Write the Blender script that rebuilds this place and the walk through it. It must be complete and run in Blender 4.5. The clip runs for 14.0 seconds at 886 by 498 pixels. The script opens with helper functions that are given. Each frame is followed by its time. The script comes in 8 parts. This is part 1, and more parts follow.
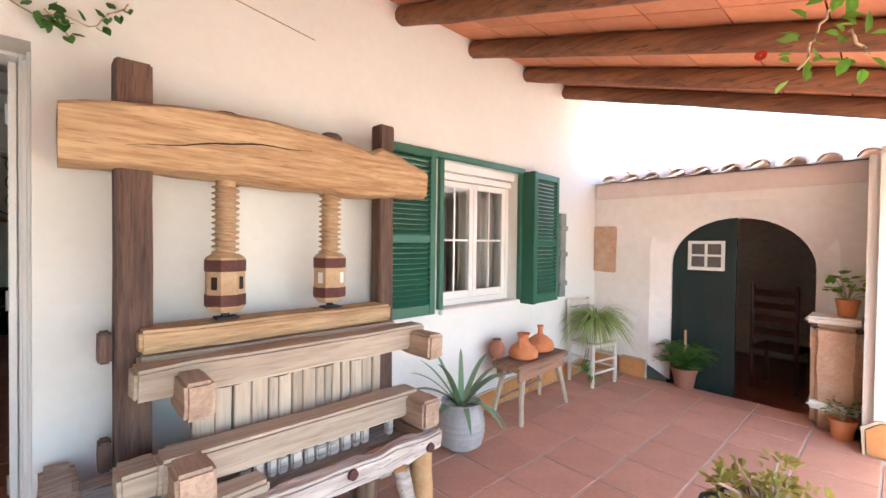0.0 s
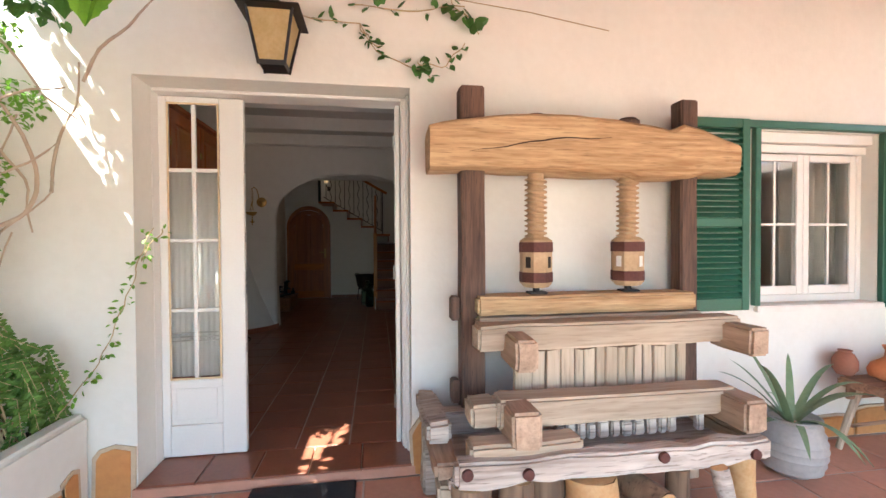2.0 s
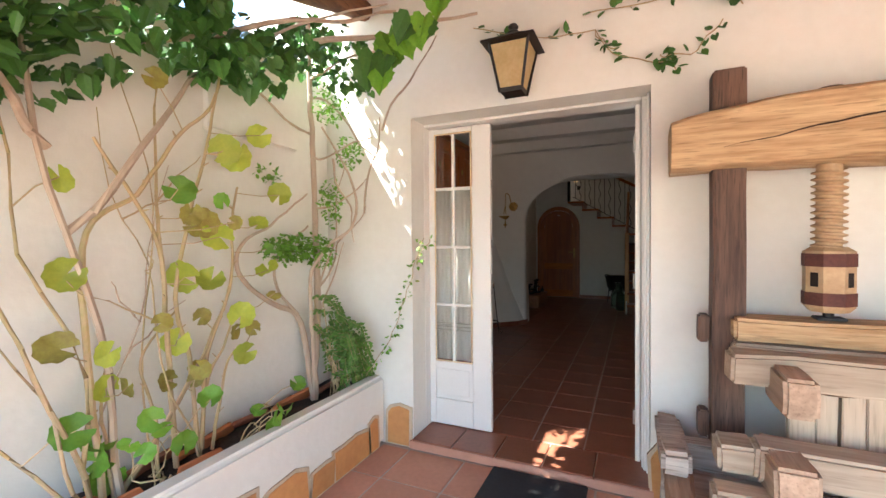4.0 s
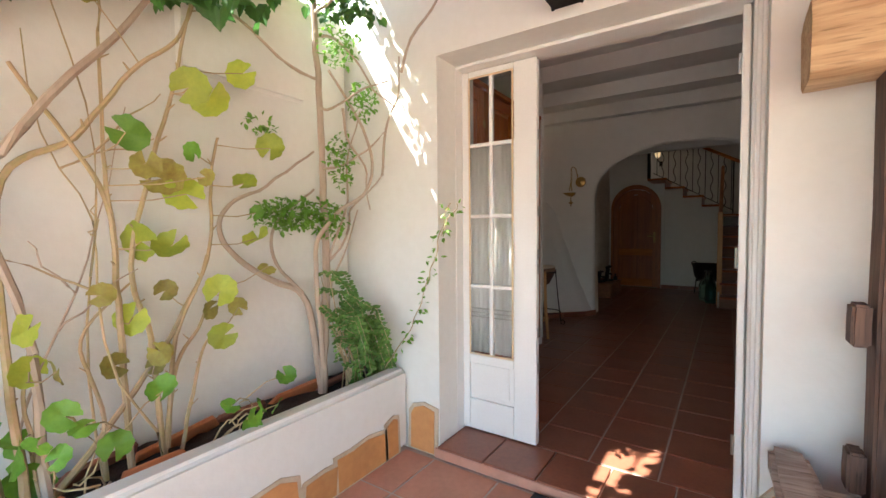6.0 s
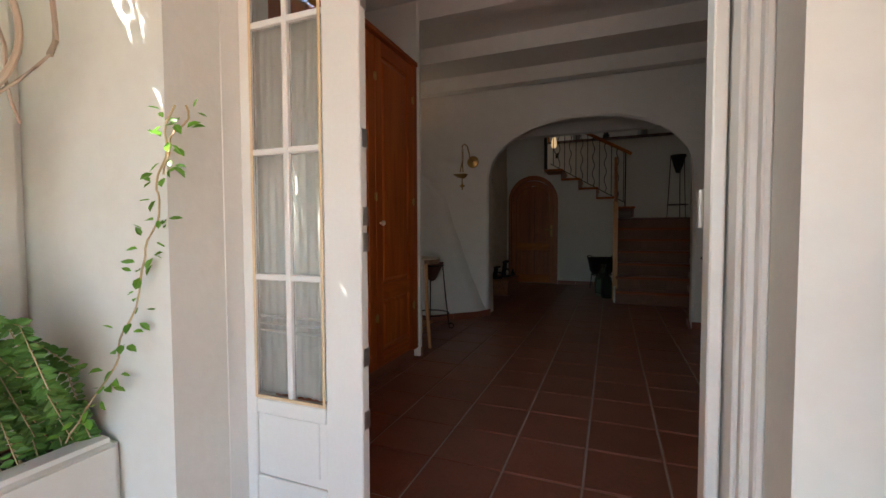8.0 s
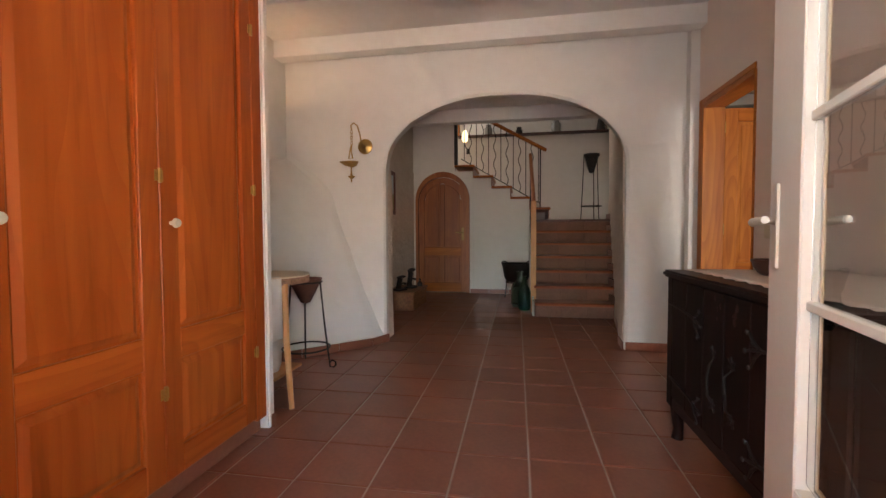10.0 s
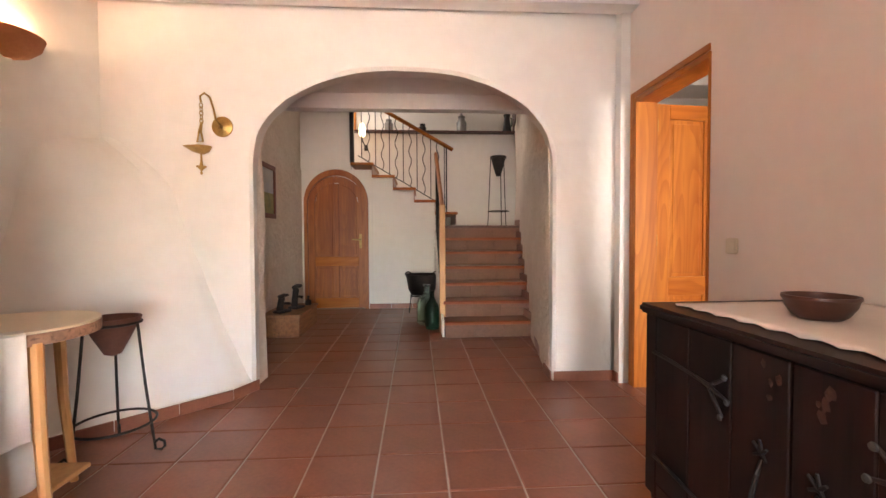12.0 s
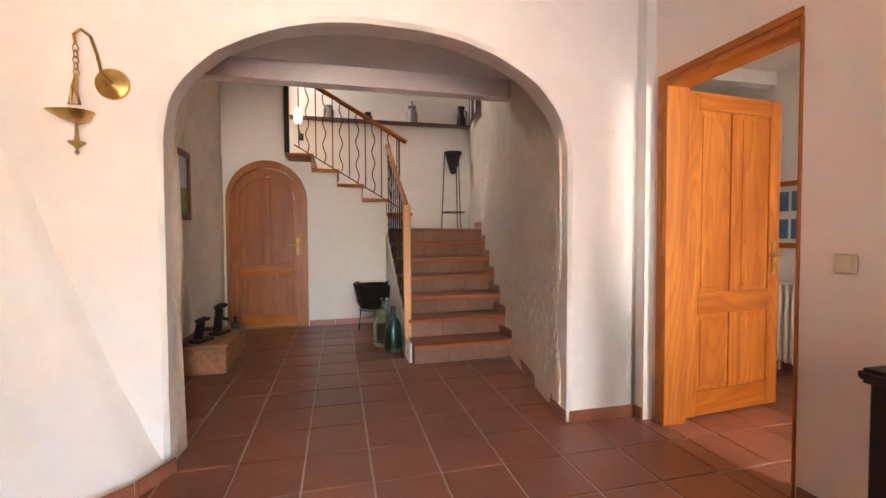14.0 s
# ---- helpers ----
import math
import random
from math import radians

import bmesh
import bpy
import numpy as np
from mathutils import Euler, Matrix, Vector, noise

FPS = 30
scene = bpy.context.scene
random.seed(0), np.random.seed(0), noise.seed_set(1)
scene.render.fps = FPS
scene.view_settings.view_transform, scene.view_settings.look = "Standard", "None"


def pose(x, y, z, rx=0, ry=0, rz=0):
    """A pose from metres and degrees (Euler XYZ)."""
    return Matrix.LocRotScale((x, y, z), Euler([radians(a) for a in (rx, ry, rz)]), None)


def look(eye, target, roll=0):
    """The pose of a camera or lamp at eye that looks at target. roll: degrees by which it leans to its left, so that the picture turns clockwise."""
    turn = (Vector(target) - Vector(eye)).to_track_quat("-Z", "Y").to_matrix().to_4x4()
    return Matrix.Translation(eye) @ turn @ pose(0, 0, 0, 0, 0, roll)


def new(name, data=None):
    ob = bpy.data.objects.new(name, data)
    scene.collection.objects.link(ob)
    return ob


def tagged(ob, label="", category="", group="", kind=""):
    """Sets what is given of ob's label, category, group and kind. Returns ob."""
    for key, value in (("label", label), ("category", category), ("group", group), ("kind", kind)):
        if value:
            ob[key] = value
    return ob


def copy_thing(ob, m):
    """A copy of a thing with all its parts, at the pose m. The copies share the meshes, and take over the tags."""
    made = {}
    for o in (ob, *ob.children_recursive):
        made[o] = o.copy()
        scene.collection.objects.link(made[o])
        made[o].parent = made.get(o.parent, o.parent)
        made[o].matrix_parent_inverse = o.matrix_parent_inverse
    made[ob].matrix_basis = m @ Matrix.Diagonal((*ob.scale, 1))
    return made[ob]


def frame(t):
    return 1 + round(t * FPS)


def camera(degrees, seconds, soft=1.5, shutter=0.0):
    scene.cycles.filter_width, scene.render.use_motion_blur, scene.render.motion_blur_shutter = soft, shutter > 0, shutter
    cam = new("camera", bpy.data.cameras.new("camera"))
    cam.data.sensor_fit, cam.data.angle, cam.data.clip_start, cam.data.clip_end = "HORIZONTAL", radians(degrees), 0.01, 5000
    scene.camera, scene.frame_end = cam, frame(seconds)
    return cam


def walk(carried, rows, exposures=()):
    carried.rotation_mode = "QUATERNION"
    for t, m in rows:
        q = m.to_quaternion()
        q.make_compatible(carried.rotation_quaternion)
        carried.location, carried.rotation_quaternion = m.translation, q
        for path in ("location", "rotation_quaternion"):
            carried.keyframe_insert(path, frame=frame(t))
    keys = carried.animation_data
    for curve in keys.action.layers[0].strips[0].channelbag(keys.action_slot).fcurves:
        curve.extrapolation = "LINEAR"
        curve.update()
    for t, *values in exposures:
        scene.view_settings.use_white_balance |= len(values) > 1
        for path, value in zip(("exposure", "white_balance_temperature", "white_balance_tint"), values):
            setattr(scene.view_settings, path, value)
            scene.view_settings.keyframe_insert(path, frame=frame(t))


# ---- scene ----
cam = camera(92.2, 14.0)
PATH = [
    (0, (0.415, 0.161, 1.388), (1.783, 1.619, 1.355), 0.7),
    (0.5, (0.319, 0.151, 1.367), (1.512, 1.756, 1.324), 0.5),
    (1, (0.206, 0.169, 1.346), (1.151, 1.931, 1.301), -0.0),
    (1.5, (0.174, 0.138, 1.32), (0.807, 2.035, 1.276), -0.2),
    (2, (0.181, 0.12, 1.295), (0.49, 2.096, 1.261), -0.3),
    (2.5, (0.211, 0.076, 1.308), (0.216, 2.076, 1.276), -0.4),
    (3, (0.28, 0.042, 1.345), (-0.077, 2.01, 1.314), -0.5),
    (3.5, (0.304, 0.02, 1.377), (-0.326, 1.918, 1.338), -0.4),
    (5.8, (0.291, 0.537, 1.226), (-0.827, 2.194, 1.161), -0.8),
    (6, (0.264, 0.637, 1.232), (-0.847, 2.298, 1.142), -0.5),
    (6.5, (0.242, 0.881, 1.167), (-0.856, 2.55, 1.081), -0.5),
    (7, (0.185, 1.169, 1.103), (-0.835, 2.886, 1.011), -0.2),
    (7.5, (0.112, 1.461, 1.046), (-0.769, 3.255, 0.963), -0.2),
    (8, (0.096, 1.758, 1.044), (-0.636, 3.617, 0.960), -0.2),
    (8.5, (0.055, 2.055, 1.050), (-0.590, 3.945, 0.964), -0.2),
    (11, (-0.105, 3.326, 1.063), (-0.22, 5.321, 1.0), -0.3),
    (11.5, (-0.123, 3.518, 1.083), (-0.129, 5.517, 1.024), -0.3),
    (12, (-0.134, 3.71, 1.113), (-0.011, 5.706, 1.052), -0.3),
    (12.5, (-0.198, 3.918, 1.14), (0.027, 5.905, 1.081), -0.3),
    (13, (-0.318, 4.128, 1.152), (-0.005, 6.102, 1.09), -0.2),
    (13.5, (-0.412, 4.303, 1.168), (-0.02, 6.263, 1.105), -0.3),
    (14, (-0.483, 4.513, 1.177), (-0.007, 6.455, 1.112), -0.3),
]
EXPOSURES = [(0, 2.95, 5700, 4), (1.2, 2.95, 5750, 4), (2, 2.92, 5950, 6), (6.5, 2.9, 6000, 6), (7.5, 2.78, 6000, 6), (8.1, 2.70, 6000, 6), (8.7, 2.74, 6000, 6), (9.5, 3.9, 6100, 8), (10.6, 5.9, 6700, 17), (11, 6.1, 6700, 17), (12, 6.22, 6600, 16), (14, 6.32, 6500, 17)]
walk(cam, [(t, look(eye, target, roll)) for t, eye, target, roll in PATH], EXPOSURES)

# ---- light: sky, sun, daylight in the side room's opening, added fills at the entrance and stairwell, wall lamps ----
SUN_WAY = Vector((0.6, 0.4, -1.0)).normalized()
world = bpy.data.worlds.new("sky")
scene.world = world
world.use_nodes = True
wn = world.node_tree.nodes
sky = wn.new("ShaderNodeTexSky")
sky.sky_type, sky.sun_disc = "NISHITA", False
sky.sun_elevation = math.asin(-SUN_WAY.z)
sky.sun_rotation = math.atan2(-SUN_WAY.x, -SUN_WAY.y)
world.node_tree.links.new(sky.outputs[0], wn["Background"].inputs[0])
wn["Background"].inputs[1].default_value = 0.15


def lamp(name, kind, energy, m, colour=(1, 1, 1), size=0.1, size_y=None, angle=None):
    data = bpy.data.lights.new(name, kind)
    data.energy, data.color = energy, colour
    if kind == "AREA":
        data.shape, data.size, data.size_y = "RECTANGLE", size, size_y or size
    elif kind == "POINT":
        data.shadow_soft_size = size
    elif kind == "SUN":
        data.angle = radians(angle)
    ob = new(name, data)
    ob.matrix_world = m
    return ob


LAMP_X = -2.275
lamp("sun", "SUN", 4.5, look((0, 0, 8), Vector((0, 0, 8)) + SUN_WAY), (1.0, 0.95, 0.86), angle=0.5)
lamp("side_room_window_light", "AREA", 2.3, look((2.6, 3.62, 1.5), (2.6, 6.0, 1.2)), (1.0, 0.97, 0.92), 1.1, 1.2)
# Added fill just inside the entrance, turned to brighten the right wall and sideboard.
lamp("entrance_fill", "AREA", 0.30, look((-0.10, 3.04, 1.6), (1.45, 5.0, 1.45)), (1.0, 0.95, 0.88), 0.7, 1.0)
# Added fill high in the closed stairwell; there is no window behind it.
lamp("stairwell_fill", "AREA", 0.50, look((-1.5, 10.9, 4.3), (0.2, 10.2, 1.5)), (1.0, 0.97, 0.92), 0.8, 0.8)
lamp("wall_lamp_bulb", "POINT", 0.12, pose(LAMP_X, 6.2, 2.195), (1.0, 0.74, 0.46), 0.025)
lamp("stair_lamp_bulb", "POINT", 0.02, pose(-1.0, 10.72, 2.98), (1.0, 0.75, 0.45), 0.04)

# ---- materials ----
def material(name, colour, rough=0.7, metal=0.0, tint=None, scale=6.0, amount=0.5, fine=60.0, bump=0.15, stretch=(1, 1, 1), vary=0.0, spec=0.5, detail=6.0, through_light=0.0, coords="Object", distance=0.01, contrast=0.17):
    """A surface of two colours mixed by a broad and a fine noise, with relief from both."""
    mat = bpy.data.materials.new(name)
    mat.use_nodes = True
    n, ln = mat.node_tree.nodes, mat.node_tree.links.new
    b = n["Principled BSDF"]
    b.inputs["Roughness"].default_value, b.inputs["Metallic"].default_value = rough, metal
    b.inputs["Specular IOR Level"].default_value = spec
    tc, mp = n.new("ShaderNodeTexCoord"), n.new("ShaderNodeMapping")
    mp.inputs["Scale"].default_value = stretch
    ln(tc.outputs[coords], mp.inputs[0])
    broad, small = n.new("ShaderNodeTexNoise"), n.new("ShaderNodeTexNoise")
    broad.inputs["Scale"].default_value, small.inputs["Scale"].default_value = scale, fine
    broad.inputs["Detail"].default_value = small.inputs["Detail"].default_value = detail
    for node in (broad, small):
        ln(mp.outputs[0], node.inputs["Vector"])
    mix2 = n.new("ShaderNodeMath")
    mix2.operation = "MULTIPLY_ADD"
    mix2.inputs[1].default_value = 0.45
    ln(small.outputs[0], mix2.inputs[0])
    half = n.new("ShaderNodeMath")
    half.operation = "MULTIPLY"
    half.inputs[1].default_value = 0.55
    ln(broad.outputs[0], half.inputs[0])
    ln(half.outputs[0], mix2.inputs[2])
    ramp = n.new("ShaderNodeMapRange")
    ramp.inputs["From Min"].default_value, ramp.inputs["From Max"].default_value = 0.5 - contrast, 0.5 + contrast
    ramp.inputs["To Max"].default_value = amount * 2 if amount < 0.5 else 1.0
    ln(mix2.outputs[0], ramp.inputs["Value"])
    mix = n.new("ShaderNodeMix")
    mix.data_type = "RGBA"
    mix.inputs["A"].default_value = (*colour, 1)
    mix.inputs["B"].default_value = (*(tint or [c * 0.75 for c in colour]), 1)
    ln(ramp.outputs[0], mix.inputs["Factor"])
    out = mix.outputs["Result"]
    if vary:
        info, hsv = n.new("ShaderNodeObjectInfo"), n.new("ShaderNodeHueSaturation")
        geo, add, wrap = n.new("ShaderNodeNewGeometry"), n.new("ShaderNodeMath"), n.new("ShaderNodeMath")
        wrap.operation, wrap.inputs[1].default_value = "FRACT", 0
        ln(info.outputs["Random"], add.inputs[0])
        ln(geo.outputs["Random Per Island"], add.inputs[1])
        ln(add.outputs[0], wrap.inputs[0])
        rng = n.new("ShaderNodeMapRange")
        rng.inputs["To Min"].default_value, rng.inputs["To Max"].default_value = 1 - vary, 1 + vary
        ln(wrap.outputs[0], rng.inputs["Value"])
        ln(rng.outputs[0], hsv.inputs["Value"])
        ln(out, hsv.inputs["Color"])
        out = hsv.outputs[0]
    ln(out, b.inputs["Base Color"])
    if bump:
        bp = n.new("ShaderNodeBump")
        bp.inputs["Strength"].default_value, bp.inputs["Distance"].default_value = bump, distance
        ln(mix2.outputs[0], bp.inputs["Height"])
        ln(bp.outputs[0], b.inputs["Normal"])
    if through_light:
        tr, ad = n.new("ShaderNodeBsdfTranslucent"), n.new("ShaderNodeMixShader")
        ad.inputs[0].default_value = through_light
        ln(out, tr.inputs[0])
        ln(b.outputs[0], ad.inputs[1])
        ln(tr.outputs[0], ad.inputs[2])
        ln(ad.outputs[0], n["Material Output"].inputs[0])
    return mat


def wood(name, light, dark, axis, rough=0.6, grain=34.0, bump=0.25, vary=0.0, rings=7.0, distance=0.006, split=0.75, contrast=0.10):
    """Grain that runs along one axis of the thing: long streaks and broad rings."""
    k = [1.0, 1.0, 1.0]
    k[axis] = 0.07
    mat = material(name, light, rough, tint=dark, scale=rings, fine=grain, bump=bump, stretch=k, vary=vary, detail=7, distance=distance, contrast=contrast)
    n, ln = mat.node_tree.nodes, mat.node_tree.links.new
    b = n["Principled BSDF"]
    old = b.inputs["Base Color"].links[0].from_socket
    mp, streak = n["Mapping"], n.new("ShaderNodeTexNoise")
    streak.inputs["Scale"].default_value, streak.inputs["Detail"].default_value = grain * 2.2, 3
    ln(mp.outputs[0], streak.inputs["Vector"])
    cut = n.new("ShaderNodeMapRange")
    cut.inputs["From Min"].default_value, cut.inputs["From Max"].default_value = 0.56, 0.70
    cut.inputs["To Max"].default_value = split
    ln(streak.outputs[0], cut.inputs["Value"])
    deep = n.new("ShaderNodeMix")
    deep.data_type = "RGBA"
    deep.inputs["B"].default_value = (*[c * 0.45 for c in dark], 1)
    ln(cut.outputs[0], deep.inputs["Factor"])
    ln(old, deep.inputs["A"])
    ln(deep.outputs["Result"], b.inputs["Base Color"])
    return mat


def figured(mat, axis, dark, scale=5.0, amount=0.42):
    """Adds the bowed growth lines of flat-sawn pine along one axis."""
    n, ln = mat.node_tree.nodes, mat.node_tree.links.new
    b = n["Principled BSDF"]
    old = b.inputs["Base Color"].links[0].from_socket
    tc, mp, info, off = n.new("ShaderNodeTexCoord"), n.new("ShaderNodeMapping"), n.new("ShaderNodeObjectInfo"), n.new("ShaderNodeVectorMath")
    k = [1.0, 1.0, 1.0]
    k[axis] = 0.14
    mp.inputs["Scale"].default_value = k
    off.operation = "MULTIPLY_ADD"
    off.inputs[1].default_value = (7.0, 7.0, 7.0)
    ln(info.outputs["Random"], off.inputs[0])
    ln(tc.outputs["Object"], off.inputs[2])
    ln(off.outputs[0], mp.inputs[0])
    bend = n.new("ShaderNodeTexNoise")
    bend.inputs["Scale"].default_value, bend.inputs["Detail"].default_value = scale * 0.55, 1.0
    ln(mp.outputs[0], bend.inputs["Vector"])
    rings = n.new("ShaderNodeMath")
    rings.operation = "MULTIPLY"
    rings.inputs[1].default_value = 24.0
    ln(bend.outputs[0], rings.inputs[0])
    saw = n.new("ShaderNodeMath")
    saw.operation = "FRACT"
    ln(rings.outputs[0], saw.inputs[0])
    edge = n.new("ShaderNodeMapRange")
    edge.inputs["From Min"].default_value, edge.inputs["From Max"].default_value = 0.35, 1.0
    edge.inputs["To Max"].default_value = amount
    ln(saw.outputs[0], edge.inputs["Value"])
    mix = n.new("ShaderNodeMix")
    mix.data_type = "RGBA"
    mix.inputs["B"].default_value = (*dark, 1)
    ln(edge.outputs[0], mix.inputs["Factor"])
    ln(old, mix.inputs["A"])
    ln(mix.outputs["Result"], b.inputs["Base Color"])
    return mat


def glow(name, colour, strength):
    mat = bpy.data.materials.new(name)
    mat.use_nodes = True
    b = mat.node_tree.nodes["Principled BSDF"]
    b.inputs["Base Color"].default_value = (*colour, 1)
    b.inputs["Emission Color"].default_value = (*colour, 1)
    b.inputs["Emission Strength"].default_value = strength
    return mat


def glass_mat(name, colour=(1, 1, 1), rough=0.0, ior=1.45):
    mat = bpy.data.materials.new(name)
    mat.use_nodes = True
    b = mat.node_tree.nodes["Principled BSDF"]
    b.inputs["Base Color"].default_value = (*colour, 1)
    b.inputs["Transmission Weight"].default_value = 1.0
    b.inputs["Roughness"].default_value, b.inputs["IOR"].default_value = rough, ior
    return mat


PLASTER = material("white_plaster", (0.785, 0.77, 0.70), 0.9, tint=(0.735, 0.715, 0.64), scale=1.6, fine=22, bump=0.35, spec=0.2, distance=0.012)
PLASTER_IN = material("indoor_plaster", (0.82, 0.79, 0.74), 0.92, tint=(0.77, 0.735, 0.68), scale=1.2, fine=9, bump=0.5, spec=0.15, distance=0.02)
LIMEWASH = material("ceiling_limewash", (0.86, 0.84, 0.80), 0.92, tint=(0.80, 0.77, 0.72), scale=1.6, fine=14, bump=0.35, spec=0.15, distance=0.015)
PINK_PLASTER = material("salmon_plaster", (0.86, 0.74, 0.65), 0.92, tint=(0.82, 0.70, 0.61), scale=1.2, fine=12, bump=0.3, spec=0.15)
ROUGH_WALL = material("old_uneven_plaster", (0.80, 0.71, 0.61), 0.95, tint=(0.70, 0.60, 0.50), scale=3.2, fine=16, bump=1.0, spec=0.1, distance=0.05)
OLD_WALL = material("weathered_limewash", (0.84, 0.80, 0.74), 0.95, tint=(0.75, 0.69, 0.61), scale=1.7, fine=14, bump=0.5, spec=0.1, distance=0.015)
WHITE_PAINT = material("white_gloss_paint", (0.80, 0.78, 0.73), 0.38, tint=(0.76, 0.73, 0.67), scale=3, fine=80, bump=0.04)
CREAM_EDGE = material("bare_cream_beading", (0.72, 0.55, 0.33), 0.5, tint=(0.65, 0.48, 0.28), scale=5, fine=40, bump=0.1)
GREEN_PAINT = material("green_shutter_paint", (0.025, 0.105, 0.06), 0.45, tint=(0.035, 0.14, 0.082), scale=4, fine=60, bump=0.08)
OLD_GREEN = material("flaking_grey_green_paint", (0.12, 0.17, 0.14), 0.8, tint=(0.30, 0.31, 0.28), scale=7, fine=40, bump=0.3)
DARK_GREEN = material("dark_green_door_paint", (0.008, 0.018, 0.016), 0.55, tint=(0.012, 0.026, 0.023), scale=4, fine=40, bump=0.1)
TERRACOTTA_TILE = material("glazed_terracotta_floor_tile", (0.30, 0.115, 0.065), 0.34, tint=(0.22, 0.080, 0.046), scale=5, fine=45, bump=0.06, vary=0.09)
PATIO_TILE = material("worn_terracotta_patio_tile", (0.56, 0.29, 0.195), 0.6, tint=(0.46, 0.235, 0.155), scale=4, fine=30, bump=0.1, vary=0.08)
RISER = material("brown_fired_riser_tile", (0.235, 0.112, 0.068), 0.8, tint=(0.165, 0.078, 0.048), scale=5, fine=40, bump=0.1, vary=0.10)
GROUT = material("grey_cement_joint", (0.52, 0.45, 0.38), 0.9, tint=(0.40, 0.34, 0.28), scale=4, fine=50, bump=0.2)
CEILING_CLAY = material("terracotta_roof_slab", (0.60, 0.27, 0.14), 0.85, tint=(0.50, 0.20, 0.10), scale=3, fine=18, bump=0.2, vary=0.10, stretch=(1, 1, 1))
# Clay lightened to carry the glare that washes out the coping.
ROOF_TILE = material("clay_roof_tile", (0.70, 0.52, 0.41), 0.85, tint=(0.62, 0.49, 0.39), scale=6, fine=40, bump=0.2, vary=0.15)
STONE = material("ochre_sandstone", (0.62, 0.30, 0.10), 0.85, tint=(0.50, 0.22, 0.075), scale=5, fine=30, bump=0.3, vary=0.14)
STONE_JOINT = material("pale_mortar", (0.62, 0.49, 0.34), 0.95, scale=8, fine=50, bump=0.3)
RUBBLE = material("bare_red_rubble_stone", (0.48, 0.28, 0.17), 0.95, tint=(0.60, 0.44, 0.30), scale=9, fine=40, bump=0.6, distance=0.02)
BEAM_WOOD = wood("rough_roof_pole", (0.26, 0.115, 0.05), (0.13, 0.055, 0.028), 1, 0.75, 30, 0.5, 0.12)
PRESS_X = wood("honey_old_oak", (0.64, 0.46, 0.255), (0.33, 0.19, 0.085), 0, 0.8, 58, 0.8, 0.0, 6, 0.01, 0.5, 0.12)
PRESS_GREY_X = wood("weathered_oak", (0.57, 0.465, 0.335), (0.32, 0.24, 0.165), 0, 0.88, 46, 0.6, 0.12, 7, split=0.35, contrast=0.15)
PRESS_GREY_Y = wood("weathered_oak_across", (0.52, 0.37, 0.25), (0.28, 0.185, 0.12), 1, 0.88, 46, 0.6, 0.12, 7, split=0.35, contrast=0.15)
PRESS_GREY_Z = wood("weathered_oak_upright", (0.58, 0.48, 0.35), (0.40, 0.31, 0.215), 2, 0.88, 46, 0.5, 0.16, 7, split=0.3, contrast=0.15)
DRIFT_X = wood("silvery_driftwood", (0.64, 0.565, 0.47), (0.27, 0.21, 0.165), 0, 0.95, 40, 1.0, 0.12, 9, 0.014, 0.7, 0.14)
POST_Z = wood("dark_stained_post", (0.15, 0.085, 0.055), (0.06, 0.032, 0.022), 2, 0.75, 70, 0.6)
SCREW_WOOD = material("pale_turned_wood", (0.52, 0.37, 0.21), 0.7, tint=(0.38, 0.25, 0.13), scale=9, fine=60, bump=0.2)
RUST = material("rusty_iron_band", (0.15, 0.055, 0.040), 0.75, 0.3, tint=(0.09, 0.035, 0.028), scale=12, fine=80, bump=0.3)
IRON = material("black_wrought_iron", (0.028, 0.026, 0.026), 0.5, 0.7, tint=(0.045, 0.038, 0.034), scale=20, fine=120, bump=0.15)
LOG_BARK = wood("firewood_bark", (0.30, 0.20, 0.12), (0.16, 0.10, 0.06), 2, 0.9, 25, 0.7, 0.2)
LOG_END = material("sawn_log_end", (0.62, 0.40, 0.19), 0.8, tint=(0.50, 0.27, 0.10), scale=14, fine=60, bump=0.2)
PINE_Z = wood("varnished_pine", (0.56, 0.20, 0.032), (0.36, 0.10, 0.012), 2, 0.45, 18, 0.05, 0.05, 5, split=0.3, contrast=0.15)
PINE_X = wood("varnished_pine_rail", (0.52, 0.175, 0.026), (0.32, 0.085, 0.010), 0, 0.33, 18, 0.05, 0.05, 5, split=0.3, contrast=0.15)
PINE_Y = wood("varnished_pine_rail_across", (0.52, 0.175, 0.026), (0.32, 0.085, 0.010), 1, 0.33, 18, 0.05, 0.05, 5, split=0.3, contrast=0.15)
RED_PINE = wood("orange_stained_pine", (0.54, 0.135, 0.022), (0.33, 0.065, 0.010), 2, 0.34, 14, 0.05, 0.04, 4, split=0.3, contrast=0.15)
RED_PINE_X = wood("dark_orange_nosing", (0.36, 0.105, 0.03), (0.24, 0.06, 0.016), 0, 0.36, 14, 0.05, 0.04, 4, split=0.3, contrast=0.15)
RED_PINE_Y = wood("orange_stained_pine_rail", (0.54, 0.135, 0.022), (0.33, 0.065, 0.010), 1, 0.34, 14, 0.05, 0.04, 4, split=0.3, contrast=0.15)
PALE_PINE = wood("pale_pine_newel", (0.66, 0.36, 0.15), (0.52, 0.25, 0.09), 2, 0.4, 20, 0.05, split=0.3, contrast=0.15)
DARK_OAK = wood("blackened_oak", (0.020, 0.007, 0.005), (0.007, 0.004, 0.0035), 2, 0.5, 25, 0.15)
DARK_OAK_Y = wood("blackened_oak_top", (0.028, 0.012, 0.008), (0.010, 0.006, 0.005), 1, 0.42, 25, 0.12)
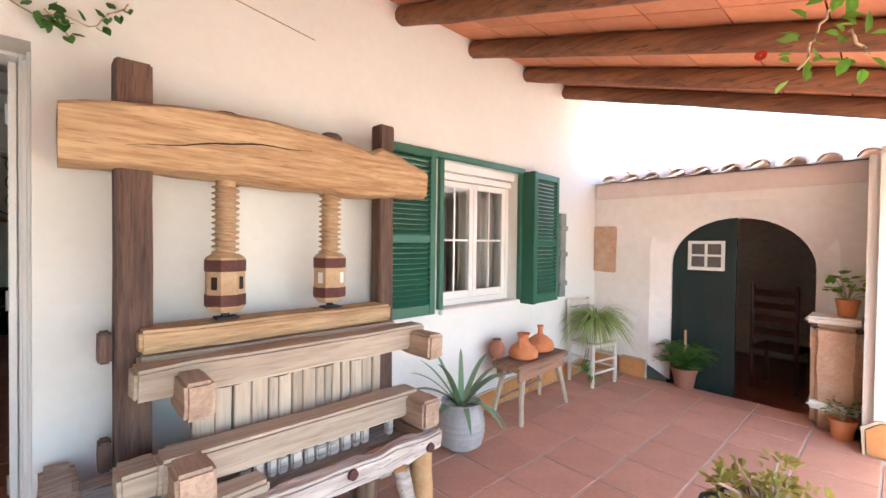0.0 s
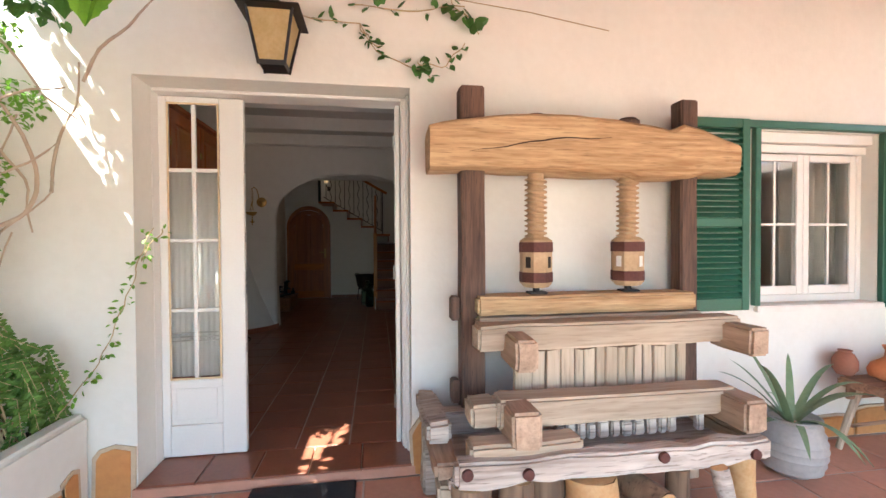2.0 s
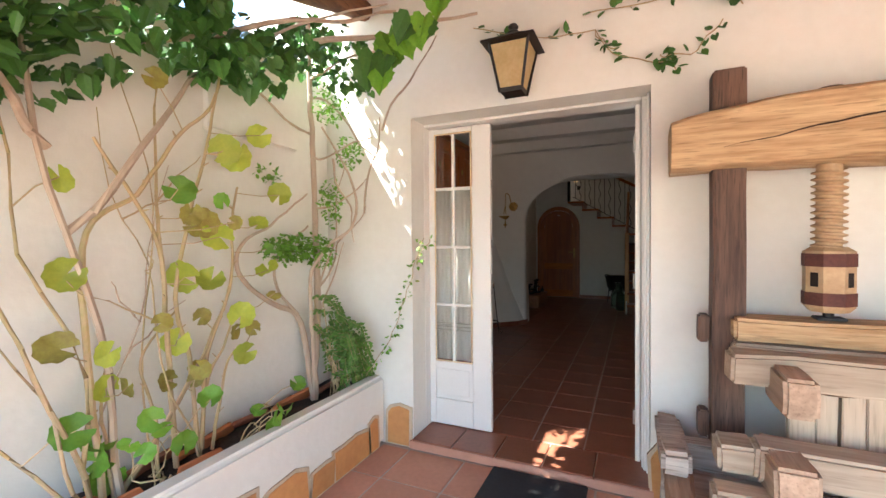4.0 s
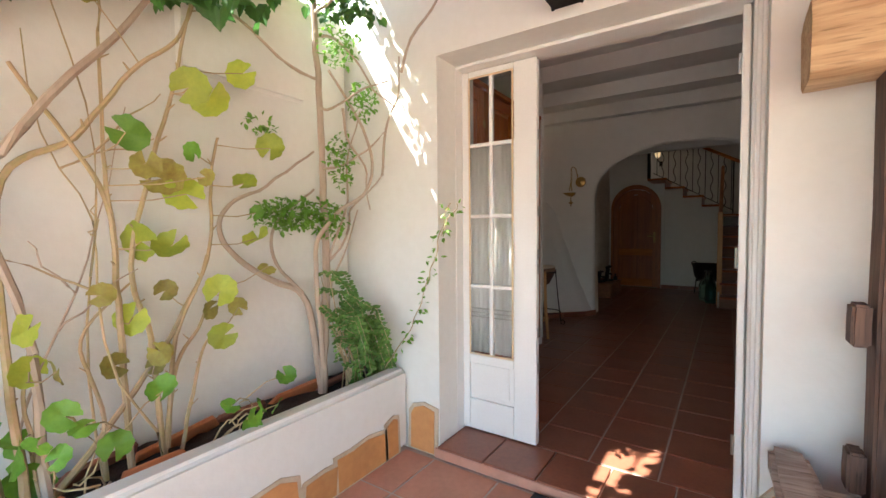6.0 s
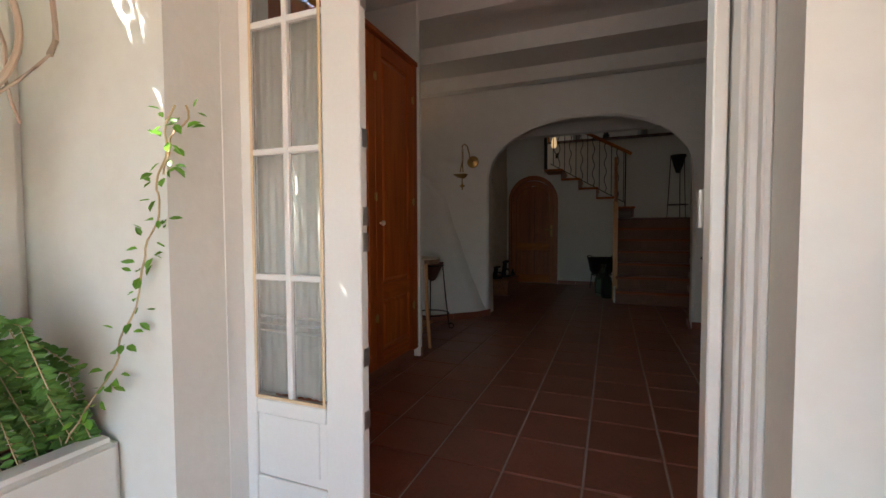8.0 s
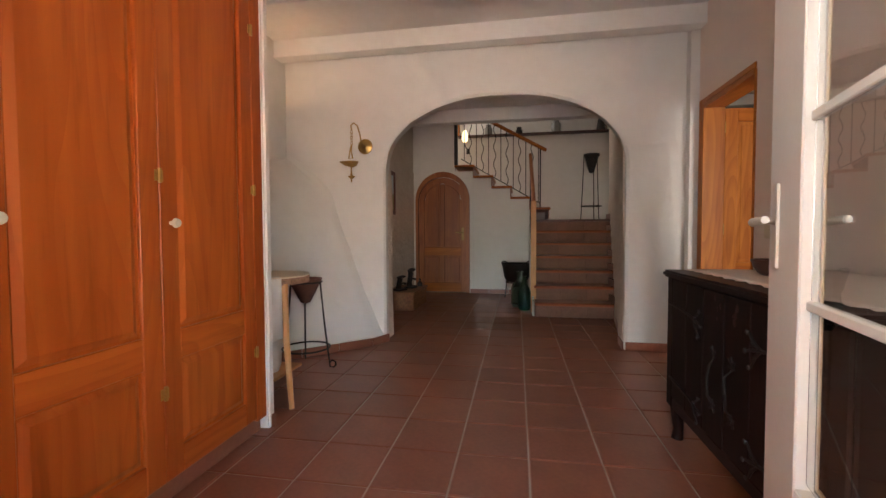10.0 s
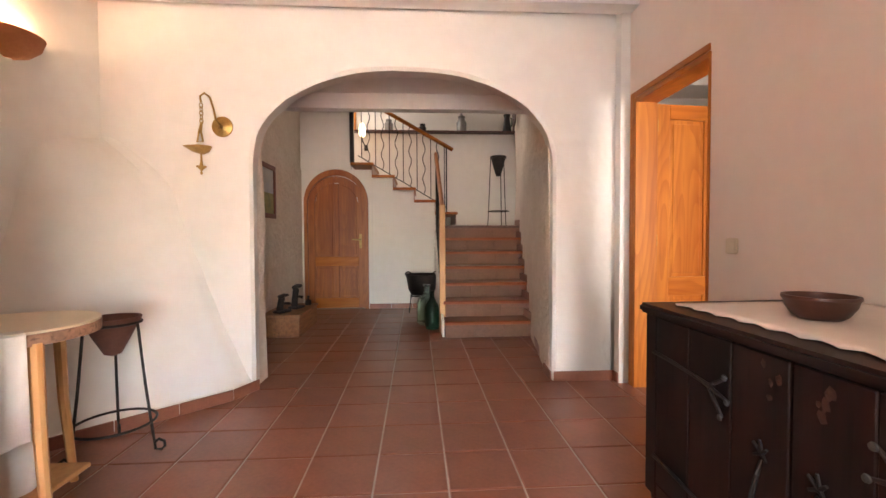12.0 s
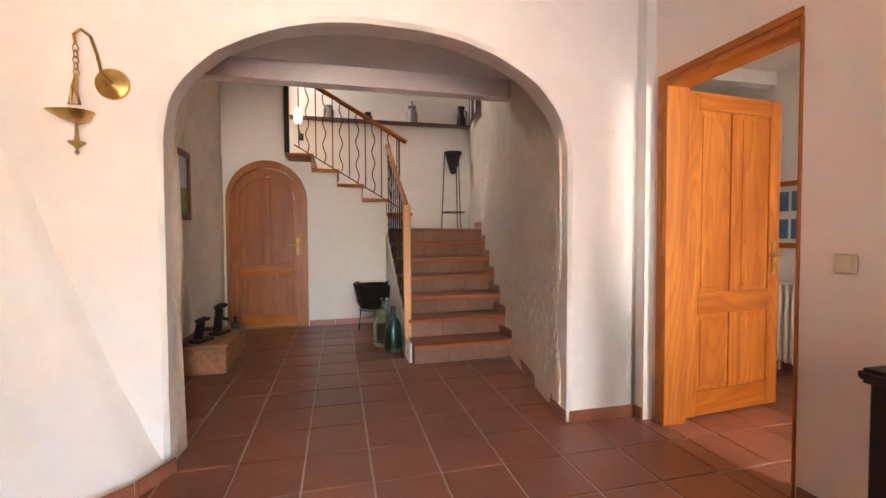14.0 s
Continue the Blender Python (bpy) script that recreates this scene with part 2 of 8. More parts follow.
STOOL_WOOD = wood("worn_brown_bench_wood", (0.36, 0.20, 0.12), (0.22, 0.12, 0.07), 0, 0.75, 30, 0.3)
CHAIR_WHITE = material("chalky_white_chair_paint", (0.72, 0.66, 0.56), 0.75, tint=(0.58, 0.50, 0.40), scale=8, fine=60, bump=0.15)
CLAY = material("orange_clay_pottery", (0.60, 0.22, 0.085), 0.75, tint=(0.50, 0.17, 0.06), scale=6, fine=50, bump=0.1)
CLAY_DARK = material("brown_clay_pot", (0.32, 0.13, 0.075), 0.8, tint=(0.25, 0.10, 0.06), scale=6, fine=50, bump=0.15)
POT_BROWN = material("smoked_brown_clay", (0.13, 0.048, 0.03), 0.7, tint=(0.08, 0.03, 0.02), scale=6, fine=50, bump=0.15)
TOWEL = material("pale_cotton_towel", (0.80, 0.74, 0.66), 0.95, tint=(0.74, 0.68, 0.60), scale=20, fine=220, bump=0.3)
CHEST = wood("dull_brown_chest_wood", (0.34, 0.15, 0.06), (0.22, 0.09, 0.035), 1, 0.6, 30, 0.1)
GREY_CLAY = material("grey_glazed_stoneware", (0.44, 0.42, 0.38), 0.5, tint=(0.34, 0.33, 0.30), scale=5, fine=40, bump=0.12)
SOIL = material("dark_potting_soil", (0.045, 0.028, 0.02), 0.95, tint=(0.02, 0.013, 0.01), scale=20, fine=90, bump=0.8, distance=0.02)
MAT_RUBBER = material("charcoal_bristle_mat", (0.018, 0.019, 0.021), 0.95, tint=(0.03, 0.03, 0.033), scale=40, fine=300, bump=0.5)
LEAF_YELLOW = material("yellow_green_leaf", (0.46, 0.52, 0.06), 0.5, tint=(0.34, 0.42, 0.05), scale=14, fine=70, bump=0.2, vary=0.25, through_light=0.4)
LEAF_OLIVE = material("fading_olive_leaf", (0.38, 0.36, 0.07), 0.6, tint=(0.26, 0.20, 0.05), scale=14, fine=70, bump=0.2, vary=0.25, through_light=0.35)
LEAF_BRIGHT = material("fresh_green_leaf", (0.20, 0.40, 0.04), 0.5, tint=(0.13, 0.29, 0.03), scale=14, fine=70, bump=0.2, vary=0.25, through_light=0.4)
LEAF_DARK = material("deep_green_leaf", (0.085, 0.21, 0.04), 0.5, tint=(0.055, 0.145, 0.028), scale=14, fine=70, bump=0.2, vary=0.3, through_light=0.3)
LEAF_FERN = material("fern_green_leaf", (0.15, 0.29, 0.05), 0.55, tint=(0.09, 0.20, 0.035), scale=14, fine=70, bump=0.2, vary=0.25, through_light=0.3)
SPIDER = material("striped_pale_green_blade", (0.46, 0.55, 0.20), 0.5, tint=(0.24, 0.38, 0.08), scale=9, fine=60, bump=0.05, vary=0.2, through_light=0.35)
AGAVE = material("grey_green_succulent", (0.20, 0.29, 0.15), 0.5, tint=(0.13, 0.20, 0.10), scale=9, fine=50, bump=0.1, vary=0.1)
BARK = material("grey_tan_vine_bark", (0.52, 0.42, 0.31), 0.85, tint=(0.40, 0.30, 0.215), scale=10, fine=60, bump=0.4, stretch=(1, 1, 0.2), vary=0.1)
STEM = material("pinkish_tan_stem", (0.55, 0.38, 0.25), 0.75, tint=(0.38, 0.33, 0.13), scale=5, fine=50, bump=0.2, vary=0.2)
PETAL = material("red_flower_petal", (0.65, 0.06, 0.025), 0.6, tint=(0.5, 0.035, 0.02), scale=20, fine=60, bump=0.05, through_light=0.3)
LAMP_GLASS = material("amber_rippled_lamp_glass", (0.78, 0.62, 0.33), 0.25, tint=(0.66, 0.48, 0.22), scale=12, fine=60, bump=0.3, through_light=0.45)
LACE = material("white_lace_curtain", (0.92, 0.91, 0.84), 0.9, tint=(0.85, 0.84, 0.76), scale=30, fine=200, bump=0.1, through_light=0.3, stretch=(1, 1, 0.3))
LINEN = material("beige_linen_cloth", (0.76, 0.66, 0.57), 0.95, tint=(0.70, 0.60, 0.51), scale=20, fine=220, bump=0.25)
CURTAIN = material("grey_green_curtain", (0.66, 0.64, 0.55), 0.9, tint=(0.56, 0.54, 0.46), scale=6, fine=90, bump=0.1, through_light=0.2)
BRASS = material("worn_brass", (0.56, 0.36, 0.12), 0.36, 0.9, tint=(0.34, 0.21, 0.07), scale=15, fine=80, bump=0.1)
STEEL = material("satin_steel", (0.55, 0.53, 0.50), 0.32, 0.9, tint=(0.45, 0.43, 0.40), scale=20, fine=90, bump=0.03)
ENAMEL = material("cream_enamel", (0.74, 0.69, 0.60), 0.3, tint=(0.68, 0.62, 0.53), scale=4, fine=40, bump=0.03)
IVORY = material("ivory_plastic", (0.76, 0.64, 0.47), 0.4, tint=(0.72, 0.60, 0.44), scale=4, fine=40, bump=0.02)
PEWTER = material("dull_pewter", (0.30, 0.29, 0.27), 0.5, 0.6, tint=(0.20, 0.19, 0.18), scale=10, fine=60, bump=0.1)
BLUE_CARD = material("blue_printed_card", (0.055, 0.16, 0.30), 0.5, tint=(0.08, 0.22, 0.38), scale=6, fine=40, bump=0.02)
FRAME_RED = material("dark_red_frame_wood", (0.20, 0.062, 0.040), 0.4, tint=(0.13, 0.040, 0.027), scale=8, fine=40, bump=0.1)
FIELD_PRINT = material("yellow_green_field_print", (0.36, 0.34, 0.10), 0.4, tint=(0.16, 0.20, 0.07), scale=9, fine=40, bump=0.02)
PICTURE_SKY = material("pale_sky_print", (0.44, 0.52, 0.58), 0.4, tint=(0.58, 0.60, 0.58), scale=5, fine=20, bump=0.02)
CANE = material("dark_stained_frame", (0.10, 0.035, 0.022), 0.4, tint=(0.06, 0.022, 0.015), scale=8, fine=40, bump=0.1)
GROUND = material("dry_sandy_ground", (0.42, 0.34, 0.25), 0.95, tint=(0.32, 0.26, 0.18), scale=0.6, fine=9, bump=0.4)
WINDOW_GLASS = glass_mat("window_glass")
GREEN_GLASS = glass_mat("dark_green_bottle_glass", (0.10, 0.34, 0.25), 0.03)
PALE_GLASS = glass_mat("pale_grey_green_bottle_glass", (0.62, 0.76, 0.68), 0.03)
for pine, axis in ((PINE_Z, 2), (PINE_X, 0), (PINE_Y, 1)):
    figured(pine, axis, (0.26, 0.062, 0.008))
for pine, axis in ((RED_PINE, 2), (RED_PINE_Y, 1)):
    figured(pine, axis, (0.34, 0.066, 0.010), 3.5, 0.4)
# The same varnished pine with the hall's dimness put into its colour.
SHADED_PINE = figured(wood("pine_darkened_for_hall_shade", (0.40, 0.125, 0.022), (0.22, 0.055, 0.009), 2, 0.4, 18, 0.05, 0.05, 5, split=0.3, contrast=0.15), 2, (0.19, 0.045, 0.008))
BULB = glow("lit_lamp_bulb", (1.0, 0.68, 0.34), 0.1)
for varnish in (DARK_OAK, DARK_OAK_Y, PINE_X, PINE_Y, PINE_Z, RED_PINE, RED_PINE_X, RED_PINE_Y, PALE_PINE):
    varnish.node_tree.nodes["Principled BSDF"].inputs["Specular IOR Level"].default_value = 0.22

# ---- building helpers ----
def box(bm, x0, x1, y0, y1, z0, z1):
    v = [bm.verts.new((x, y, z)) for z in (z0, z1) for y in (y0, y1) for x in (x0, x1)]
    for f in ((0, 2, 3, 1), (4, 5, 7, 6), (0, 1, 5, 4), (2, 6, 7, 3), (0, 4, 6, 2), (1, 3, 7, 5)):
        bm.faces.new([v[i] for i in f])
    return v


def prism(bm, outline, y0, y1, axis=1):
    """A plate from an outline in two coordinates, thick along the third."""
    def at(p, q, d):
        return (p, d, q) if axis == 1 else ((d, p, q) if axis == 0 else (p, q, d))
    a = [bm.verts.new(at(p, q, y0)) for p, q in outline]
    b = [bm.verts.new(at(p, q, y1)) for p, q in outline]
    k = len(outline)
    bm.faces.new(a), bm.faces.new(b[::-1])
    for i in range(k):
        bm.faces.new((a[i], b[i], b[(i + 1) % k], a[(i + 1) % k]))
    return a + b


def ring_of(bm, centre, along, r, seg, squash=1.0):
    along = Vector(along).normalized()
    side = along.cross(Vector((0, 0, 1)) if abs(along.z) < 0.9 else Vector((1, 0, 0))).normalized()
    up = side.cross(along)
    return [bm.verts.new(Vector(centre) + side * (r * math.cos(2 * math.pi * i / seg)) + up * (r * squash * math.sin(2 * math.pi * i / seg))) for i in range(seg)]


def tube(bm, pts, radii, seg=8, cap=True):
    pts = [Vector(p) for p in pts]
    if not isinstance(radii, (list, tuple)):
        radii = [radii] * len(pts)
    rings = []
    for i, p in enumerate(pts):
        way = pts[min(i + 1, len(pts) - 1)] - pts[max(i - 1, 0)]
        rings.append(ring_of(bm, p, way, radii[i], seg))
    for a, b in zip(rings, rings[1:]):
        # twist of neighbouring rings is matched to the nearest vertex
        k = min(range(seg), key=lambda j: (b[j].co - a[0].co).length)
        for i in range(seg):
            bm.faces.new((a[i], a[(i + 1) % seg], b[(i + 1 + k) % seg], b[(i + k) % seg]))
    if cap:
        bm.faces.new(rings[0][::-1]), bm.faces.new(rings[-1])


def lathe(bm, profile, seg=24, centre=(0, 0, 0), closed=True):
    cx, cy, cz = centre
    rings = [[bm.verts.new((cx + r * math.cos(2 * math.pi * i / seg), cy + r * math.sin(2 * math.pi * i / seg), cz + z)) for i in range(seg)] for r, z in profile]
    for a, b in zip(rings, rings[1:]):
        for i in range(seg):
            bm.faces.new((a[i], a[(i + 1) % seg], b[(i + 1) % seg], b[i]))
    if closed:
        bm.faces.new(rings[0][::-1]), bm.faces.new(rings[-1])


def finish(bm, bevel=0.0, segments=2, rough=0.0, cuts=0, seed=0, wave=2.5):
    """Rounds the edges and, where a piece is hand-hewn, cuts it up and shakes it a little."""
    bmesh.ops.recalc_face_normals(bm, faces=bm.faces)
    if bevel:
        bmesh.ops.bevel(bm, geom=[e for e in bm.edges if e.is_manifold and e.calc_face_angle(0) > 0.5], offset=bevel, segments=segments, affect="EDGES", clamp_overlap=True)
    if cuts:
        longest = max(e.calc_length() for e in bm.edges)
        bmesh.ops.subdivide_edges(bm, edges=[e for e in bm.edges if e.calc_length() > longest * 0.4], cuts=cuts, use_grid_fill=True)
    if rough:
        for v in bm.verts:
            p = v.co * wave + Vector((seed * 7.3, seed * 3.1, 0))
            v.co += (noise.noise_vector(p) + 0.5 * noise.noise_vector(p * 3.3)) * rough
    return bm


def part(name, bm, mat, parent=None, label="", smooth=False):
    me = bpy.data.meshes.new(name)
    bm.normal_update()
    bm.to_mesh(me)
    bm.free()
    me.materials.append(mat)
    if smooth:
        me.polygons.foreach_set("use_smooth", [True] * len(me.polygons))
        me.set_sharp_from_angle(angle=radians(38))
    ob = new(name, me)
    if parent:
        ob.parent = parent
    if label:
        tagged(ob, label)
    return ob


def group_of(name, at, label, category, group="", turn=0.0, kind=""):
    ob = new(name)
    ob.empty_display_size = 0.1
    ob.matrix_basis = pose(*at, 0, 0, turn)
    return tagged(ob, label, category, group, kind)


def bar(name, dims, mat, parent=None, bevel=0.004, rough=0.0, cuts=0, seed=0, label=""):
    bm = bmesh.new()
    box(bm, *dims)
    finish(bm, bevel, 2 if bevel > 0.006 else 1, rough, cuts, seed)
    return part(name, bm, mat, parent, label)


def setting(name, bm, mat, label="", smooth=False, category=""):
    return tagged(part(name, bm, mat, None, "", smooth), label or name.replace("_", " "), category or name.split("_")[0], kind="structure")


def leaf_mesh(bm, centre, out, up, size, lobes="heart", fold=0.15):
    """A single leaf blade, folded along its rib."""
    out = Vector(out).normalized()
    side = out.cross(Vector(up))
    side = side.normalized() if side.length > 1e-4 else Vector((1, 0, 0))
    face = side.cross(out).normalized()
    shapes = {
        "heart": ((0.12, 0.0), (-0.12, 0.34), (0.15, 0.58), (0.5, 0.55), (0.8, 0.3), (1.0, 0.0)),
        "round": ((0.25, 0.0), (-0.05, 0.30), (0.10, 0.56), (0.42, 0.64), (0.60, 0.52), (0.82, 0.48), (0.95, 0.2), (0.93, 0.0)),
        "vine": ((0.10, 0.0), (-0.06, 0.20), (0.03, 0.42), (0.15, 0.41), (0.22, 0.53), (0.36, 0.45), (0.46, 0.47), (0.58, 0.34), (0.71, 0.30), (0.84, 0.14), (1.0, 0.0)),
        "oval": ((0.0, 0.0), (0.3, 0.26), (0.65, 0.25), (1.0, 0.0)),
        "ivy": ((0.1, 0.0), (-0.1, 0.36), (0.25, 0.32), (0.38, 0.66), (0.6, 0.26), (1.05, 0.0)),
    }
    pts = shapes[lobes]
    c = Vector(centre)
    rib = [bm.verts.new(c + out * (a * size) - face * (fold * size * 0.5)) for a, w in (pts[0], pts[-1])]
    for s in (1, -1):
        edge = [bm.verts.new(c + out * (a * size) + side * (s * w * size) + face * (fold * size * w)) for a, w in pts[1:-1]]
        loop = [rib[0], *edge, rib[1]]
        bm.faces.new(loop if s > 0 else loop[::-1])


def rand_way(rng, down=0.0):
    return Vector((rng.gauss(0, 1), rng.gauss(0, 1), rng.gauss(0, 1) - down)).normalized()

# ---- the setting ----
W, WI, P = 2.612, 3.02, -0.067      # house front, its inner face, patio level
ARCH, HALL, UNDER, BACK = 6.88, 7.12, 10.31, 11.25
RIGHT, LEFT, CEIL = 1.45, -2.35, 2.90
ROOF_Z, ROOF_SLOPE = 3.06, 0.29


def roof_z(y):
    return ROOF_Z - ROOF_SLOPE * (W - y)


def wall_with_hole(bm, a0, a1, z0, z1, hole, d0, d1, axis=1):
    """A wall between a0 and a1, thick from d0 to d1, around an opening (h0, h1, low, high)."""
    h0, h1, lo, hi = hole
    def put(p0, p1, q0, q1):
        if p1 - p0 > 1e-4 and q1 - q0 > 1e-4:
            if axis == 1:
                box(bm, p0, p1, d0, d1, q0, q1)
            else:
                box(bm, d0, d1, p0, p1, q0, q1)
    put(a0, h0, z0, z1), put(h1, a1, z0, z1), put(h0, h1, z0, lo), put(h0, h1, hi, z1)


def arch_outline(x0, x1, z0, spring, top, n=20, power=2.2):
    mid, half = (x0 + x1) / 2, (x1 - x0) / 2
    pts = [(x1, z0)]
    for i in range(n + 1):
        a = math.pi * i / n
        c, s = math.cos(a), math.sin(a)
        pts.append((mid + half * math.copysign(abs(c) ** (2 / power), c), spring + (top - spring) * abs(s) ** (2 / power)))
    return pts + [(x0, z0)]


def wall_with_arch(bm, a0, a1, z0, z1, hole, d0, d1, axis=1, soften=0.0, d_splay=0.0):
    """A wall with an arched opening; the opening's edge is eased and may splay towards d1."""
    pts = arch_outline(*hole)
    def at(p, q, d):
        return (p, d, q) if axis == 1 else (d, p, q)
    mid = (hole[0] + hole[1]) / 2
    def ring(d, grow):
        return [bm.verts.new(at(p + math.copysign(grow, p - mid), q + (grow if q > z0 + 0.01 else 0), d)) for p, q in pts]
    k = 1 if d1 > d0 else -1
    front, f2, b2 = ring(d0, soften), ring(d0 + k * soften, 0), ring(d1, d_splay)
    spring = hole[3]

    def rim(p, q):
        # from the arch's middle outwards to the wall's own border
        if q <= z0 + 1e-6:
            return (a1 if p > mid else a0, z0)
        dx, dz = p - mid, q - spring
        reach = []
        if abs(dx) > 1e-6:
            reach.append(((a1 if dx > 0 else a0) - mid) / dx)
        if dz > 1e-6:
            reach.append((z1 - spring) / dz)
        t = min(reach)
        return (mid + dx * t, spring + dz * t)
    outer = [rim(p, q) for p, q in pts]
    of, ob_ = [bm.verts.new(at(p, q, d0)) for p, q in outer], [bm.verts.new(at(p, q, d1)) for p, q in outer]
    for i in range(len(pts) - 1):
        for q in ((of[i], of[i + 1], front[i + 1], front[i]), (front[i], front[i + 1], f2[i + 1], f2[i]), (f2[i], f2[i + 1], b2[i + 1], b2[i]), (ob_[i + 1], ob_[i], b2[i], b2[i + 1])):
            bm.faces.new(q)
        (pa, qa), (pb, qb) = outer[i], outer[i + 1]
        if abs(pa - pb) > 1e-5 and abs(qa - qb) > 1e-5:
            cx = a1 if abs(pa - a1) < 1e-5 else a0
            for verts, d in ((of, d0), (ob_, d1)):
                c = bm.verts.new(at(cx, z1, d))
                bm.faces.new((verts[i], c, verts[i + 1]))
    ends = [bm.verts.new(at(p, q, d)) for d in (d0, d1) for p, q in ((a1, z0), (a1, z1), (a0, z1), (a0, z0))]
    for f in ((0, 1, 5, 4), (1, 2, 6, 5), (2, 3, 7, 6)):
        bm.faces.new([ends[k] for k in f])
    bmesh.ops.remove_doubles(bm, verts=bm.verts, dist=1e-4)
    bmesh.ops.dissolve_degenerate(bm, edges=bm.edges, dist=1e-5)
    bmesh.ops.recalc_face_normals(bm, faces=bm.faces)


# house front with the doorway and the window
DOOR_X0, DOOR_X1, DOOR_TOP = -1.09, 0.38, 2.19
WIN_X0, WIN_X1, WIN_Z0, WIN_Z1 = 2.69, 3.66, 0.86, 2.03
bm = bmesh.new()
wall_with_hole(bm, -2.6, 1.6, -0.3, 4.3, (DOOR_X0, DOOR_X1, 0.0 - 0.02, DOOR_TOP), W, WI)
wall_with_hole(bm, 1.6, 9.0, -0.3, 4.3, (WIN_X0, WIN_X1, WIN_Z0, WIN_Z1), W, WI)
setting("wall_front", bm, PLASTER, "cream limewashed house front with a doorway", category="wall")

# garden wall behind the planter, tall, with a small ledge
bm = bmesh.new()
box(bm, -2.05, -1.78, -3.2, W - 0.002, -0.3, 2.56)
box(bm, -1.781, -1.72, 1.55, 2.25, 1.93, 2.35)
finish(bm, 0.03, 3)
setting("wall_garden", bm, PLASTER, "cream limewashed garden wall behind the planter", category="wall")

# patio end wall with the low arch, and its tiled coping
END = 5.18
bm = bmesh.new()
wall_with_arch(bm, -3.0, W - 0.003, -0.3, 1.98, (0.64, 1.82, P, 1.18, 1.66, 20, 2.0), END, END + 0.42, axis=0, soften=0.16)
setting("wall_patio_end", bm, OLD_WALL, "weathered limewashed patio wall with an arched doorway", True, category="wall")
bm = bmesh.new()
box(bm, END - 0.03, END + 0.5, -3.0, W - 0.01, 1.90, 2.08)
finish(bm, 0.02)
setting("trim_frieze", bm, material("pinkish_render_band", (0.76, 0.66, 0.59), 0.95, tint=(0.68, 0.57, 0.50), scale=3, fine=20, bump=0.3), "pinkish rendered band under the tiled eave", category="trim")

# pillar beside the arch
bm = bmesh.new()
box(bm, 4.62, END - 0.004, -0.75, 0.31, P, 2.10)
finish(bm, 0.06, 4)
setting("wall_pillar", bm, PLASTER, "thick white plastered pillar with rounded edges", True, category="wall")

# dark store behind the arch
bm = bmesh.new()
for d in ((END + 0.43, 8.0, 2.6, 2.7, P - 0.12, 2.2), (END + 0.43, 8.0, -0.5, -0.4, P - 0.12, 2.2), (7.9, 8.0, -0.4, 2.6, P - 0.12, 2.2), (END + 0.43, 8.0, -0.5, 2.7, 2.2, 2.3)):
    box(bm, *d)
setting("wall_store", bm, ROUGH_WALL, "rough plastered walls of a dark store", category="wall")
bm = bmesh.new()
box(bm, END + 0.06, 8.0, -0.5, 2.7, P - 0.2, P - 0.11)
setting("floor_store", bm, TERRACOTTA_TILE, "dark red store floor", category="floor")

# patio slab below the tiles, threshold, ground
bm = bmesh.new()
box(bm, -2.0, END + 0.06, -3.2, W - 0.004, -0.3, P - 0.006)
setting("floor_patio", bm, GROUT, "cement bed of the terracotta patio", category="floor")
bm = bmesh.new()
g = [bm.verts.new(p) for p in ((-400, -400, -0.31), (400, -400, -0.31), (400, 400, -0.31), (-400, 400, -0.31))]
bm.faces.new(g)
setting("ground", bm, GROUND, "dry sandy ground around the house", category="ground")

# indoor slab, tiles come last
bm = bmesh.new()
box(bm, -2.4, 4.2, WI - 0.12, 11.3, -0.25, -0.006)
setting("floor", bm, GROUT, "cement bed of the indoor tile floor", category="floor")

# indoor walls
bm = bmesh.new()
box(bm, LEFT - 0.2, LEFT, WI + 0.002, ARCH + 0.1, -0.2, 3.0)
setting("wall_left", bm, PLASTER_IN, "uneven white plastered wall", category="wall")
bm = bmesh.new()
box(bm, LEFT + 0.002, -1.368, 4.945, 5.00, 0, CEIL)
finish(bm, 0.012, 2)
setting("wall_wardrobe_end", bm, PLASTER_IN, "thin white wall at the end of the wardrobe", category="wall")
bm = bmesh.new()
wall_with_arch(bm, LEFT + 0.002, 1.375, 0, 3.0, (-1.318, 0.898, 0, 1.66, 2.334, 40, 2.15), ARCH, HALL, soften=0.022, d_splay=0.03)
for v in bm.verts:
    if abs(v.co.x + 0.217) < 1.14 and v.co.z < 2.40:
        q = Vector((v.co.x * 7, v.co.y * 3, v.co.z * 7))
        v.co += Vector((noise.noise(q), 0, noise.noise(q + Vector((5, 0, 0))) if v.co.z > 0.01 else 0)) * 0.009
setting("wall_arch", bm, PLASTER_IN, "white plastered wall with a wide basket arch", True, category="wall")
# sloping plaster buttress in the corner: a broad leaning face with a rounded shoulder and a worn ridge
bm = bmesh.new()
BUTT_TOP = 1.82


def ridge_x(z):
    """Where the ridge stands along the arch wall at a height."""
    u = z / BUTT_TOP
    return -1.36 - 0.52 * min(1.0, u / 0.72) ** 0.85 - 0.42 * max(0.0, (u - 0.72) / 0.28) ** 1.8


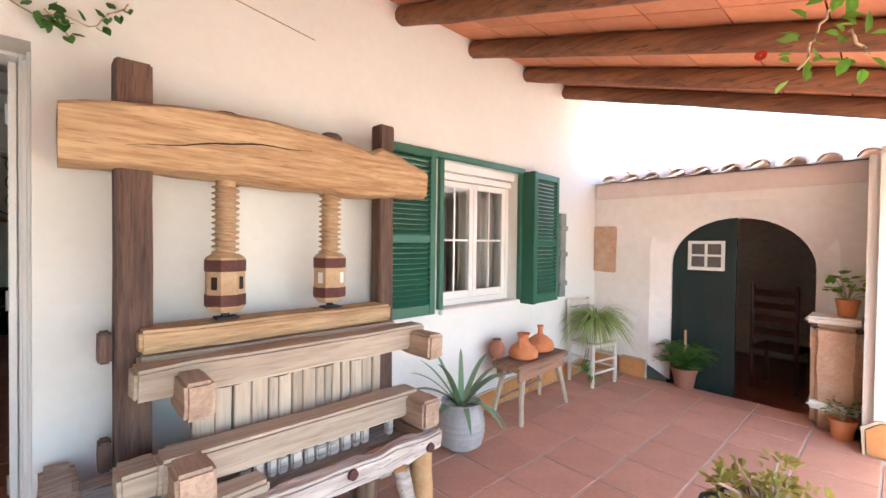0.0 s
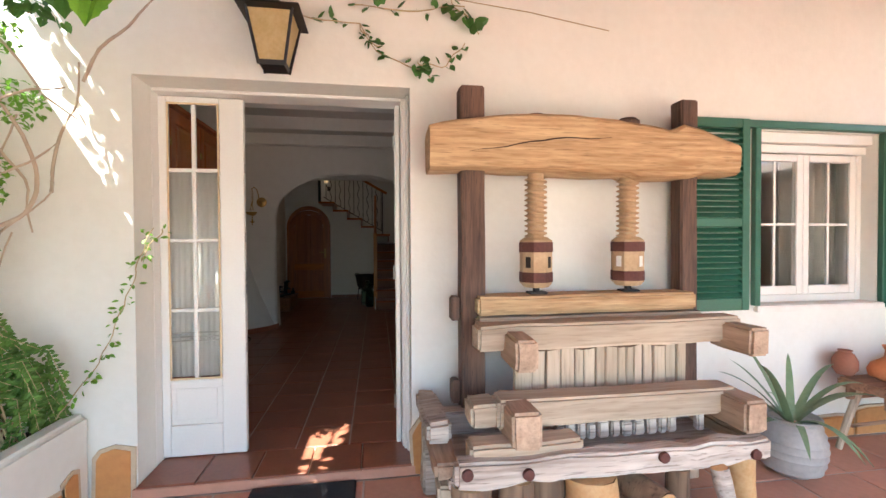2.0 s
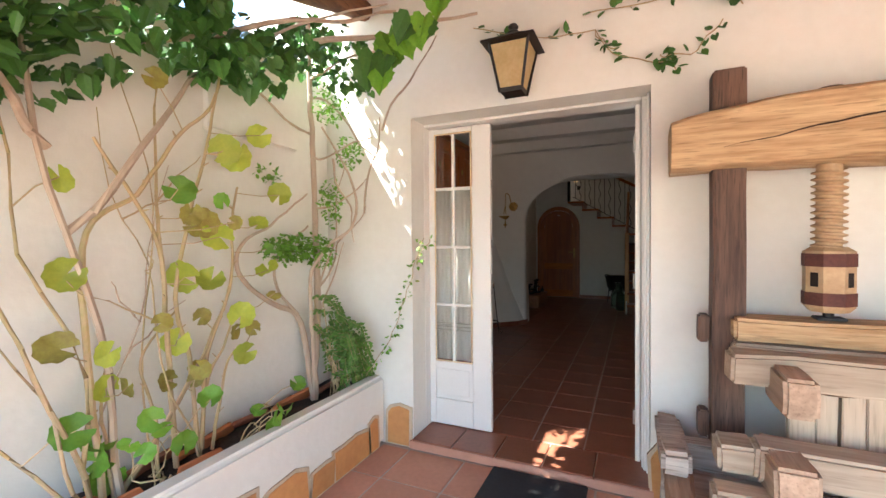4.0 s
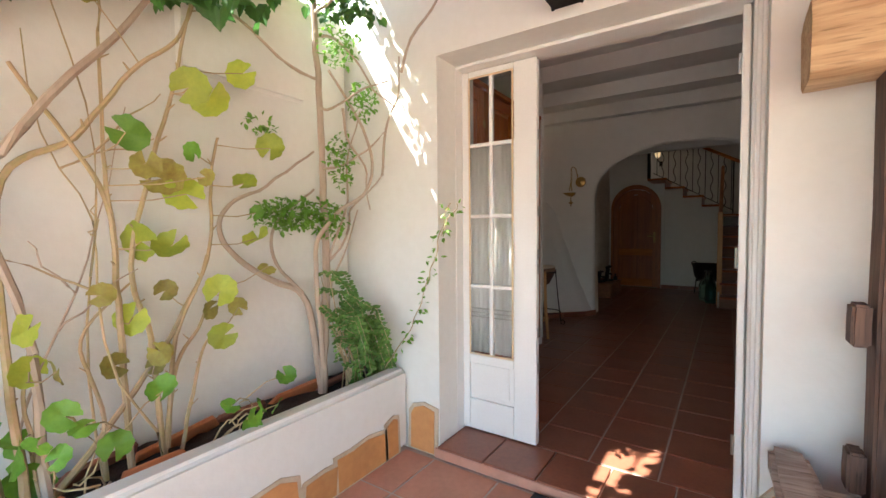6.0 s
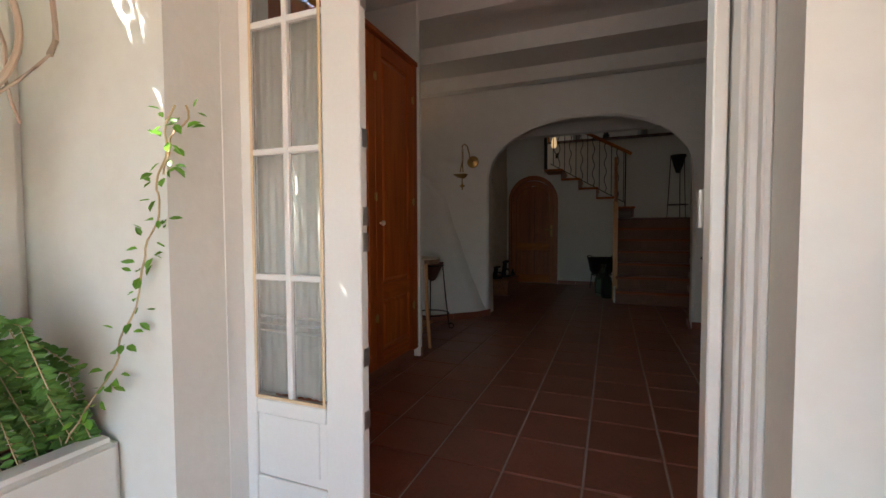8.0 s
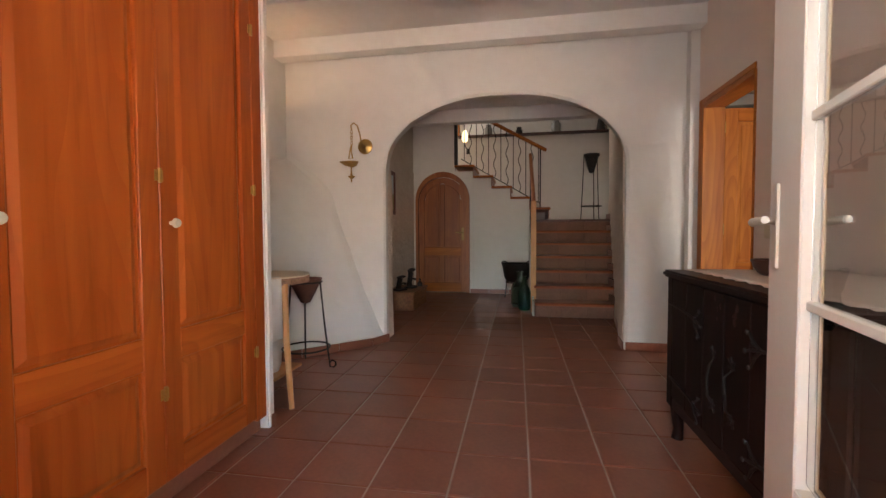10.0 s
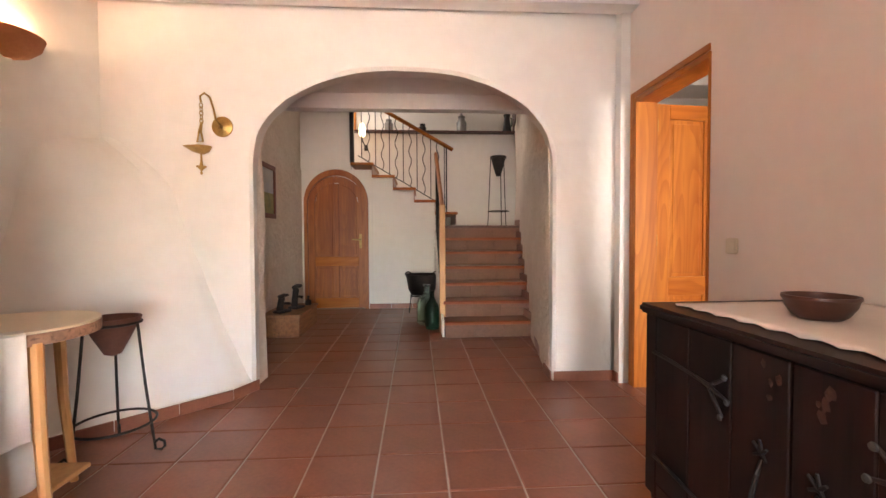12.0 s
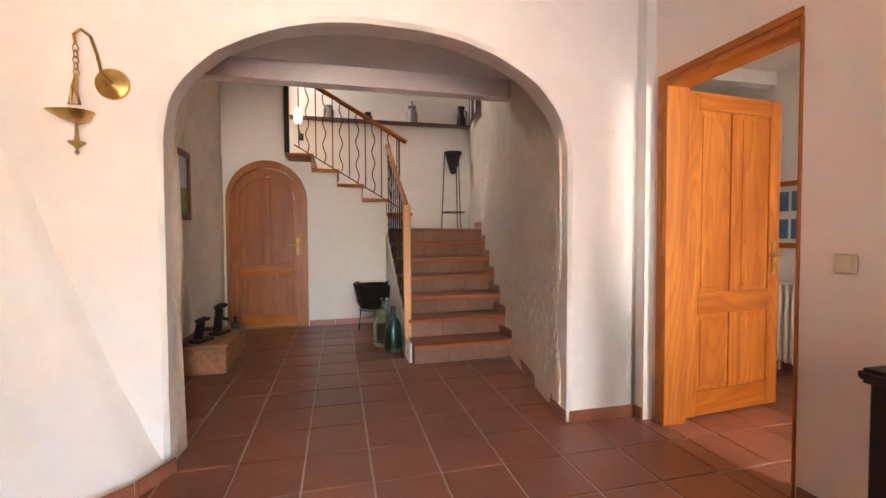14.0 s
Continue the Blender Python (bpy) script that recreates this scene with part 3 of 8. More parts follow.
rows = []
for i in range(33):
    u = i / 32
    z = BUTT_TOP * u
    swell = 0.155 * (1 - u) + 0.035
    swell *= 1.0 if u < 0.86 else math.sqrt(max(0.0, 1 - ((u - 0.86) / 0.14) ** 2))
    rx = ridge_x(z) + 0.014 * noise.noise(Vector((z * 5, 2.0, 0)))
    low_y = 5.75 + 0.62 * u
    foot = Vector((LEFT - 0.01, low_y + (ARCH - low_y) * max(0.0, (u - 0.86) / 0.14) ** 3, z))
    ring = [Vector((min(rx + 0.055, -1.30 - 0.02 * u), ARCH + 0.012, z)), Vector((rx + 0.016, ARCH - swell * 0.45, z)), Vector((rx - 0.010, ARCH - swell * 0.84, z)), Vector((rx - 0.045, ARCH - swell * 1.02, z))]
    last = ring[-1]
    for j in range(1, 13):
        v = j / 12
        p = last.lerp(foot, v)
        fade = math.sin(math.pi * v) ** 0.6
        p += Vector((1, -1, 0)) * (0.012 * fade * noise.noise(Vector((v * 3.5, z * 2.4, 1))) + 0.007 * fade * noise.noise(Vector((v * 11, z * 9, 4))))
        ring.append(p)
    rows.append([bm.verts.new(p) for p in ring])
for r0, r1 in zip(rows, rows[1:]):
    for i in range(len(r0) - 1):
        bm.faces.new((r0[i], r0[i + 1], r1[i + 1], r1[i]))
setting("wall_buttress", bm, PLASTER_IN, "sloping hand-plastered buttress in the corner", True, category="wall")

bm = bmesh.new()
wall_with_hole(bm, WI + 0.002, ARCH + 0.2, 0, 3.0, (5.93, 6.73, 0, 2.10), RIGHT, RIGHT + 0.14, axis=0)
setting("wall_right", bm, PINK_PLASTER, "salmon-tinted plaster wall with a pine doorway", category="wall")
bm = bmesh.new()
box(bm, 1.376, RIGHT - 0.002, 6.80, HALL, 0, 3.0)
setting("wall_pier", bm, PLASTER_IN, "narrow white plaster pier beside the doorway", category="wall")

# side room
bm = bmesh.new()
box(bm, 3.35, 3.5, 3.4, 9.0, 0, 3.0)
box(bm, RIGHT + 0.142, 3.35, 8.9, 9.0, 0, 3.0)
wall_with_hole(bm, RIGHT + 0.142, 3.35, 0, 3.0, (2.05, 3.15, 0.9, 2.1), 3.4, 3.55)
setting("wall_side_room", bm, PLASTER_IN, "white walls of the side room", category="wall")
bm = bmesh.new()
box(bm, RIGHT + 0.142, 3.5, 3.4, 9.0, 2.62, 2.72)
for k in range(7):
    box(bm, RIGHT + 0.142, 3.35, 3.8 + 0.75 * k, 3.9 + 0.75 * k, 2.50, 2.619)
setting("ceiling_side_room", bm, LIMEWASH, "white beamed ceiling of the side room", category="ceiling")

# stair hall
bm = bmesh.new()
a = [(-1.88, HALL), (-1.88, BACK), (-2.1, BACK), (-2.1, HALL)]
prism(bm, a, 0, 5.2, axis=2)
box(bm, -1.88, -1.335, HALL - 0.15, HALL + 0.02, 0, 3.0)
finish(bm, 0, 0, 0.03, 7, 3)
setting("wall_hall_left", bm, ROUGH_WALL, "bulging old plaster wall of the stair hall", True, category="wall")
bm = bmesh.new()
prism(bm, [(0.925, 7.2), (1.62, BACK), (1.9, BACK), (1.6, 7.0), (0.90, 7.0)], 0, 5.2, axis=2)
finish(bm, 0, 0, 0.025, 7, 5)
setting("wall_hall_right", bm, ROUGH_WALL, "bulging sand-coloured plaster wall beside the stairs", True, category="wall")
bm = bmesh.new()
box(bm, -2.1, 2.0, BACK, BACK + 0.2, 0, 5.2)
setting("wall_hall_back", bm, PLASTER_IN, "white back wall of the stairwell", category="wall")
# wall below the upper flight, cut to the steps, with an arched doorway
UP_X, UP_RUN, UP_Z, UP_RISE, UP_N = 0.47, 0.32, 1.295, 0.188, 5
bm = bmesh.new()
wall_with_arch(bm, -1.87, -0.81, 0, 2.13, (-1.83, -0.875, 0, 1.62, 2.115, 16, 2.0), UNDER, UNDER + 0.1)
setting("wall_under_stairs", bm, PLASTER_IN, "white wall around the arched pine door", category="wall")
bm = bmesh.new()
outline = [(-0.808, 0.0), (0.17, 0.0)]
k, x = 1, UP_X - UP_RUN
outline.append((0.17, UP_Z + UP_RISE - 0.04))
while x > -0.75:
    outline += [(x, UP_Z + UP_RISE * k - 0.04), (x, UP_Z + UP_RISE * (k + 1) - 0.04)]
    x -= UP_RUN
    k += 1
outline.append((-0.808, UP_Z + UP_RISE * k - 0.04))
prism(bm, outline, UNDER, UNDER + 0.1)
box(bm, -1.88, -1.13, UNDER, UNDER + 0.1, 2.132, 5.2)
finish(bm)
setting("wall_stair_side", bm, PLASTER_IN, "white stepped wall below the upper flight", category="wall")

# ceilings
bm = bmesh.new()
box(bm, LEFT, RIGHT, WI, ARCH, CEIL, CEIL + 0.12)
for y in (3.42, 4.22, 5.03, 5.88, 6.75):
    box(bm, LEFT, RIGHT, y - 0.07, y + 0.07, CEIL - 0.16, CEIL - 0.001)
setting("ceiling", bm, LIMEWASH, "white plastered ceiling with whitewashed beams", category="ceiling")
bm = bmesh.new()
box(bm, -1.9, 1.6, HALL, 8.42, 2.62, 2.9)
box(bm, -1.88, 1.5, 8.28, 8.42, 2.46, 2.619)
box(bm, -2.1, 2.0, 8.421, BACK + 0.2, 5.2, 5.3)
box(bm, -2.1, 2.0, 8.40, 8.42, 2.901, 5.2)
setting("ceiling_hall", bm, LIMEWASH, "white ceiling of the stair hall", category="ceiling")
bm = bmesh.new()
box(bm, -2.6, 4.2, WI + 0.01, 8.3, 3.0, 3.1)
setting("ceiling_upper", bm, PLASTER_IN, "upper floor slab", category="ceiling")

# porch roof: clay slabs above round poles; unseen extra length at its x end shades the patio wall
bm = bmesh.new()
y0, y1 = -0.72, W - 0.004
for k in range(30):
    for j in range(9):
        x = -1.75 + 0.2266 * k
        ya, yb = y0 + (y1 - y0) * j / 9, y0 + (y1 - y0) * (j + 1) / 9
        za, zb = roof_z(ya), roof_z(yb)
        e = 0.004
        v = [bm.verts.new(p) for p in ((x + e, ya + e, za), (x + 0.2266 - e, ya + e, za), (x + 0.2266 - e, yb - e, zb), (x + e, yb - e, zb), (x + e, ya + e, za + 0.04), (x + 0.2266 - e, ya + e, za + 0.04), (x + 0.2266 - e, yb - e, zb + 0.04), (x + e, yb - e, zb + 0.04))]
        for f in ((3, 2, 1, 0), (4, 5, 6, 7), (0, 1, 5, 4), (1, 2, 6, 5), (2, 3, 7, 6), (3, 0, 4, 7)):
            bm.faces.new([v[i] for i in f])
setting("ceiling_porch", bm, CEILING_CLAY, "terracotta slab underside of the porch roof", category="ceiling")
bm = bmesh.new()
# The end at x 5.05 is an added overhang that keeps sun off the frieze.
v = [bm.verts.new(p) for p in ((-1.75, y0, roof_z(y0) + 0.045), (5.05, y0, roof_z(y0) + 0.045), (5.05, y1, roof_z(y1) + 0.045), (-1.75, y1, roof_z(y1) + 0.045), (-1.75, y0, roof_z(y0) + 0.14), (5.05, y0, roof_z(y0) + 0.14), (5.05, y1, roof_z(y1) + 0.14), (-1.75, y1, roof_z(y1) + 0.14))]
for f in ((3, 2, 1, 0), (4, 5, 6, 7), (0, 1, 5, 4), (1, 2, 6, 5), (2, 3, 7, 6), (3, 0, 4, 7)):
    bm.faces.new([v[i] for i in f])
setting("roof_porch", bm, ROOF_TILE, "clay-covered top of the porch roof", category="roof")


def roof_pole(x, seed):
    pts, radii = [], []
    for i in range(15):
        y = W - 0.01 - (W + 0.70) * i / 14
        pts.append((x + 0.012 * noise.noise(Vector((seed * 5.1, i * 0.4, 0))), y, roof_z(y) - 0.07 + 0.008 * noise.noise(Vector((seed * 2.1, i * 0.5, 3)))))
        radii.append(0.068 + 0.010 * noise.noise(Vector((seed, i * 0.7, 8))))
    bm = bmesh.new()
    tube(bm, pts, radii, 12)
    bmesh.ops.recalc_face_normals(bm, faces=bm.faces)
    return tagged(part("roof_beam", bm, BEAM_WOOD, None, "", True), "rough brown wooden pole under the porch roof", "beam", "poles of the porch roof", "structure")


for i, x in enumerate((-1.45, -0.70, 0.05, 0.80, 1.55, 2.29, 3.03, 3.78, 4.46)):
    roof_pole(x, i + 1)
bm = bmesh.new()
tube(bm, [(-1.75, -0.6, roof_z(-0.6) - 0.20), (5.05, -0.6, roof_z(-0.6) - 0.20)], 0.075, 12)
setting("roof_beam_front", bm, BEAM_WOOD, "rough brown pole carrying the porch front", True, category="beam")
for x in (1.5,):
    bm = bmesh.new()
    box(bm, x - 0.11, x + 0.11, -0.71, -0.49, P, roof_z(-0.6) - 0.27)
    finish(bm, 0.03, 3)
    setting("wall_porch_post", bm, PLASTER, "white plastered porch post", category="post")

# ---- entrance doors ----
def glazed_leaf(name, x0, x1, label, panes_from, panes_to, curtain):
    """A white half-glazed door leaf in its own frame: x from x0 to x1, y 0 to 0.042."""
    d = group_of(name, (0, 0, 0), label, "door", "entrance doors")
    d["kind"] = "structure"
    t = 0.042
    bar("stile", (x0, panes_from, 0, t, 0.012, 2.165), WHITE_PAINT, d)
    bar("stile", (panes_to, x1, 0, t, 0.012, 2.165), WHITE_PAINT, d)
    bar("bottom_panel", (panes_from + 0.001, panes_to - 0.001, 0.008, t - 0.008, 0.20, 0.455), WHITE_PAINT, d, 0.003)
    bar("panel_moulding", (panes_from + 0.03, panes_to - 0.03, 0.002, 0.0085, 0.23, 0.42), WHITE_PAINT, d, 0.003)
    bar("rail", (panes_from + 0.001, panes_to - 0.001, 0, t, 0.012, 0.199), WHITE_PAINT, d)
    bar("rail", (panes_from + 0.001, panes_to - 0.001, 0, t, 0.42, 0.472), WHITE_PAINT, d)
    bar("rail", (panes_from + 0.001, panes_to - 0.001, 0, t, 2.132, 2.165), WHITE_PAINT, d)
    rows = (0.473, 0.89, 1.31, 1.73, 2.131)
    mid = (panes_from + panes_to) / 2
    for dims in ((panes_from + 0.0005, panes_from + 0.012, -0.004, 0.0005, 0.474, 2.13), (panes_to - 0.012, panes_to - 0.0005, -0.004, 0.0005, 0.474, 2.13), (panes_from + 0.012, panes_to - 0.012, -0.004, 0.0005, 0.474, 0.486), (panes_from + 0.012, panes_to - 0.012, -0.004, 0.0005, 2.118, 2.13)):
        bar("bead", dims, CREAM_EDGE, d, 0.002, label="unpainted cream glazing bead")
    bar("glazing_bar", (mid - 0.011, mid + 0.011, 0.002, 0.03, 0.474, 2.13), WHITE_PAINT, d, 0.003)
    for z in rows[1:-1]:
        bar("glazing_bar", (panes_from + 0.002, panes_to - 0.002, 0.0035, 0.0285, z - 0.011, z + 0.011), WHITE_PAINT, d, 0.003)
    for a, b in ((panes_from + 0.003, mid - 0.012), (mid + 0.012, panes_to - 0.003)):
        for lo, hi in zip(rows, rows[1:]):
            bm = bmesh.new()
            box(bm, a, b, 0.016, 0.02, lo + 0.012, hi - 0.012)
            part("pane", bm, WINDOW_GLASS, d).visible_shadow = False
    if curtain:
        bm = bmesh.new()
        n = 30
        low = [bm.verts.new((panes_from + (panes_to - panes_from) * i / n, 0.031 + 0.004 * math.sin(i * 1.9) + 0.002 * math.sin(i * 0.7), 0.485)) for i in range(n + 1)]
        top = [bm.verts.new((v.co.x, v.co.y, 1.725)) for v in low]
        for i in range(n):
            bm.faces.new((low[i], low[i + 1], top[i + 1], top[i]))
        lace = part("lace_curtain", bm, LACE, d, "thin white lace half curtain behind the panes", True)
        mod = lace.modifiers.new("thick", "SOLIDIFY")
        mod.thickness = 0.002
        for z in (0.70, 0.725, 0.75):
            bar("curtain_band", (panes_from + 0.004, panes_to - 0.004, 0.0225, 0.0235, z, z + 0.008), CURTAIN, d, 0)
    return d


def lever(parent, x, y, z, mat, side=-1):
    """A lever handle on a long plate; it points along x."""
    bm = bmesh.new()
    box(bm, x - 0.02, x + 0.02, y - 0.006, y, z - 0.13, z + 0.09)
    finish(bm, 0.004)
    plate = part("handle_plate", bm, mat, parent)
    bm = bmesh.new()
    tube(bm, [(x, y, z), (x, y - 0.05, z), (x + side * 0.02, y - 0.056, z), (x + side * 0.12, y - 0.056, z + 0.004)], [0.010, 0.010, 0.011, 0.009], 10)
    part("lever", bm, mat, parent, "", True)
    return plate


fixed = glazed_leaf("door_left_leaf", -1.085, -0.612, "closed white half-glazed entrance door leaf with lace curtain", -1.04, -0.748, True)
fixed.matrix_basis = pose(0, 2.872, 0)
for z in (0.42, 0.62, 0.98, 1.06, 1.30, 1.72):
    bar("latch_keep", (-0.625, -0.6112, 0.010, 0.046, z, z + 0.06), STEEL, fixed, 0.002, label="small steel latch keep")
opened = glazed_leaf("door_right_leaf", 0.0, 1.09, "open white half-glazed entrance door leaf", 0.13, 0.875, False)
opened.matrix_basis = pose(0.412, 3.09, 0, 0, 0, 77.0)
lever(opened, 1.03, 0.0, 1.08, ENAMEL)
bm = bmesh.new()
tube(bm, [(1.03, 0.042, 1.08), (1.03, 0.092, 1.08), (1.01, 0.098, 1.08), (0.91, 0.098, 1.084)], [0.010, 0.010, 0.011, 0.009], 10)
part("lever", bm, ENAMEL, opened, "cream enamelled lever handle", True)
bm = bmesh.new()
box(bm, 1.01, 1.05, 0.042, 0.048, 0.96, 1.18)
finish(bm, 0.004)
part("handle_plate", bm, ENAMEL, opened)
bm = bmesh.new()
box(bm, 1.0902, 1.0925, 0.006, 0.036, 0.82, 1.0)
part("lock_plate", bm, STEEL, opened, "steel lock plate on the door edge")

frame_d = group_of("door_frame", (0, 0, 0), "white painted entrance door frame", "door frame", kind="structure")
for dims in ((-1.0895, -1.0855, 2.80, 2.94, 0.0, 2.188), (0.302, 0.331, 2.866, 2.944, 0.0, 2.165), (0.337, 0.3795, 2.80, 2.94, 0.0, 2.188), (0.331, 0.337, 2.90, 2.938, 0.0, 2.165), (-1.085, 0.3365, 2.80, 2.94, 2.17, 2.189), (0.362, 0.3792, 2.74, 2.799, 0.0, 2.188), (0.346, 0.3794, 2.77, 2.7995, 0.0, 2.16), (0.3805, 0.425, 3.022, 3.085, 0.0, 2.188)):
    bar("jamb", dims, WHITE_PAINT, frame_d, 0.004)
for k, z in enumerate((0.2, 1.05, 1.9)):
    bm = bmesh.new()
    tube(bm, [(0.296, 2.94, z), (0.296, 2.94, z + 0.09)], 0.007, 8)
    part("hinge", bm, STEEL, frame_d)

# doorstep slabs
step = group_of("doorstep", (0, 0, 0), "worn terracotta doorstep below the entrance", "doorstep", kind="structure")
bar("slab_bed", (DOOR_X0 - 0.02, DOOR_X1 + 0.02, W - 0.03, W - 0.004, P, -0.012), PATIO_TILE, step, 0.004)
for k in range(5):
    w = (DOOR_X1 - DOOR_X0 - 0.002) / 5
    bar("tile", (DOOR_X0 + 0.001 + w * k + 0.003, DOOR_X0 + 0.001 + w * (k + 1) - 0.003, W - 0.035, 2.885, -0.011, 0.004), TERRACOTTA_TILE, step, 0.004)

# doormat
bm = bmesh.new()
box(bm, -0.50, 0.06, 2.05, 2.56, P + 0.003, P + 0.022)
finish(bm, 0.006, 2)
tagged(part("doormat", bm, MAT_RUBBER), "charcoal bristle doormat lying before the doorstep", "doormat")

# ---- wall lantern over the door ----
lan = group_of("wall_lantern", (-0.33, 2.44, 2.19), "black iron wall lantern with amber glass above the door", "lantern")
bm = bmesh.new()
def frustum(bm, r0, z0, r1, z1):
    a = [bm.verts.new((sx * r0, sy * r0, z0)) for sx, sy in ((-1, -1), (1, -1), (1, 1), (-1, 1))]
    b = [bm.verts.new((sx * r1, sy * r1, z1)) for sx, sy in ((-1, -1), (1, -1), (1, 1), (-1, 1))]
    bm.faces.new(a[::-1]), bm.faces.new(b)
    for i in range(4):
        bm.faces.new((a[i], a[(i + 1) % 4], b[(i + 1) % 4], b[i]))
frustum(bm, 0.058, 0.02, 0.105, 0.255)
part("glass", bm, LAMP_GLASS, lan, "rippled amber lantern glass")
for sx, sy in ((-1, -1), (1, -1), (1, 1), (-1, 1)):
    bm = bmesh.new()
    tube(bm, [(sx * 0.062, sy * 0.062, 0.0), (sx * 0.110, sy * 0.110, 0.265)], 0.008, 6)
    part("frame_bar", bm, IRON, lan)
bm = bmesh.new()
frustum(bm, 0.060, -0.002, 0.066, 0.022)
part("base_plate", bm, IRON, lan)
bm = bmesh.new()
frustum(bm, 0.150, 0.262, 0.145, 0.272)
frustum(bm, 0.135, 0.272, 0.03, 0.335)
part("roof", bm, IRON, lan)
bm = bmesh.new()
lathe(bm, [(0.028, 0.33), (0.036, 0.345), (0.02, 0.36), (0.03, 0.375), (0.022, 0.39), (0.004, 0.395)], 12)
part("finial", bm, IRON, lan, "", True)
bm = bmesh.new()
tube(bm, [(0, 0.06, 0.30), (0, 0.13, 0.27), (0, 0.17, 0.20)], 0.010, 8)
box(bm, -0.03, 0.03, 0.158, 0.171, 0.08, 0.32)
part("bracket", bm, IRON, lan)

# ---- window with roller blind box, casements, shutters ----
win = group_of("window_1", (0, 0, 0), "white two-casement window with a roller blind box", "window", kind="structure")
mid = (WIN_X0 + WIN_X1) / 2
YF = W + 0.10
for dims in ((WIN_X0, WIN_X0 + 0.04, YF, YF + 0.06, WIN_Z0, WIN_Z1), (WIN_X1 - 0.04, WIN_X1, YF, YF + 0.06, WIN_Z0, WIN_Z1), (WIN_X0 + 0.04, WIN_X1 - 0.04, YF, YF + 0.06, WIN_Z0, WIN_Z0 + 0.05), (WIN_X0 + 0.001, WIN_X1 - 0.001, YF - 0.03, YF - 0.001, WIN_Z1 - 0.13, WIN_Z1 - 0.075), (WIN_X0 + 0.001, WIN_X1 - 0.001, YF - 0.07, YF - 0.002, WIN_Z1 - 0.070, WIN_Z1 - 0.002)):
    bar("window_frame", dims, WHITE_PAINT, win, 0.004)
for a, b in ((WIN_X0 + 0.041, mid - 0.001), (mid + 0.001, WIN_X1 - 0.041)):
    lo, hi = WIN_Z0 + 0.051, WIN_Z1 - 0.132
    for dims in ((a, a + 0.05, lo, hi), (b - 0.05, b, lo, hi), (a + 0.0501, b - 0.0501, lo, lo + 0.06), (a + 0.0501, b - 0.0501, hi - 0.05, hi)):
        bar("casement", (dims[0], dims[1], YF + 0.005, YF + 0.05, dims[2], dims[3]), WHITE_PAINT, win, 0.004)
    c = (a + b) / 2
    bar("glazing_bar", (c - 0.009, c + 0.009, YF + 0.015, YF + 0.035, lo + 0.06, hi - 0.05), WHITE_PAINT, win, 0.002)
    zc = (lo + hi) / 2
    bar("glazing_bar", (a + 0.0502, b - 0.0502, YF + 0.016, YF + 0.034, zc - 0.009, zc + 0.009), WHITE_PAINT, win, 0.002)
    for u0, u1 in ((a + 0.05, c - 0.009), (c + 0.009, b - 0.05)):
        for w0, w1 in ((lo + 0.06, zc - 0.009), (zc + 0.009, hi - 0.05)):
            bm = bmesh.new()
            box(bm, u0, u1, YF + 0.023, YF + 0.027, w0, w1)
            part("pane", bm, WINDOW_GLASS, win).visible_shadow = False
bar("window_sill", (WIN_X0 - 0.02, WIN_X1 + 0.02, W - 0.045, W + 0.099, WIN_Z0 - 0.045, WIN_Z0 - 0.002), OLD_WALL, win, 0.008)
# green outer frame
for dims in ((WIN_X0 - 0.13, WIN_X1 + 0.06, W - 0.05, W - 0.001, WIN_Z1 + 0.003, WIN_Z1 + 0.05), (WIN_X0 - 0.045, WIN_X0 - 0.002, W - 0.04, W - 0.001, WIN_Z0, WIN_Z1 + 0.002), (WIN_X1 + 0.002, WIN_X1 + 0.045, W - 0.04, W - 0.001, WIN_Z0, WIN_Z1 + 0.002)):
    bar("outer_frame", dims, GREEN_PAINT, win, 0.004, label="green painted outer window frame")
for x0, x1 in ((WIN_X0 + 0.46, WIN_X0 + 0.93), (WIN_X0 + 0.02, WIN_X0 + 0.10)):
    bm = bmesh.new()
    n = 24
    low = [bm.verts.new((x0 + (x1 - x0) * i / n, W + 0.26 + 0.03 * math.sin(i * 1.3), WIN_Z0)) for i in range(n + 1)]
    top = [bm.verts.new((v.co.x, v.co.y, WIN_Z1)) for v in low]
    for i in range(n):
        bm.faces.new((low[i], low[i + 1], top[i + 1], top[i]))
    cur = part("curtain", bm, CURTAIN, win, "grey-green curtain hanging inside", True)
    cur.modifiers.new("thick", "SOLIDIFY").thickness = 0.004
bm = bmesh.new()
for d in ((2.3, 4.0, 4.6, 4.7, 0, 2.7), (2.2, 2.3, WI, 4.7, 0, 2.7), (4.0, 4.1, WI, 4.7, 0, 2.7), (2.2, 4.1, WI, 4.7, 2.7, 2.8), (2.2, 4.1, WI, 4.7, -0.1, 0)):
    if d[1] <= 2.3:
        continue
    box(bm, *d)
setting("wall_window_room", bm, PLASTER_IN, "plain walls of the room behind the window", category="wall")


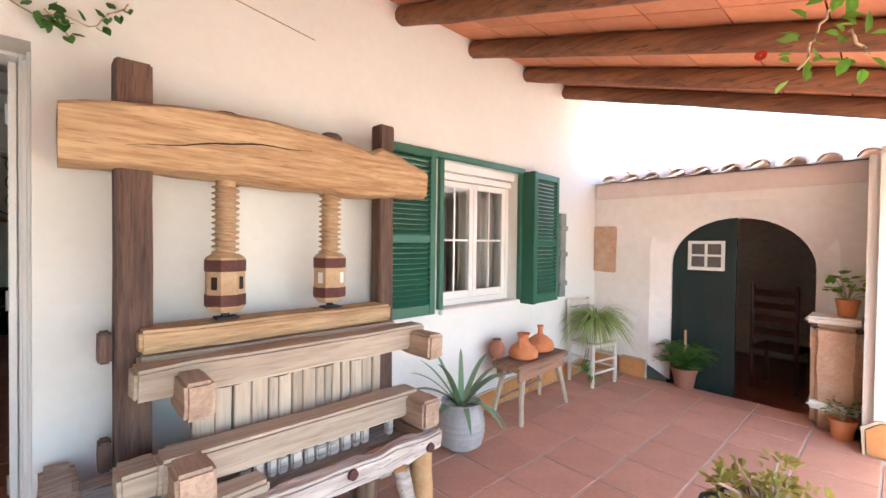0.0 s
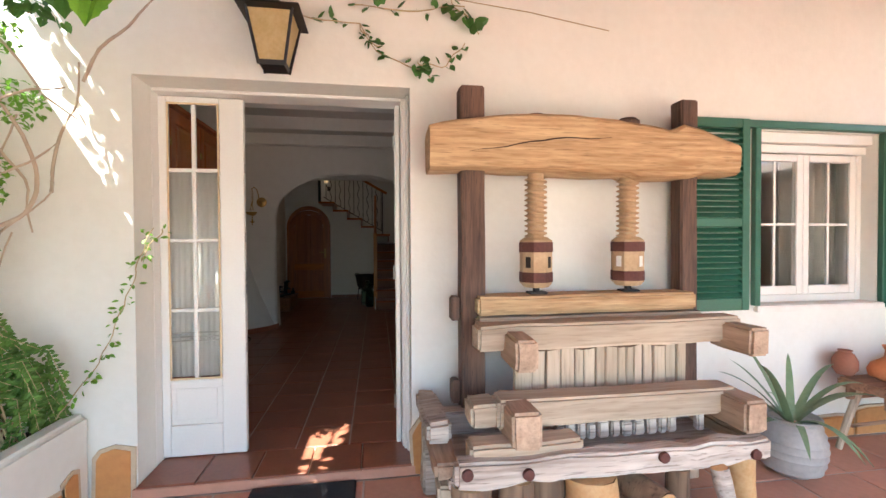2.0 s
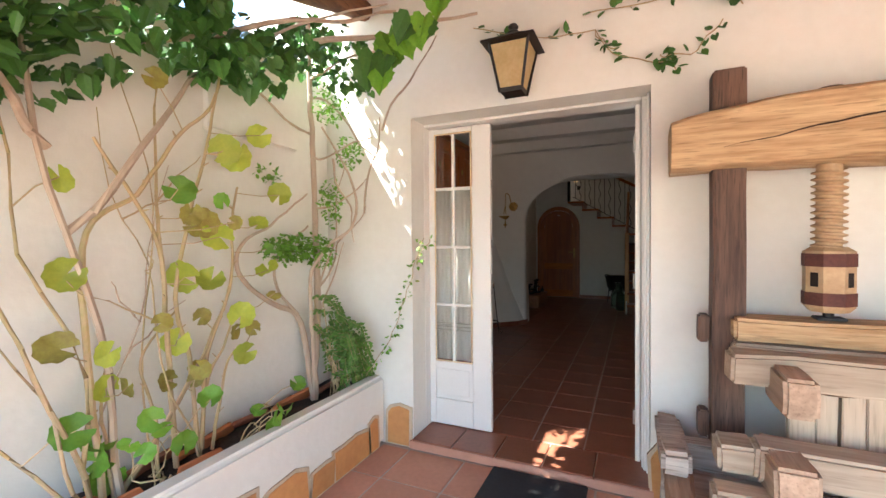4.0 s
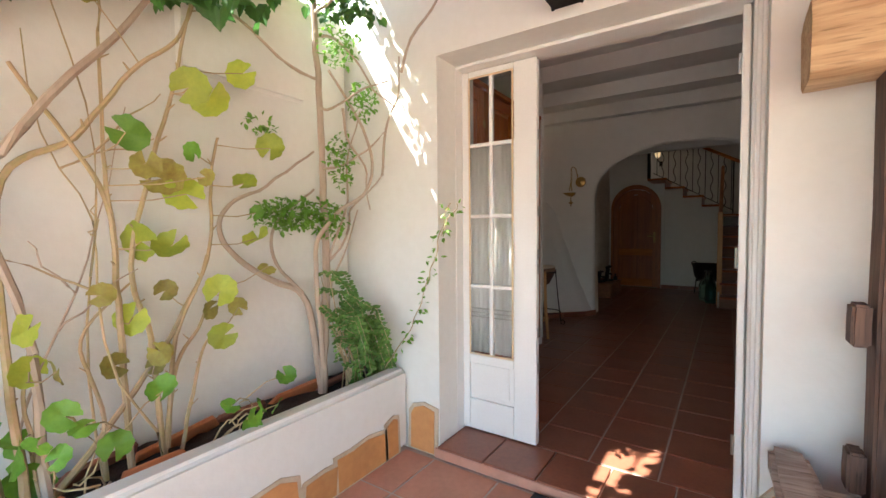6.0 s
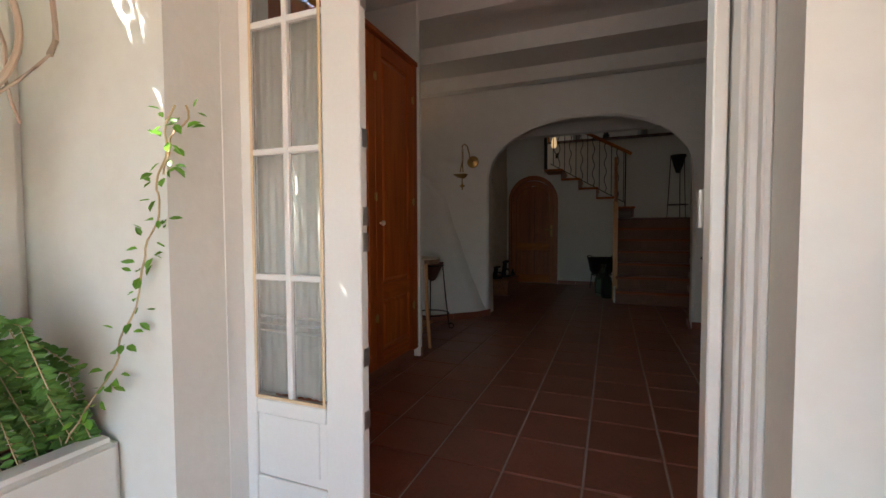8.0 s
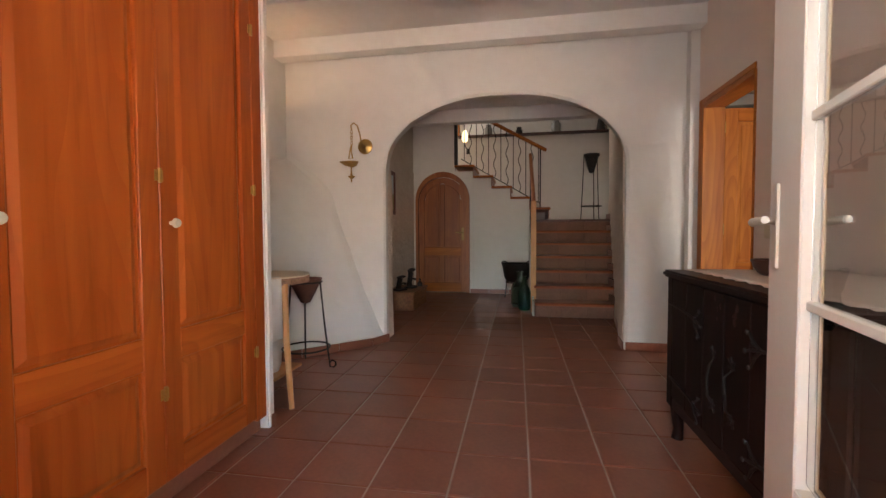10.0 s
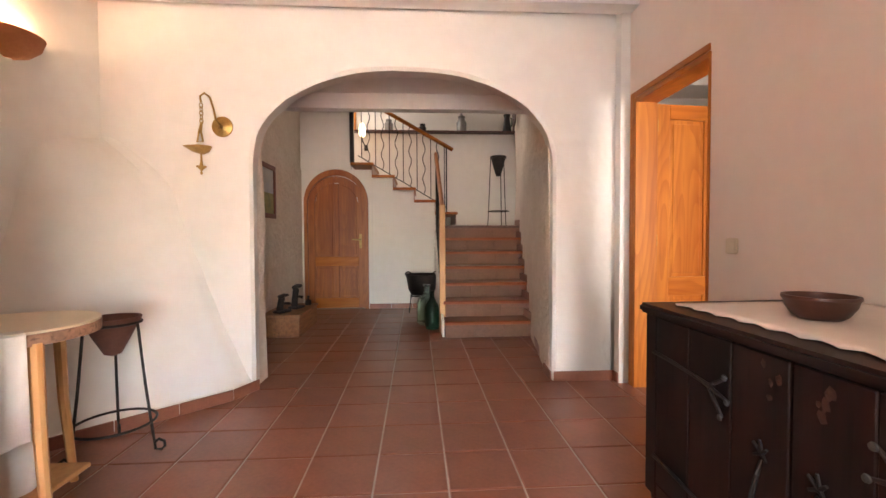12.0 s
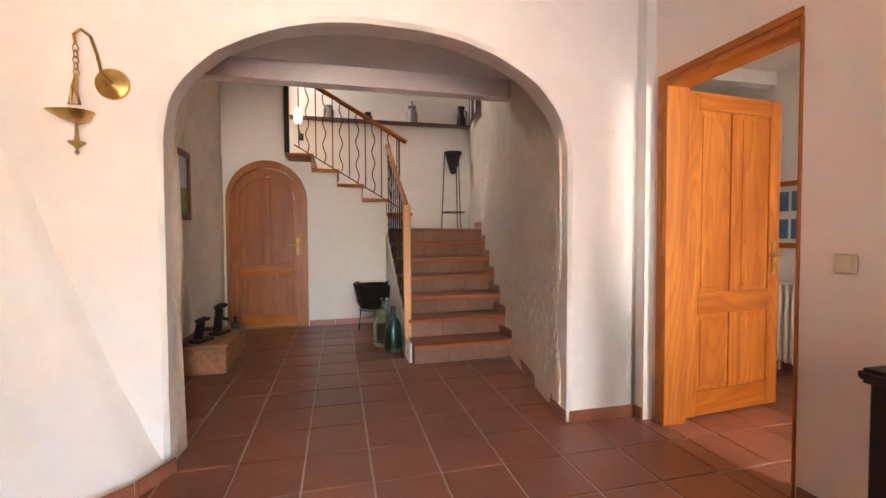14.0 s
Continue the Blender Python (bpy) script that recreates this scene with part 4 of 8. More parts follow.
def shutter(name, w, h, label):
    """A louvred shutter leaf: hinge edge at x 0, it lies in x, up along z; y is its thickness."""
    s = group_of(name, (0, 0, 0), label, "shutter", "window shutters")
    t = 0.038
    bar("stile", (0, 0.055, 0, t, 0, h), GREEN_PAINT, s, 0.004)
    bar("stile", (w - 0.055, w, 0, t, 0, h), GREEN_PAINT, s, 0.004)
    for z0, z1 in ((0, 0.08), (0.54, 0.60), (h - 0.06, h)):
        bar("rail", (0.0555, w - 0.0555, 0.001, t - 0.001, z0, z1), GREEN_PAINT, s, 0.004)
    first = None
    for z0, z1 in ((0.08, 0.54), (0.60, h - 0.06)):
        n = int((z1 - z0) / 0.036)
        for k in range(n):
            z = z0 + (z1 - z0) * (k + 0.5) / n
            if first is None:
                bm = bmesh.new()
                v = box(bm, 0.056, w - 0.056, -0.021, 0.021, -0.004, 0.004)
                bmesh.ops.rotate(bm, verts=v, cent=(0, 0, 0), matrix=Matrix.Rotation(radians(40), 3, "X"))
                first = part("louvre", bm, GREEN_PAINT, s)
                first.location = (0, t / 2, z)
            else:
                o = new("louvre", first.data)
                o.parent, o.location = s, (0, t / 2, z)
    return s


sl = shutter("shutter", 0.53, 1.24, "green louvred shutter folded open against the wall")
sl.matrix_basis = pose(2.05, W - 0.065, 0.84)
sr = copy_thing(sl, pose(3.745, W - 0.15, 0.82, 0, 0, 4))
sr.scale = (0.86, 1, 0.99)
tagged(sr, "green louvred shutter standing half open beside the window")
bm = bmesh.new()
box(bm, 3.700, 3.745, W - 0.17, W - 0.008, 0.82, 2.05)
finish(bm, 0.004)
part("hinge_post", bm, GREEN_PAINT, win, "dark green shutter hinge post")
old = group_of("old_shutter", (0, 0, 0), "flaking grey-green wooden shutter on the wall", "shutter")
bar("frame", (4.33, 4.44, W - 0.06, W - 0.002, 0.83, 1.70), OLD_GREEN, old, 0.006)
for z in (0.95, 1.25, 1.52):
    bar("ledge", (4.325, 4.45, W - 0.075, W - 0.0605, z, z + 0.05), OLD_GREEN, old, 0.004)

# ---- the old wooden press ----
press = group_of("wooden_press", (0, 0, P), "old twin-screw wooden press of weathered oak against the wall", "press")
press.matrix_basis = pose(0, 0, 0)


def hewn(name, dims, mat, bevel=0.012, rough=0.010, cuts=7, seed=1, label="", wave=4.5):
    bm = bmesh.new()
    box(bm, *dims)
    finish(bm, bevel, 2, rough, cuts, seed, wave)
    return part(name, bm, mat, press, label, True)


hewn("post", (0.630, 0.760, 2.35, 2.47, 0.15, 2.13), POST_Z, 0.008, 0.005, 6, 1, "dark stained upright post")
hewn("post", (1.945, 2.055, 2.37, 2.47, 0.15, 2.12), POST_Z, 0.008, 0.005, 6, 2, "dark stained upright post")
for z in (0.42, 0.87):
    hewn("peg", (0.575, 0.621, 2.36, 2.44, z, z + 0.13), POST_Z, 0.008, 0.004, 1, 7)
# the big head beam: swollen in the middle, thinner at its right end
bm = bmesh.new()
n = 26
rings = []
for i in range(n + 1):
    u = i / n
    x = 0.455 + 1.80 * u
    top = 1.895 + 0.085 * math.sin(math.pi * min(1, u * 1.25)) ** 0.7 if u < 0.8 else 1.895 + 0.06 - 0.105 * ((u - 0.8) / 0.2) ** 1.3
    low = 1.665 + 0.010 * math.sin(u * 9) - (0.022 if 0.62 < u < 0.85 else 0)
    prof = [(2.286, low + 0.015), (2.283, (low + top) / 2 - 0.03), (2.284, (low + top) / 2 + 0.05), (2.29, top - 0.018), (2.31, top), (2.46, top - 0.005), (2.50, top - 0.03), (2.50, low + 0.02), (2.47, low), (2.31, low)]
    ring = []
    for j, (y, z) in enumerate(prof):
        q = Vector((x * 5, y * 6, z * 8))
        ring.append(bm.verts.new((x + 0.006 * noise.noise(q), y + 0.008 * noise.noise(q * 1.7), z + 0.008 * noise.noise(q * 1.3 + Vector((9, 0, 0))))))
    rings.append(ring)
for a, b in zip(rings, rings[1:]):
    for j in range(len(a)):
        bm.faces.new((a[j], a[(j + 1) % len(a)], b[(j + 1) % len(a)], b[j]))
bm.faces.new(rings[0]), bm.faces.new(rings[-1][::-1])
bmesh.ops.recalc_face_normals(bm, faces=bm.faces)
head = part("head_beam", bm, PRESS_X, press, "honey-coloured hewn oak head beam with a long crack", True)
# the crack along it
bm = bmesh.new()
crack = [(0.66 + 0.066 * i, 2.2815, 1.762 + 0.068 * min(1, i / 7) ** 1.1 + 0.004 * math.sin(i * 1.7) + 0.002 * i) for i in range(13)]
for i, (a, b) in enumerate(zip(crack, crack[1:])):
    wd = 0.0036 * math.sin(math.pi * (i + 0.7) / 13)
    v = [bm.verts.new((p[0], p[1] + d, p[2] + s * wd)) for d in (-0.002, 0.012) for p, s in ((a, -1), (b, -1), (b, 1), (a, 1))]
    for f in ((0, 1, 2, 3), (7, 6, 5, 4), (0, 4, 5, 1), (3, 2, 6, 7)):
        bm.faces.new([v[k] for k in f])
part("crack", bm, material("dark_split_in_wood", (0.05, 0.025, 0.012), 0.95, scale=20, bump=0.2), head, "dark drying crack")
for x in (1.06, 1.615):
    bm = bmesh.new()
    lathe(bm, [(0.062, 1.955), (0.066, 1.975), (0.045, 1.995), (0.01, 2.0)], 16, (x, 2.39, 0))
    part("screw_head", bm, POST_Z, press, "", True)
    # threaded screw: a real helix
    bm = bmesh.new()
    seg, turns, z0, z1 = 14, 13, 1.665, 1.295
    prev = None
    for i in range(seg * turns + 1):
        a = 2 * math.pi * i / seg
        z = z0 + (z1 - z0) * i / (seg * turns)
        pitch = (z1 - z0) / turns
        ring = [bm.verts.new((x + r * math.cos(a), 2.39 + r * math.sin(a), z + o * pitch)) for r, o in ((0.044, 0.0), (0.046, 0.22), (0.062, 0.42), (0.062, 0.62), (0.046, 0.82), (0.044, 1.0))]
        if prev:
            for j in range(5):
                bm.faces.new((prev[j], prev[j + 1], ring[j + 1], ring[j]))
        prev = ring
    bmesh.ops.remove_doubles(bm, verts=bm.verts, dist=1e-4)
    bmesh.ops.recalc_face_normals(bm, faces=bm.faces)
    screw = part("screw", bm, SCREW_WOOD, press, "pale wooden screw thread", True)
    bm = bmesh.new()
    lathe(bm, [(0.045, 1.30), (0.045, 1.68)], 12, (x, 2.39, 0))
    part("screw_core", bm, SCREW_WOOD, screw, "", True)
    # the barrel nut, banded with rusty iron; its hand holes are coloured patches
    bm = bmesh.new()
    turn = 0.3 if x < 1.3 else 0.05
    for z0, z1, r0, r1 in ((1.04, 1.062, 0.068, 0.087), (1.062, 1.30, 0.089, 0.089), (1.30, 1.318, 0.087, 0.062)):
        a = [bm.verts.new((x + r0 * math.cos(turn + math.pi / 4 * k), 2.39 + r0 * math.sin(turn + math.pi / 4 * k), z0)) for k in range(8)]
        b = [bm.verts.new((x + r1 * math.cos(turn + math.pi / 4 * k), 2.39 + r1 * math.sin(turn + math.pi / 4 * k), z1)) for k in range(8)]
        bm.faces.new(a[::-1]), bm.faces.new(b)
        for k in range(8):
            bm.faces.new((a[k], a[(k + 1) % 8], b[(k + 1) % 8], b[k]))
    nut = part("screw_nut", bm, SCREW_WOOD, press, "pale octagonal wooden nut")
    for z0, z1 in ((1.070, 1.125), (1.235, 1.29)):
        bm = bmesh.new()
        lathe(bm, [(0.0895, z0), (0.093, z0), (0.093, z1), (0.0895, z1)], 8, (0, 0, 0), False)
        bmesh.ops.rotate(bm, verts=bm.verts, cent=(0, 0, 0), matrix=Matrix.Rotation(turn, 3, "Z"))
        bmesh.ops.translate(bm, verts=bm.verts, vec=(x, 2.39, 0))
        part("iron_band", bm, RUST, nut, "rusty iron band")
    for k in range(8):
        a = turn + math.pi / 4 * (k + 0.5)
        if math.sin(a) > 0.3 or k % 2:
            continue
        bm = bmesh.new()
        v = box(bm, 0.070, 0.0842, -0.015, 0.015, 1.15, 1.21)
        bmesh.ops.rotate(bm, verts=v, cent=(0, 0, 0), matrix=Matrix.Rotation(a, 3, "Z"))
        bmesh.ops.translate(bm, verts=v, vec=(x, 2.39, 0))
        # No hole is cut: dark colour for its shade, white for the wall seen through.
        part("hand_hole_patch", bm, material("painted_hole_shade", (0.02, 0.012, 0.008), 0.95, scale=20, bump=0.1) if x < 1.3 else PLASTER, nut)
    bm = bmesh.new()
    tube(bm, [(x, 2.39, 1.045), (x, 2.38, 1.0)], 0.02, 8)
    part("spindle", bm, IRON, press)
    hewn("spindle_plate", (x - 0.05, x + 0.05, 2.34, 2.42, 1.005, 1.017), IRON, 0.003, 0.002, 1, 4)

hewn("pressing_plank", (0.70, 1.97, 2.27, 2.45, 0.905, 1.005), PRESS_X, 0.014, 0.008, 6, 3, "honey-coloured pressing plank")
hewn("upper_beam", (0.66, 2.11, 2.11, 2.25, 0.755, 0.885), PRESS_GREY_X, 0.014, 0.009, 6, 4)
hewn("upper_beam_back", (0.70, 2.0, 2.26, 2.44, 0.80, 0.895), PRESS_GREY_X, 0.012, 0.006, 5, 5)
hewn("upper_arm", (0.79, 0.895, 1.93, 2.20, 0.705, 0.855), PRESS_GREY_Y, 0.014, 0.008, 4, 6)
hewn("upper_arm", (1.985, 2.09, 1.93, 2.22, 0.725, 0.865), PRESS_GREY_Y, 0.014, 0.008, 4, 7)
hewn("lower_beam", (0.72, 1.96, 1.98, 2.12, 0.435, 0.565), PRESS_GREY_X, 0.014, 0.009, 6, 8)
hewn("lower_arm", (0.745, 0.875, 1.83, 2.14, 0.40, 0.565), PRESS_GREY_Y, 0.014, 0.008, 4, 9)
hewn("lower_arm", (1.86, 1.985, 1.83, 2.16, 0.395, 0.545), PRESS_GREY_Y, 0.014, 0.008, 4, 10)
hewn("end_block", (0.60, 0.735, 2.0, 2.16, 0.44, 0.545), PRESS_GREY_X, 0.014, 0.008, 3, 11)
hewn("end_block", (0.565, 1.08, 1.86, 1.985, 0.325, 0.425), PRESS_GREY_X, 0.014, 0.007, 4, 12)
# slats of the press cage, upper and lower row
rnd = random.Random(5)
x = 0.875
k = 0
while x < 1.83:
    w = rnd.uniform(0.045, 0.082) if k else 0.09
    hewn("slat", (x, min(x + w, 1.86) - 0.006, 2.19 + rnd.uniform(-0.006, 0.006), 2.235, 0.50 + rnd.uniform(-0.01, 0.01), 0.765), PRESS_GREY_Z, 0.004, 0.003, 2, k)
    x += w
    k += 1
bm = bmesh.new()
tube(bm, [(0.86 + 0.045 * i, 2.175 + 0.006 * math.sin(i * 2.1), 0.752 + 0.007 * math.sin(i * 1.3)) for i in range(23)], 0.012, 6)
part("rope", bm, material("frayed_brown_rope", (0.20, 0.13, 0.08), 0.95, tint=(0.12, 0.08, 0.05), scale=40, bump=0.6), press, "frayed brown rope along the slats", True)
x, k = 1.02, 0
while x < 1.80:
    w = rnd.uniform(0.05, 0.07)
    if not 1.66 < x < 1.72:
        hewn("short_slat", (x, x + w - 0.012, 2.02, 2.06, 0.34, 0.425 + rnd.uniform(-0.01, 0.008)), DRIFT_X, 0.008, 0.004, 2, k + 20)
    x += w
    k += 1
# trough: front plank, inner logs, back, floor
hewn("trough_front", (0.50, 1.97, 1.80, 1.885, 0.275, 0.385), DRIFT_X, 0.014, 0.026, 14, 13, "silvery driftwood front plank of the trough")
hewn("trough_back", (0.50, 2.05, 2.30, 2.42, 0.225, 0.40), DRIFT_X, 0.012, 0.012, 6, 14)
hewn("trough_floor", (0.48, 1.99, 1.89, 2.298, 0.232, 0.285), DRIFT_X, 0.008, 0.008, 5, 15)
hewn("trough_side", (0.42, 0.53, 1.89, 2.56, 0.27, 0.345), PRESS_GREY_Y, 0.014, 0.014, 5, 16)
hewn("trough_side", (0.40, 0.52, 2.05, 2.55, 0.35, 0.45), DRIFT_X, 0.018, 0.016, 4, 17)
hewn("trough_side", (1.94, 2.06, 1.89, 2.30, 0.264, 0.345), PRESS_GREY_Y, 0.014, 0.012, 5, 18)
for x0, x1, y in ((0.98, 1.40, 1.955), (1.41, 1.90, 1.96)):
    bm = bmesh.new()
    tube(bm, [(x0 + (x1 - x0) * i / 8, y + 0.006 * math.sin(i), 0.30 + 0.005 * math.sin(i * 2)) for i in range(9)], 0.036, 10)
    part("log", bm, DRIFT_X, press, "", True)
for x, z in ((0.80, 0.325), (0.54, 0.345), (1.42, 0.345), (1.88, 0.32)):
    bm = bmesh.new()
    lathe(bm, [(0.008, -0.012), (0.026, -0.010), (0.024, 0.004), (0.006, 0.010)], 10)
    bmesh.ops.rotate(bm, verts=bm.verts, cent=(0, 0, 0), matrix=Matrix.Rotation(radians(90), 3, "X"))
    bmesh.ops.translate(bm, verts=bm.verts, vec=(x, 1.795, z))
    part("bolt", bm, RUST, press, "rusty bolt head", True)
hewn("foot", (0.44, 0.52, 1.93, 2.05, P, 0.231), PRESS_GREY_Z, 0.012, 0.010, 3, 21)
hewn("foot", (0.42, 0.52, 2.36, 2.54, P, 0.268), DRIFT_X, 0.012, 0.012, 3, 22)
hewn("foot", (1.90, 2.0, 2.28, 2.40, P, 0.224), PRESS_GREY_Z, 0.012, 0.010, 3, 24)


def log_piece(name, p0, p1, r, seed, label, skin=None):
    ob = group_of(name, p0, label, "firewood log", "logs below the press")
    d = Vector(p1) - Vector(p0)
    bm = bmesh.new()
    pts = [Vector((0, 0, 0)) + d * (i / 5) for i in range(6)]
    tube(bm, pts, [r * (1 + 0.08 * noise.noise(Vector((seed, i, 0)))) for i in range(6)], 12, False)
    for v in bm.verts:
        v.co += noise.noise_vector(v.co * 8 + Vector((seed, 0, 0))) * 0.012
    part("bark", bm, skin or LOG_BARK, ob, "", True)
    for p, s in ((0.0, -1), (1.0, 1)):
        bm = bmesh.new()
        c = d * p
        ring = ring_of(bm, c, d, r * 0.97, 12)
        mid_v = bm.verts.new(c + d.normalized() * (0.006 * s))
        for i in range(12):
            bm.faces.new((ring[i], ring[(i + 1) % 12], mid_v))
        part("sawn_end", bm, LOG_END, ob, "pale sawn end")
    return ob


log_piece("firewood_log", (0.58, 1.90, P), (0.58, 1.90, 0.262), 0.090, 1, "upright bark-covered log propping the press")
log_piece("firewood_log", (0.775, 1.89, P), (0.78, 1.90, 0.262), 0.078, 2, "upright bark-covered log propping the press")
log_piece("firewood_log", (0.92, 1.93, P), (0.93, 1.94, 0.255), 0.085, 3, "thick split log standing under the trough")
log_piece("firewood_log", (1.12, 1.85, P), (1.11, 1.88, 0.258), 0.115, 4, "freshly split orange log standing under the trough", LOG_END)
log_piece("firewood_log", (1.37, 1.71, P + 0.245), (1.31, 2.08, P + 0.235), 0.064, 5, "round sawn log poking out under the trough")
log_piece("firewood_log", (1.345, 1.76, P + 0.09), (1.35, 2.12, P + 0.09), 0.088, 9, "round log lying under the trough")
log_piece("firewood_log", (1.55, 1.88, P), (1.55, 1.88, 0.262), 0.052, 6, "thin upright log under the trough")
log_piece("firewood_log", (1.95, 1.94, P), (1.945, 1.95, 0.262), 0.062, 7, "short pale log propping the trough corner", LOG_END)
log_piece("firewood_log", (1.76, 1.74, P), (1.68, 1.79, 0.285), 0.036, 8, "white-weathered stick leaning on the trough", DRIFT_X)

# ---- stone skirting along walls and planter ----
def stone_piece(parent, outline, depth, place, turn):
    """An irregular flat stone: outline in (along, up), depth outward along -y before it is turned."""
    bm = bmesh.new()
    prism(bm, outline, -depth, 0.0)
    finish(bm, 0.006, 2)
    o = part("stone", bm, STONE, parent)
    o.matrix_basis = pose(*place, 0, 0, turn)
    return o


def skirting(name, start, end, heights, depth, label, seed):
    """A row of irregular ochre stones from start to end, with a pale mortar bed behind them."""
    base = group_of(name, (0, 0, 0), label, "stone skirting", kind="structure")
    rng = random.Random(seed)
    a, b = Vector(start), Vector(end)
    turn = math.degrees(math.atan2(b.y - a.y, b.x - a.x))
    length, u = (b - a).length, 0.0
    k = 0
    bed = []
    while u < length - 0.03:
        w = min(rng.uniform(0.20, 0.40), length - u)
        h = heights(u / length) * rng.uniform(0.82, 1.15)
        lean = rng.uniform(-0.03, 0.03)
        pts = [(u + 0.006, 0.004), (u + w - 0.005, 0.004), (u + w - 0.006 + lean * 0.5, h * rng.uniform(0.80, 0.95)), (u + w * rng.uniform(0.5, 0.75), h), (u + w * rng.uniform(0.15, 0.35), h * rng.uniform(0.9, 1.02)), (u + 0.006 + lean * 0.5, h * rng.uniform(0.72, 0.95))]
        stone_piece(base, pts, depth, (a.x, a.y, P), turn)
        bed.append((u, w, [(p, q * 1.0 + (0.014 if q > 0.02 else -0.004)) for p, q in pts]))
        u += w
        k += 1
    bm = bmesh.new()
    for u, w, outl in bed:
        prism(bm, [(u + w / 2 + (p - u - w / 2) * (1 + 0.035 / w), max(q, 0.0)) for p, q in outl], -depth * 0.7, 0.0)
    bmesh.ops.recalc_face_normals(bm, faces=bm.faces)
    o = part("mortar", bm, STONE_JOINT, base)
    o.matrix_basis = pose(a.x, a.y, P, 0, 0, turn)
    return base


skirting("stone_skirting", (2.12, W - 0.003, 0), (END - 0.01, W - 0.003, 0), lambda u: 0.17, 0.025, "low row of ochre stones along the house front", 4)
skirting("stone_skirting", (0.385, W - 0.003, 0), (0.60, W - 0.003, 0), lambda u: 0.27, 0.03, "rounded ochre stone beside the doorstep", 8)
skirting("stone_skirting", (4.615, 0.29, 0), (4.615, -0.72, 0), lambda u: 0.26, 0.02, "ochre stones at the foot of the white pillar", 9)
skirting("stone_skirting", (END - 0.005, 2.60, 0), (END - 0.005, 2.0, 0), lambda u: 0.22, 0.02, "ochre stones at the foot of the patio wall", 10)

# ---- the planter ----
bm = bmesh.new()
box(bm, -1.43, -1.315, -1.6, W - 0.004, P, 0.41)
finish(bm, 0.025, 3, 0.004, 8, 2)
setting("planter_wall", bm, PLASTER, "white plastered planter edge with a rounded top", True, category="planter")
skirting("stone_skirting", (-1.314, -1.5, 0), (-1.314, W - 0.1, 0), lambda u: 0.16 + 0.05 * math.sin(u * 21) + 0.05 * u, 0.010, "wavy row of ochre stones set into the planter front", 12)
skirting("stone_skirting", (-1.30, W - 0.004, 0), (-1.11, W - 0.004, 0), lambda u: 0.27, 0.014, "ochre stone in the corner beside the doorstep", 13)
bm = bmesh.new()
nx, ny = 8, 60
grid = [[bm.verts.new((-1.78 + 0.355 * i / nx, -1.6 + (W + 1.59) * j / ny, 0.33 + 0.03 * noise.noise(Vector((i * 1.3, j * 0.9, 2))))) for j in range(ny + 1)] for i in range(nx + 1)]
for i in range(nx):
    for j in range(ny):
        bm.faces.new((grid[i][j], grid[i + 1][j], grid[i + 1][j + 1], grid[i][j + 1]))
setting("soil_bed", bm, SOIL, "dark crumbly soil in the planter", True, category="soil")
rng = random.Random(11)
for k in range(13):
    y = -1.2 + 0.30 * k
    bm = bmesh.new()
    w, h = rng.uniform(0.26, 0.42), rng.uniform(0.07, 0.115)
    prism(bm, [(-w / 2, 0), (w / 2, 0), (w / 2 - rng.uniform(0, 0.06), h), (-w / 2 + rng.uniform(0, 0.08), h * rng.uniform(0.7, 1.0))], -0.012, 0.012, axis=0)
    finish(bm, 0.004, 1, 0.006, 2, k)
    o = tagged(part("broken_tile", bm, CLAY if k % 2 else CLAY_DARK), "broken terracotta tile slab leaning in the planter", "tile slab", "broken tiles in the planter")
    o.matrix_basis = pose(-1.74 + rng.uniform(0, 0.05), min(y, 2.40), 0.31, rng.uniform(-5, 5), rng.uniform(22, 48), rng.uniform(-8, 8))
for k in range(9):
    bm = bmesh.new()
    w, h = rng.uniform(0.22, 0.36), rng.uniform(0.05, 0.085)
    prism(bm, [(-w / 2, 0), (w / 2, 0), (w / 2 - 0.04, h), (-w / 2 + 0.03, h)], -0.010, 0.010, axis=0)
    finish(bm, 0.004, 1, 0.005, 2, k + 30)
    o = tagged(part("broken_tile", bm, CLAY), "broken terracotta tile edging the planter soil", "tile slab", "broken tiles in the planter")
    o.matrix_basis = pose(-1.455, -0.9 + 0.37 * k, 0.32, 0, -12, rng.uniform(-5, 5))

# ---- bench with two clay jugs ----
bench = group_of("rustic_bench", (3.53, 2.33, P), "small worn wooden bench with splayed legs", "bench", turn=3)
bm = bmesh.new()
box(bm, -0.40, 0.40, -0.14, 0.14, 0.42, 0.475)
finish(bm, 0.012, 2, 0.006, 5, 3)
part("seat", bm, STOOL_WOOD, bench, "", True)
bar("apron", (-0.36, 0.36, -0.115, -0.09, 0.335, 0.419), STOOL_WOOD, bench, 0.005, 0.003, 3, 5)
bar("apron", (-0.36, 0.36, 0.09, 0.115, 0.335, 0.419), STOOL_WOOD, bench, 0.005, 0.003, 3, 6)
for sx in (-1, 1):
    for sy in (-1, 1):
        bm = bmesh.new()
        tube(bm, [(sx * 0.27, sy * 0.085, 0.42), (sx * 0.33, sy * 0.115, 0.2), (sx * 0.37, sy * 0.14, 0.0)], [0.024, 0.022, 0.019], 8)
        part("leg", bm, PRESS_GREY_Z, bench, "", True)
bm = bmesh.new()
tube(bm, [(-0.32, 0.10, 0.16), (0.32, 0.10, 0.16)], 0.013, 8)
part("stretcher", bm, STOOL_WOOD, bench, "", True)


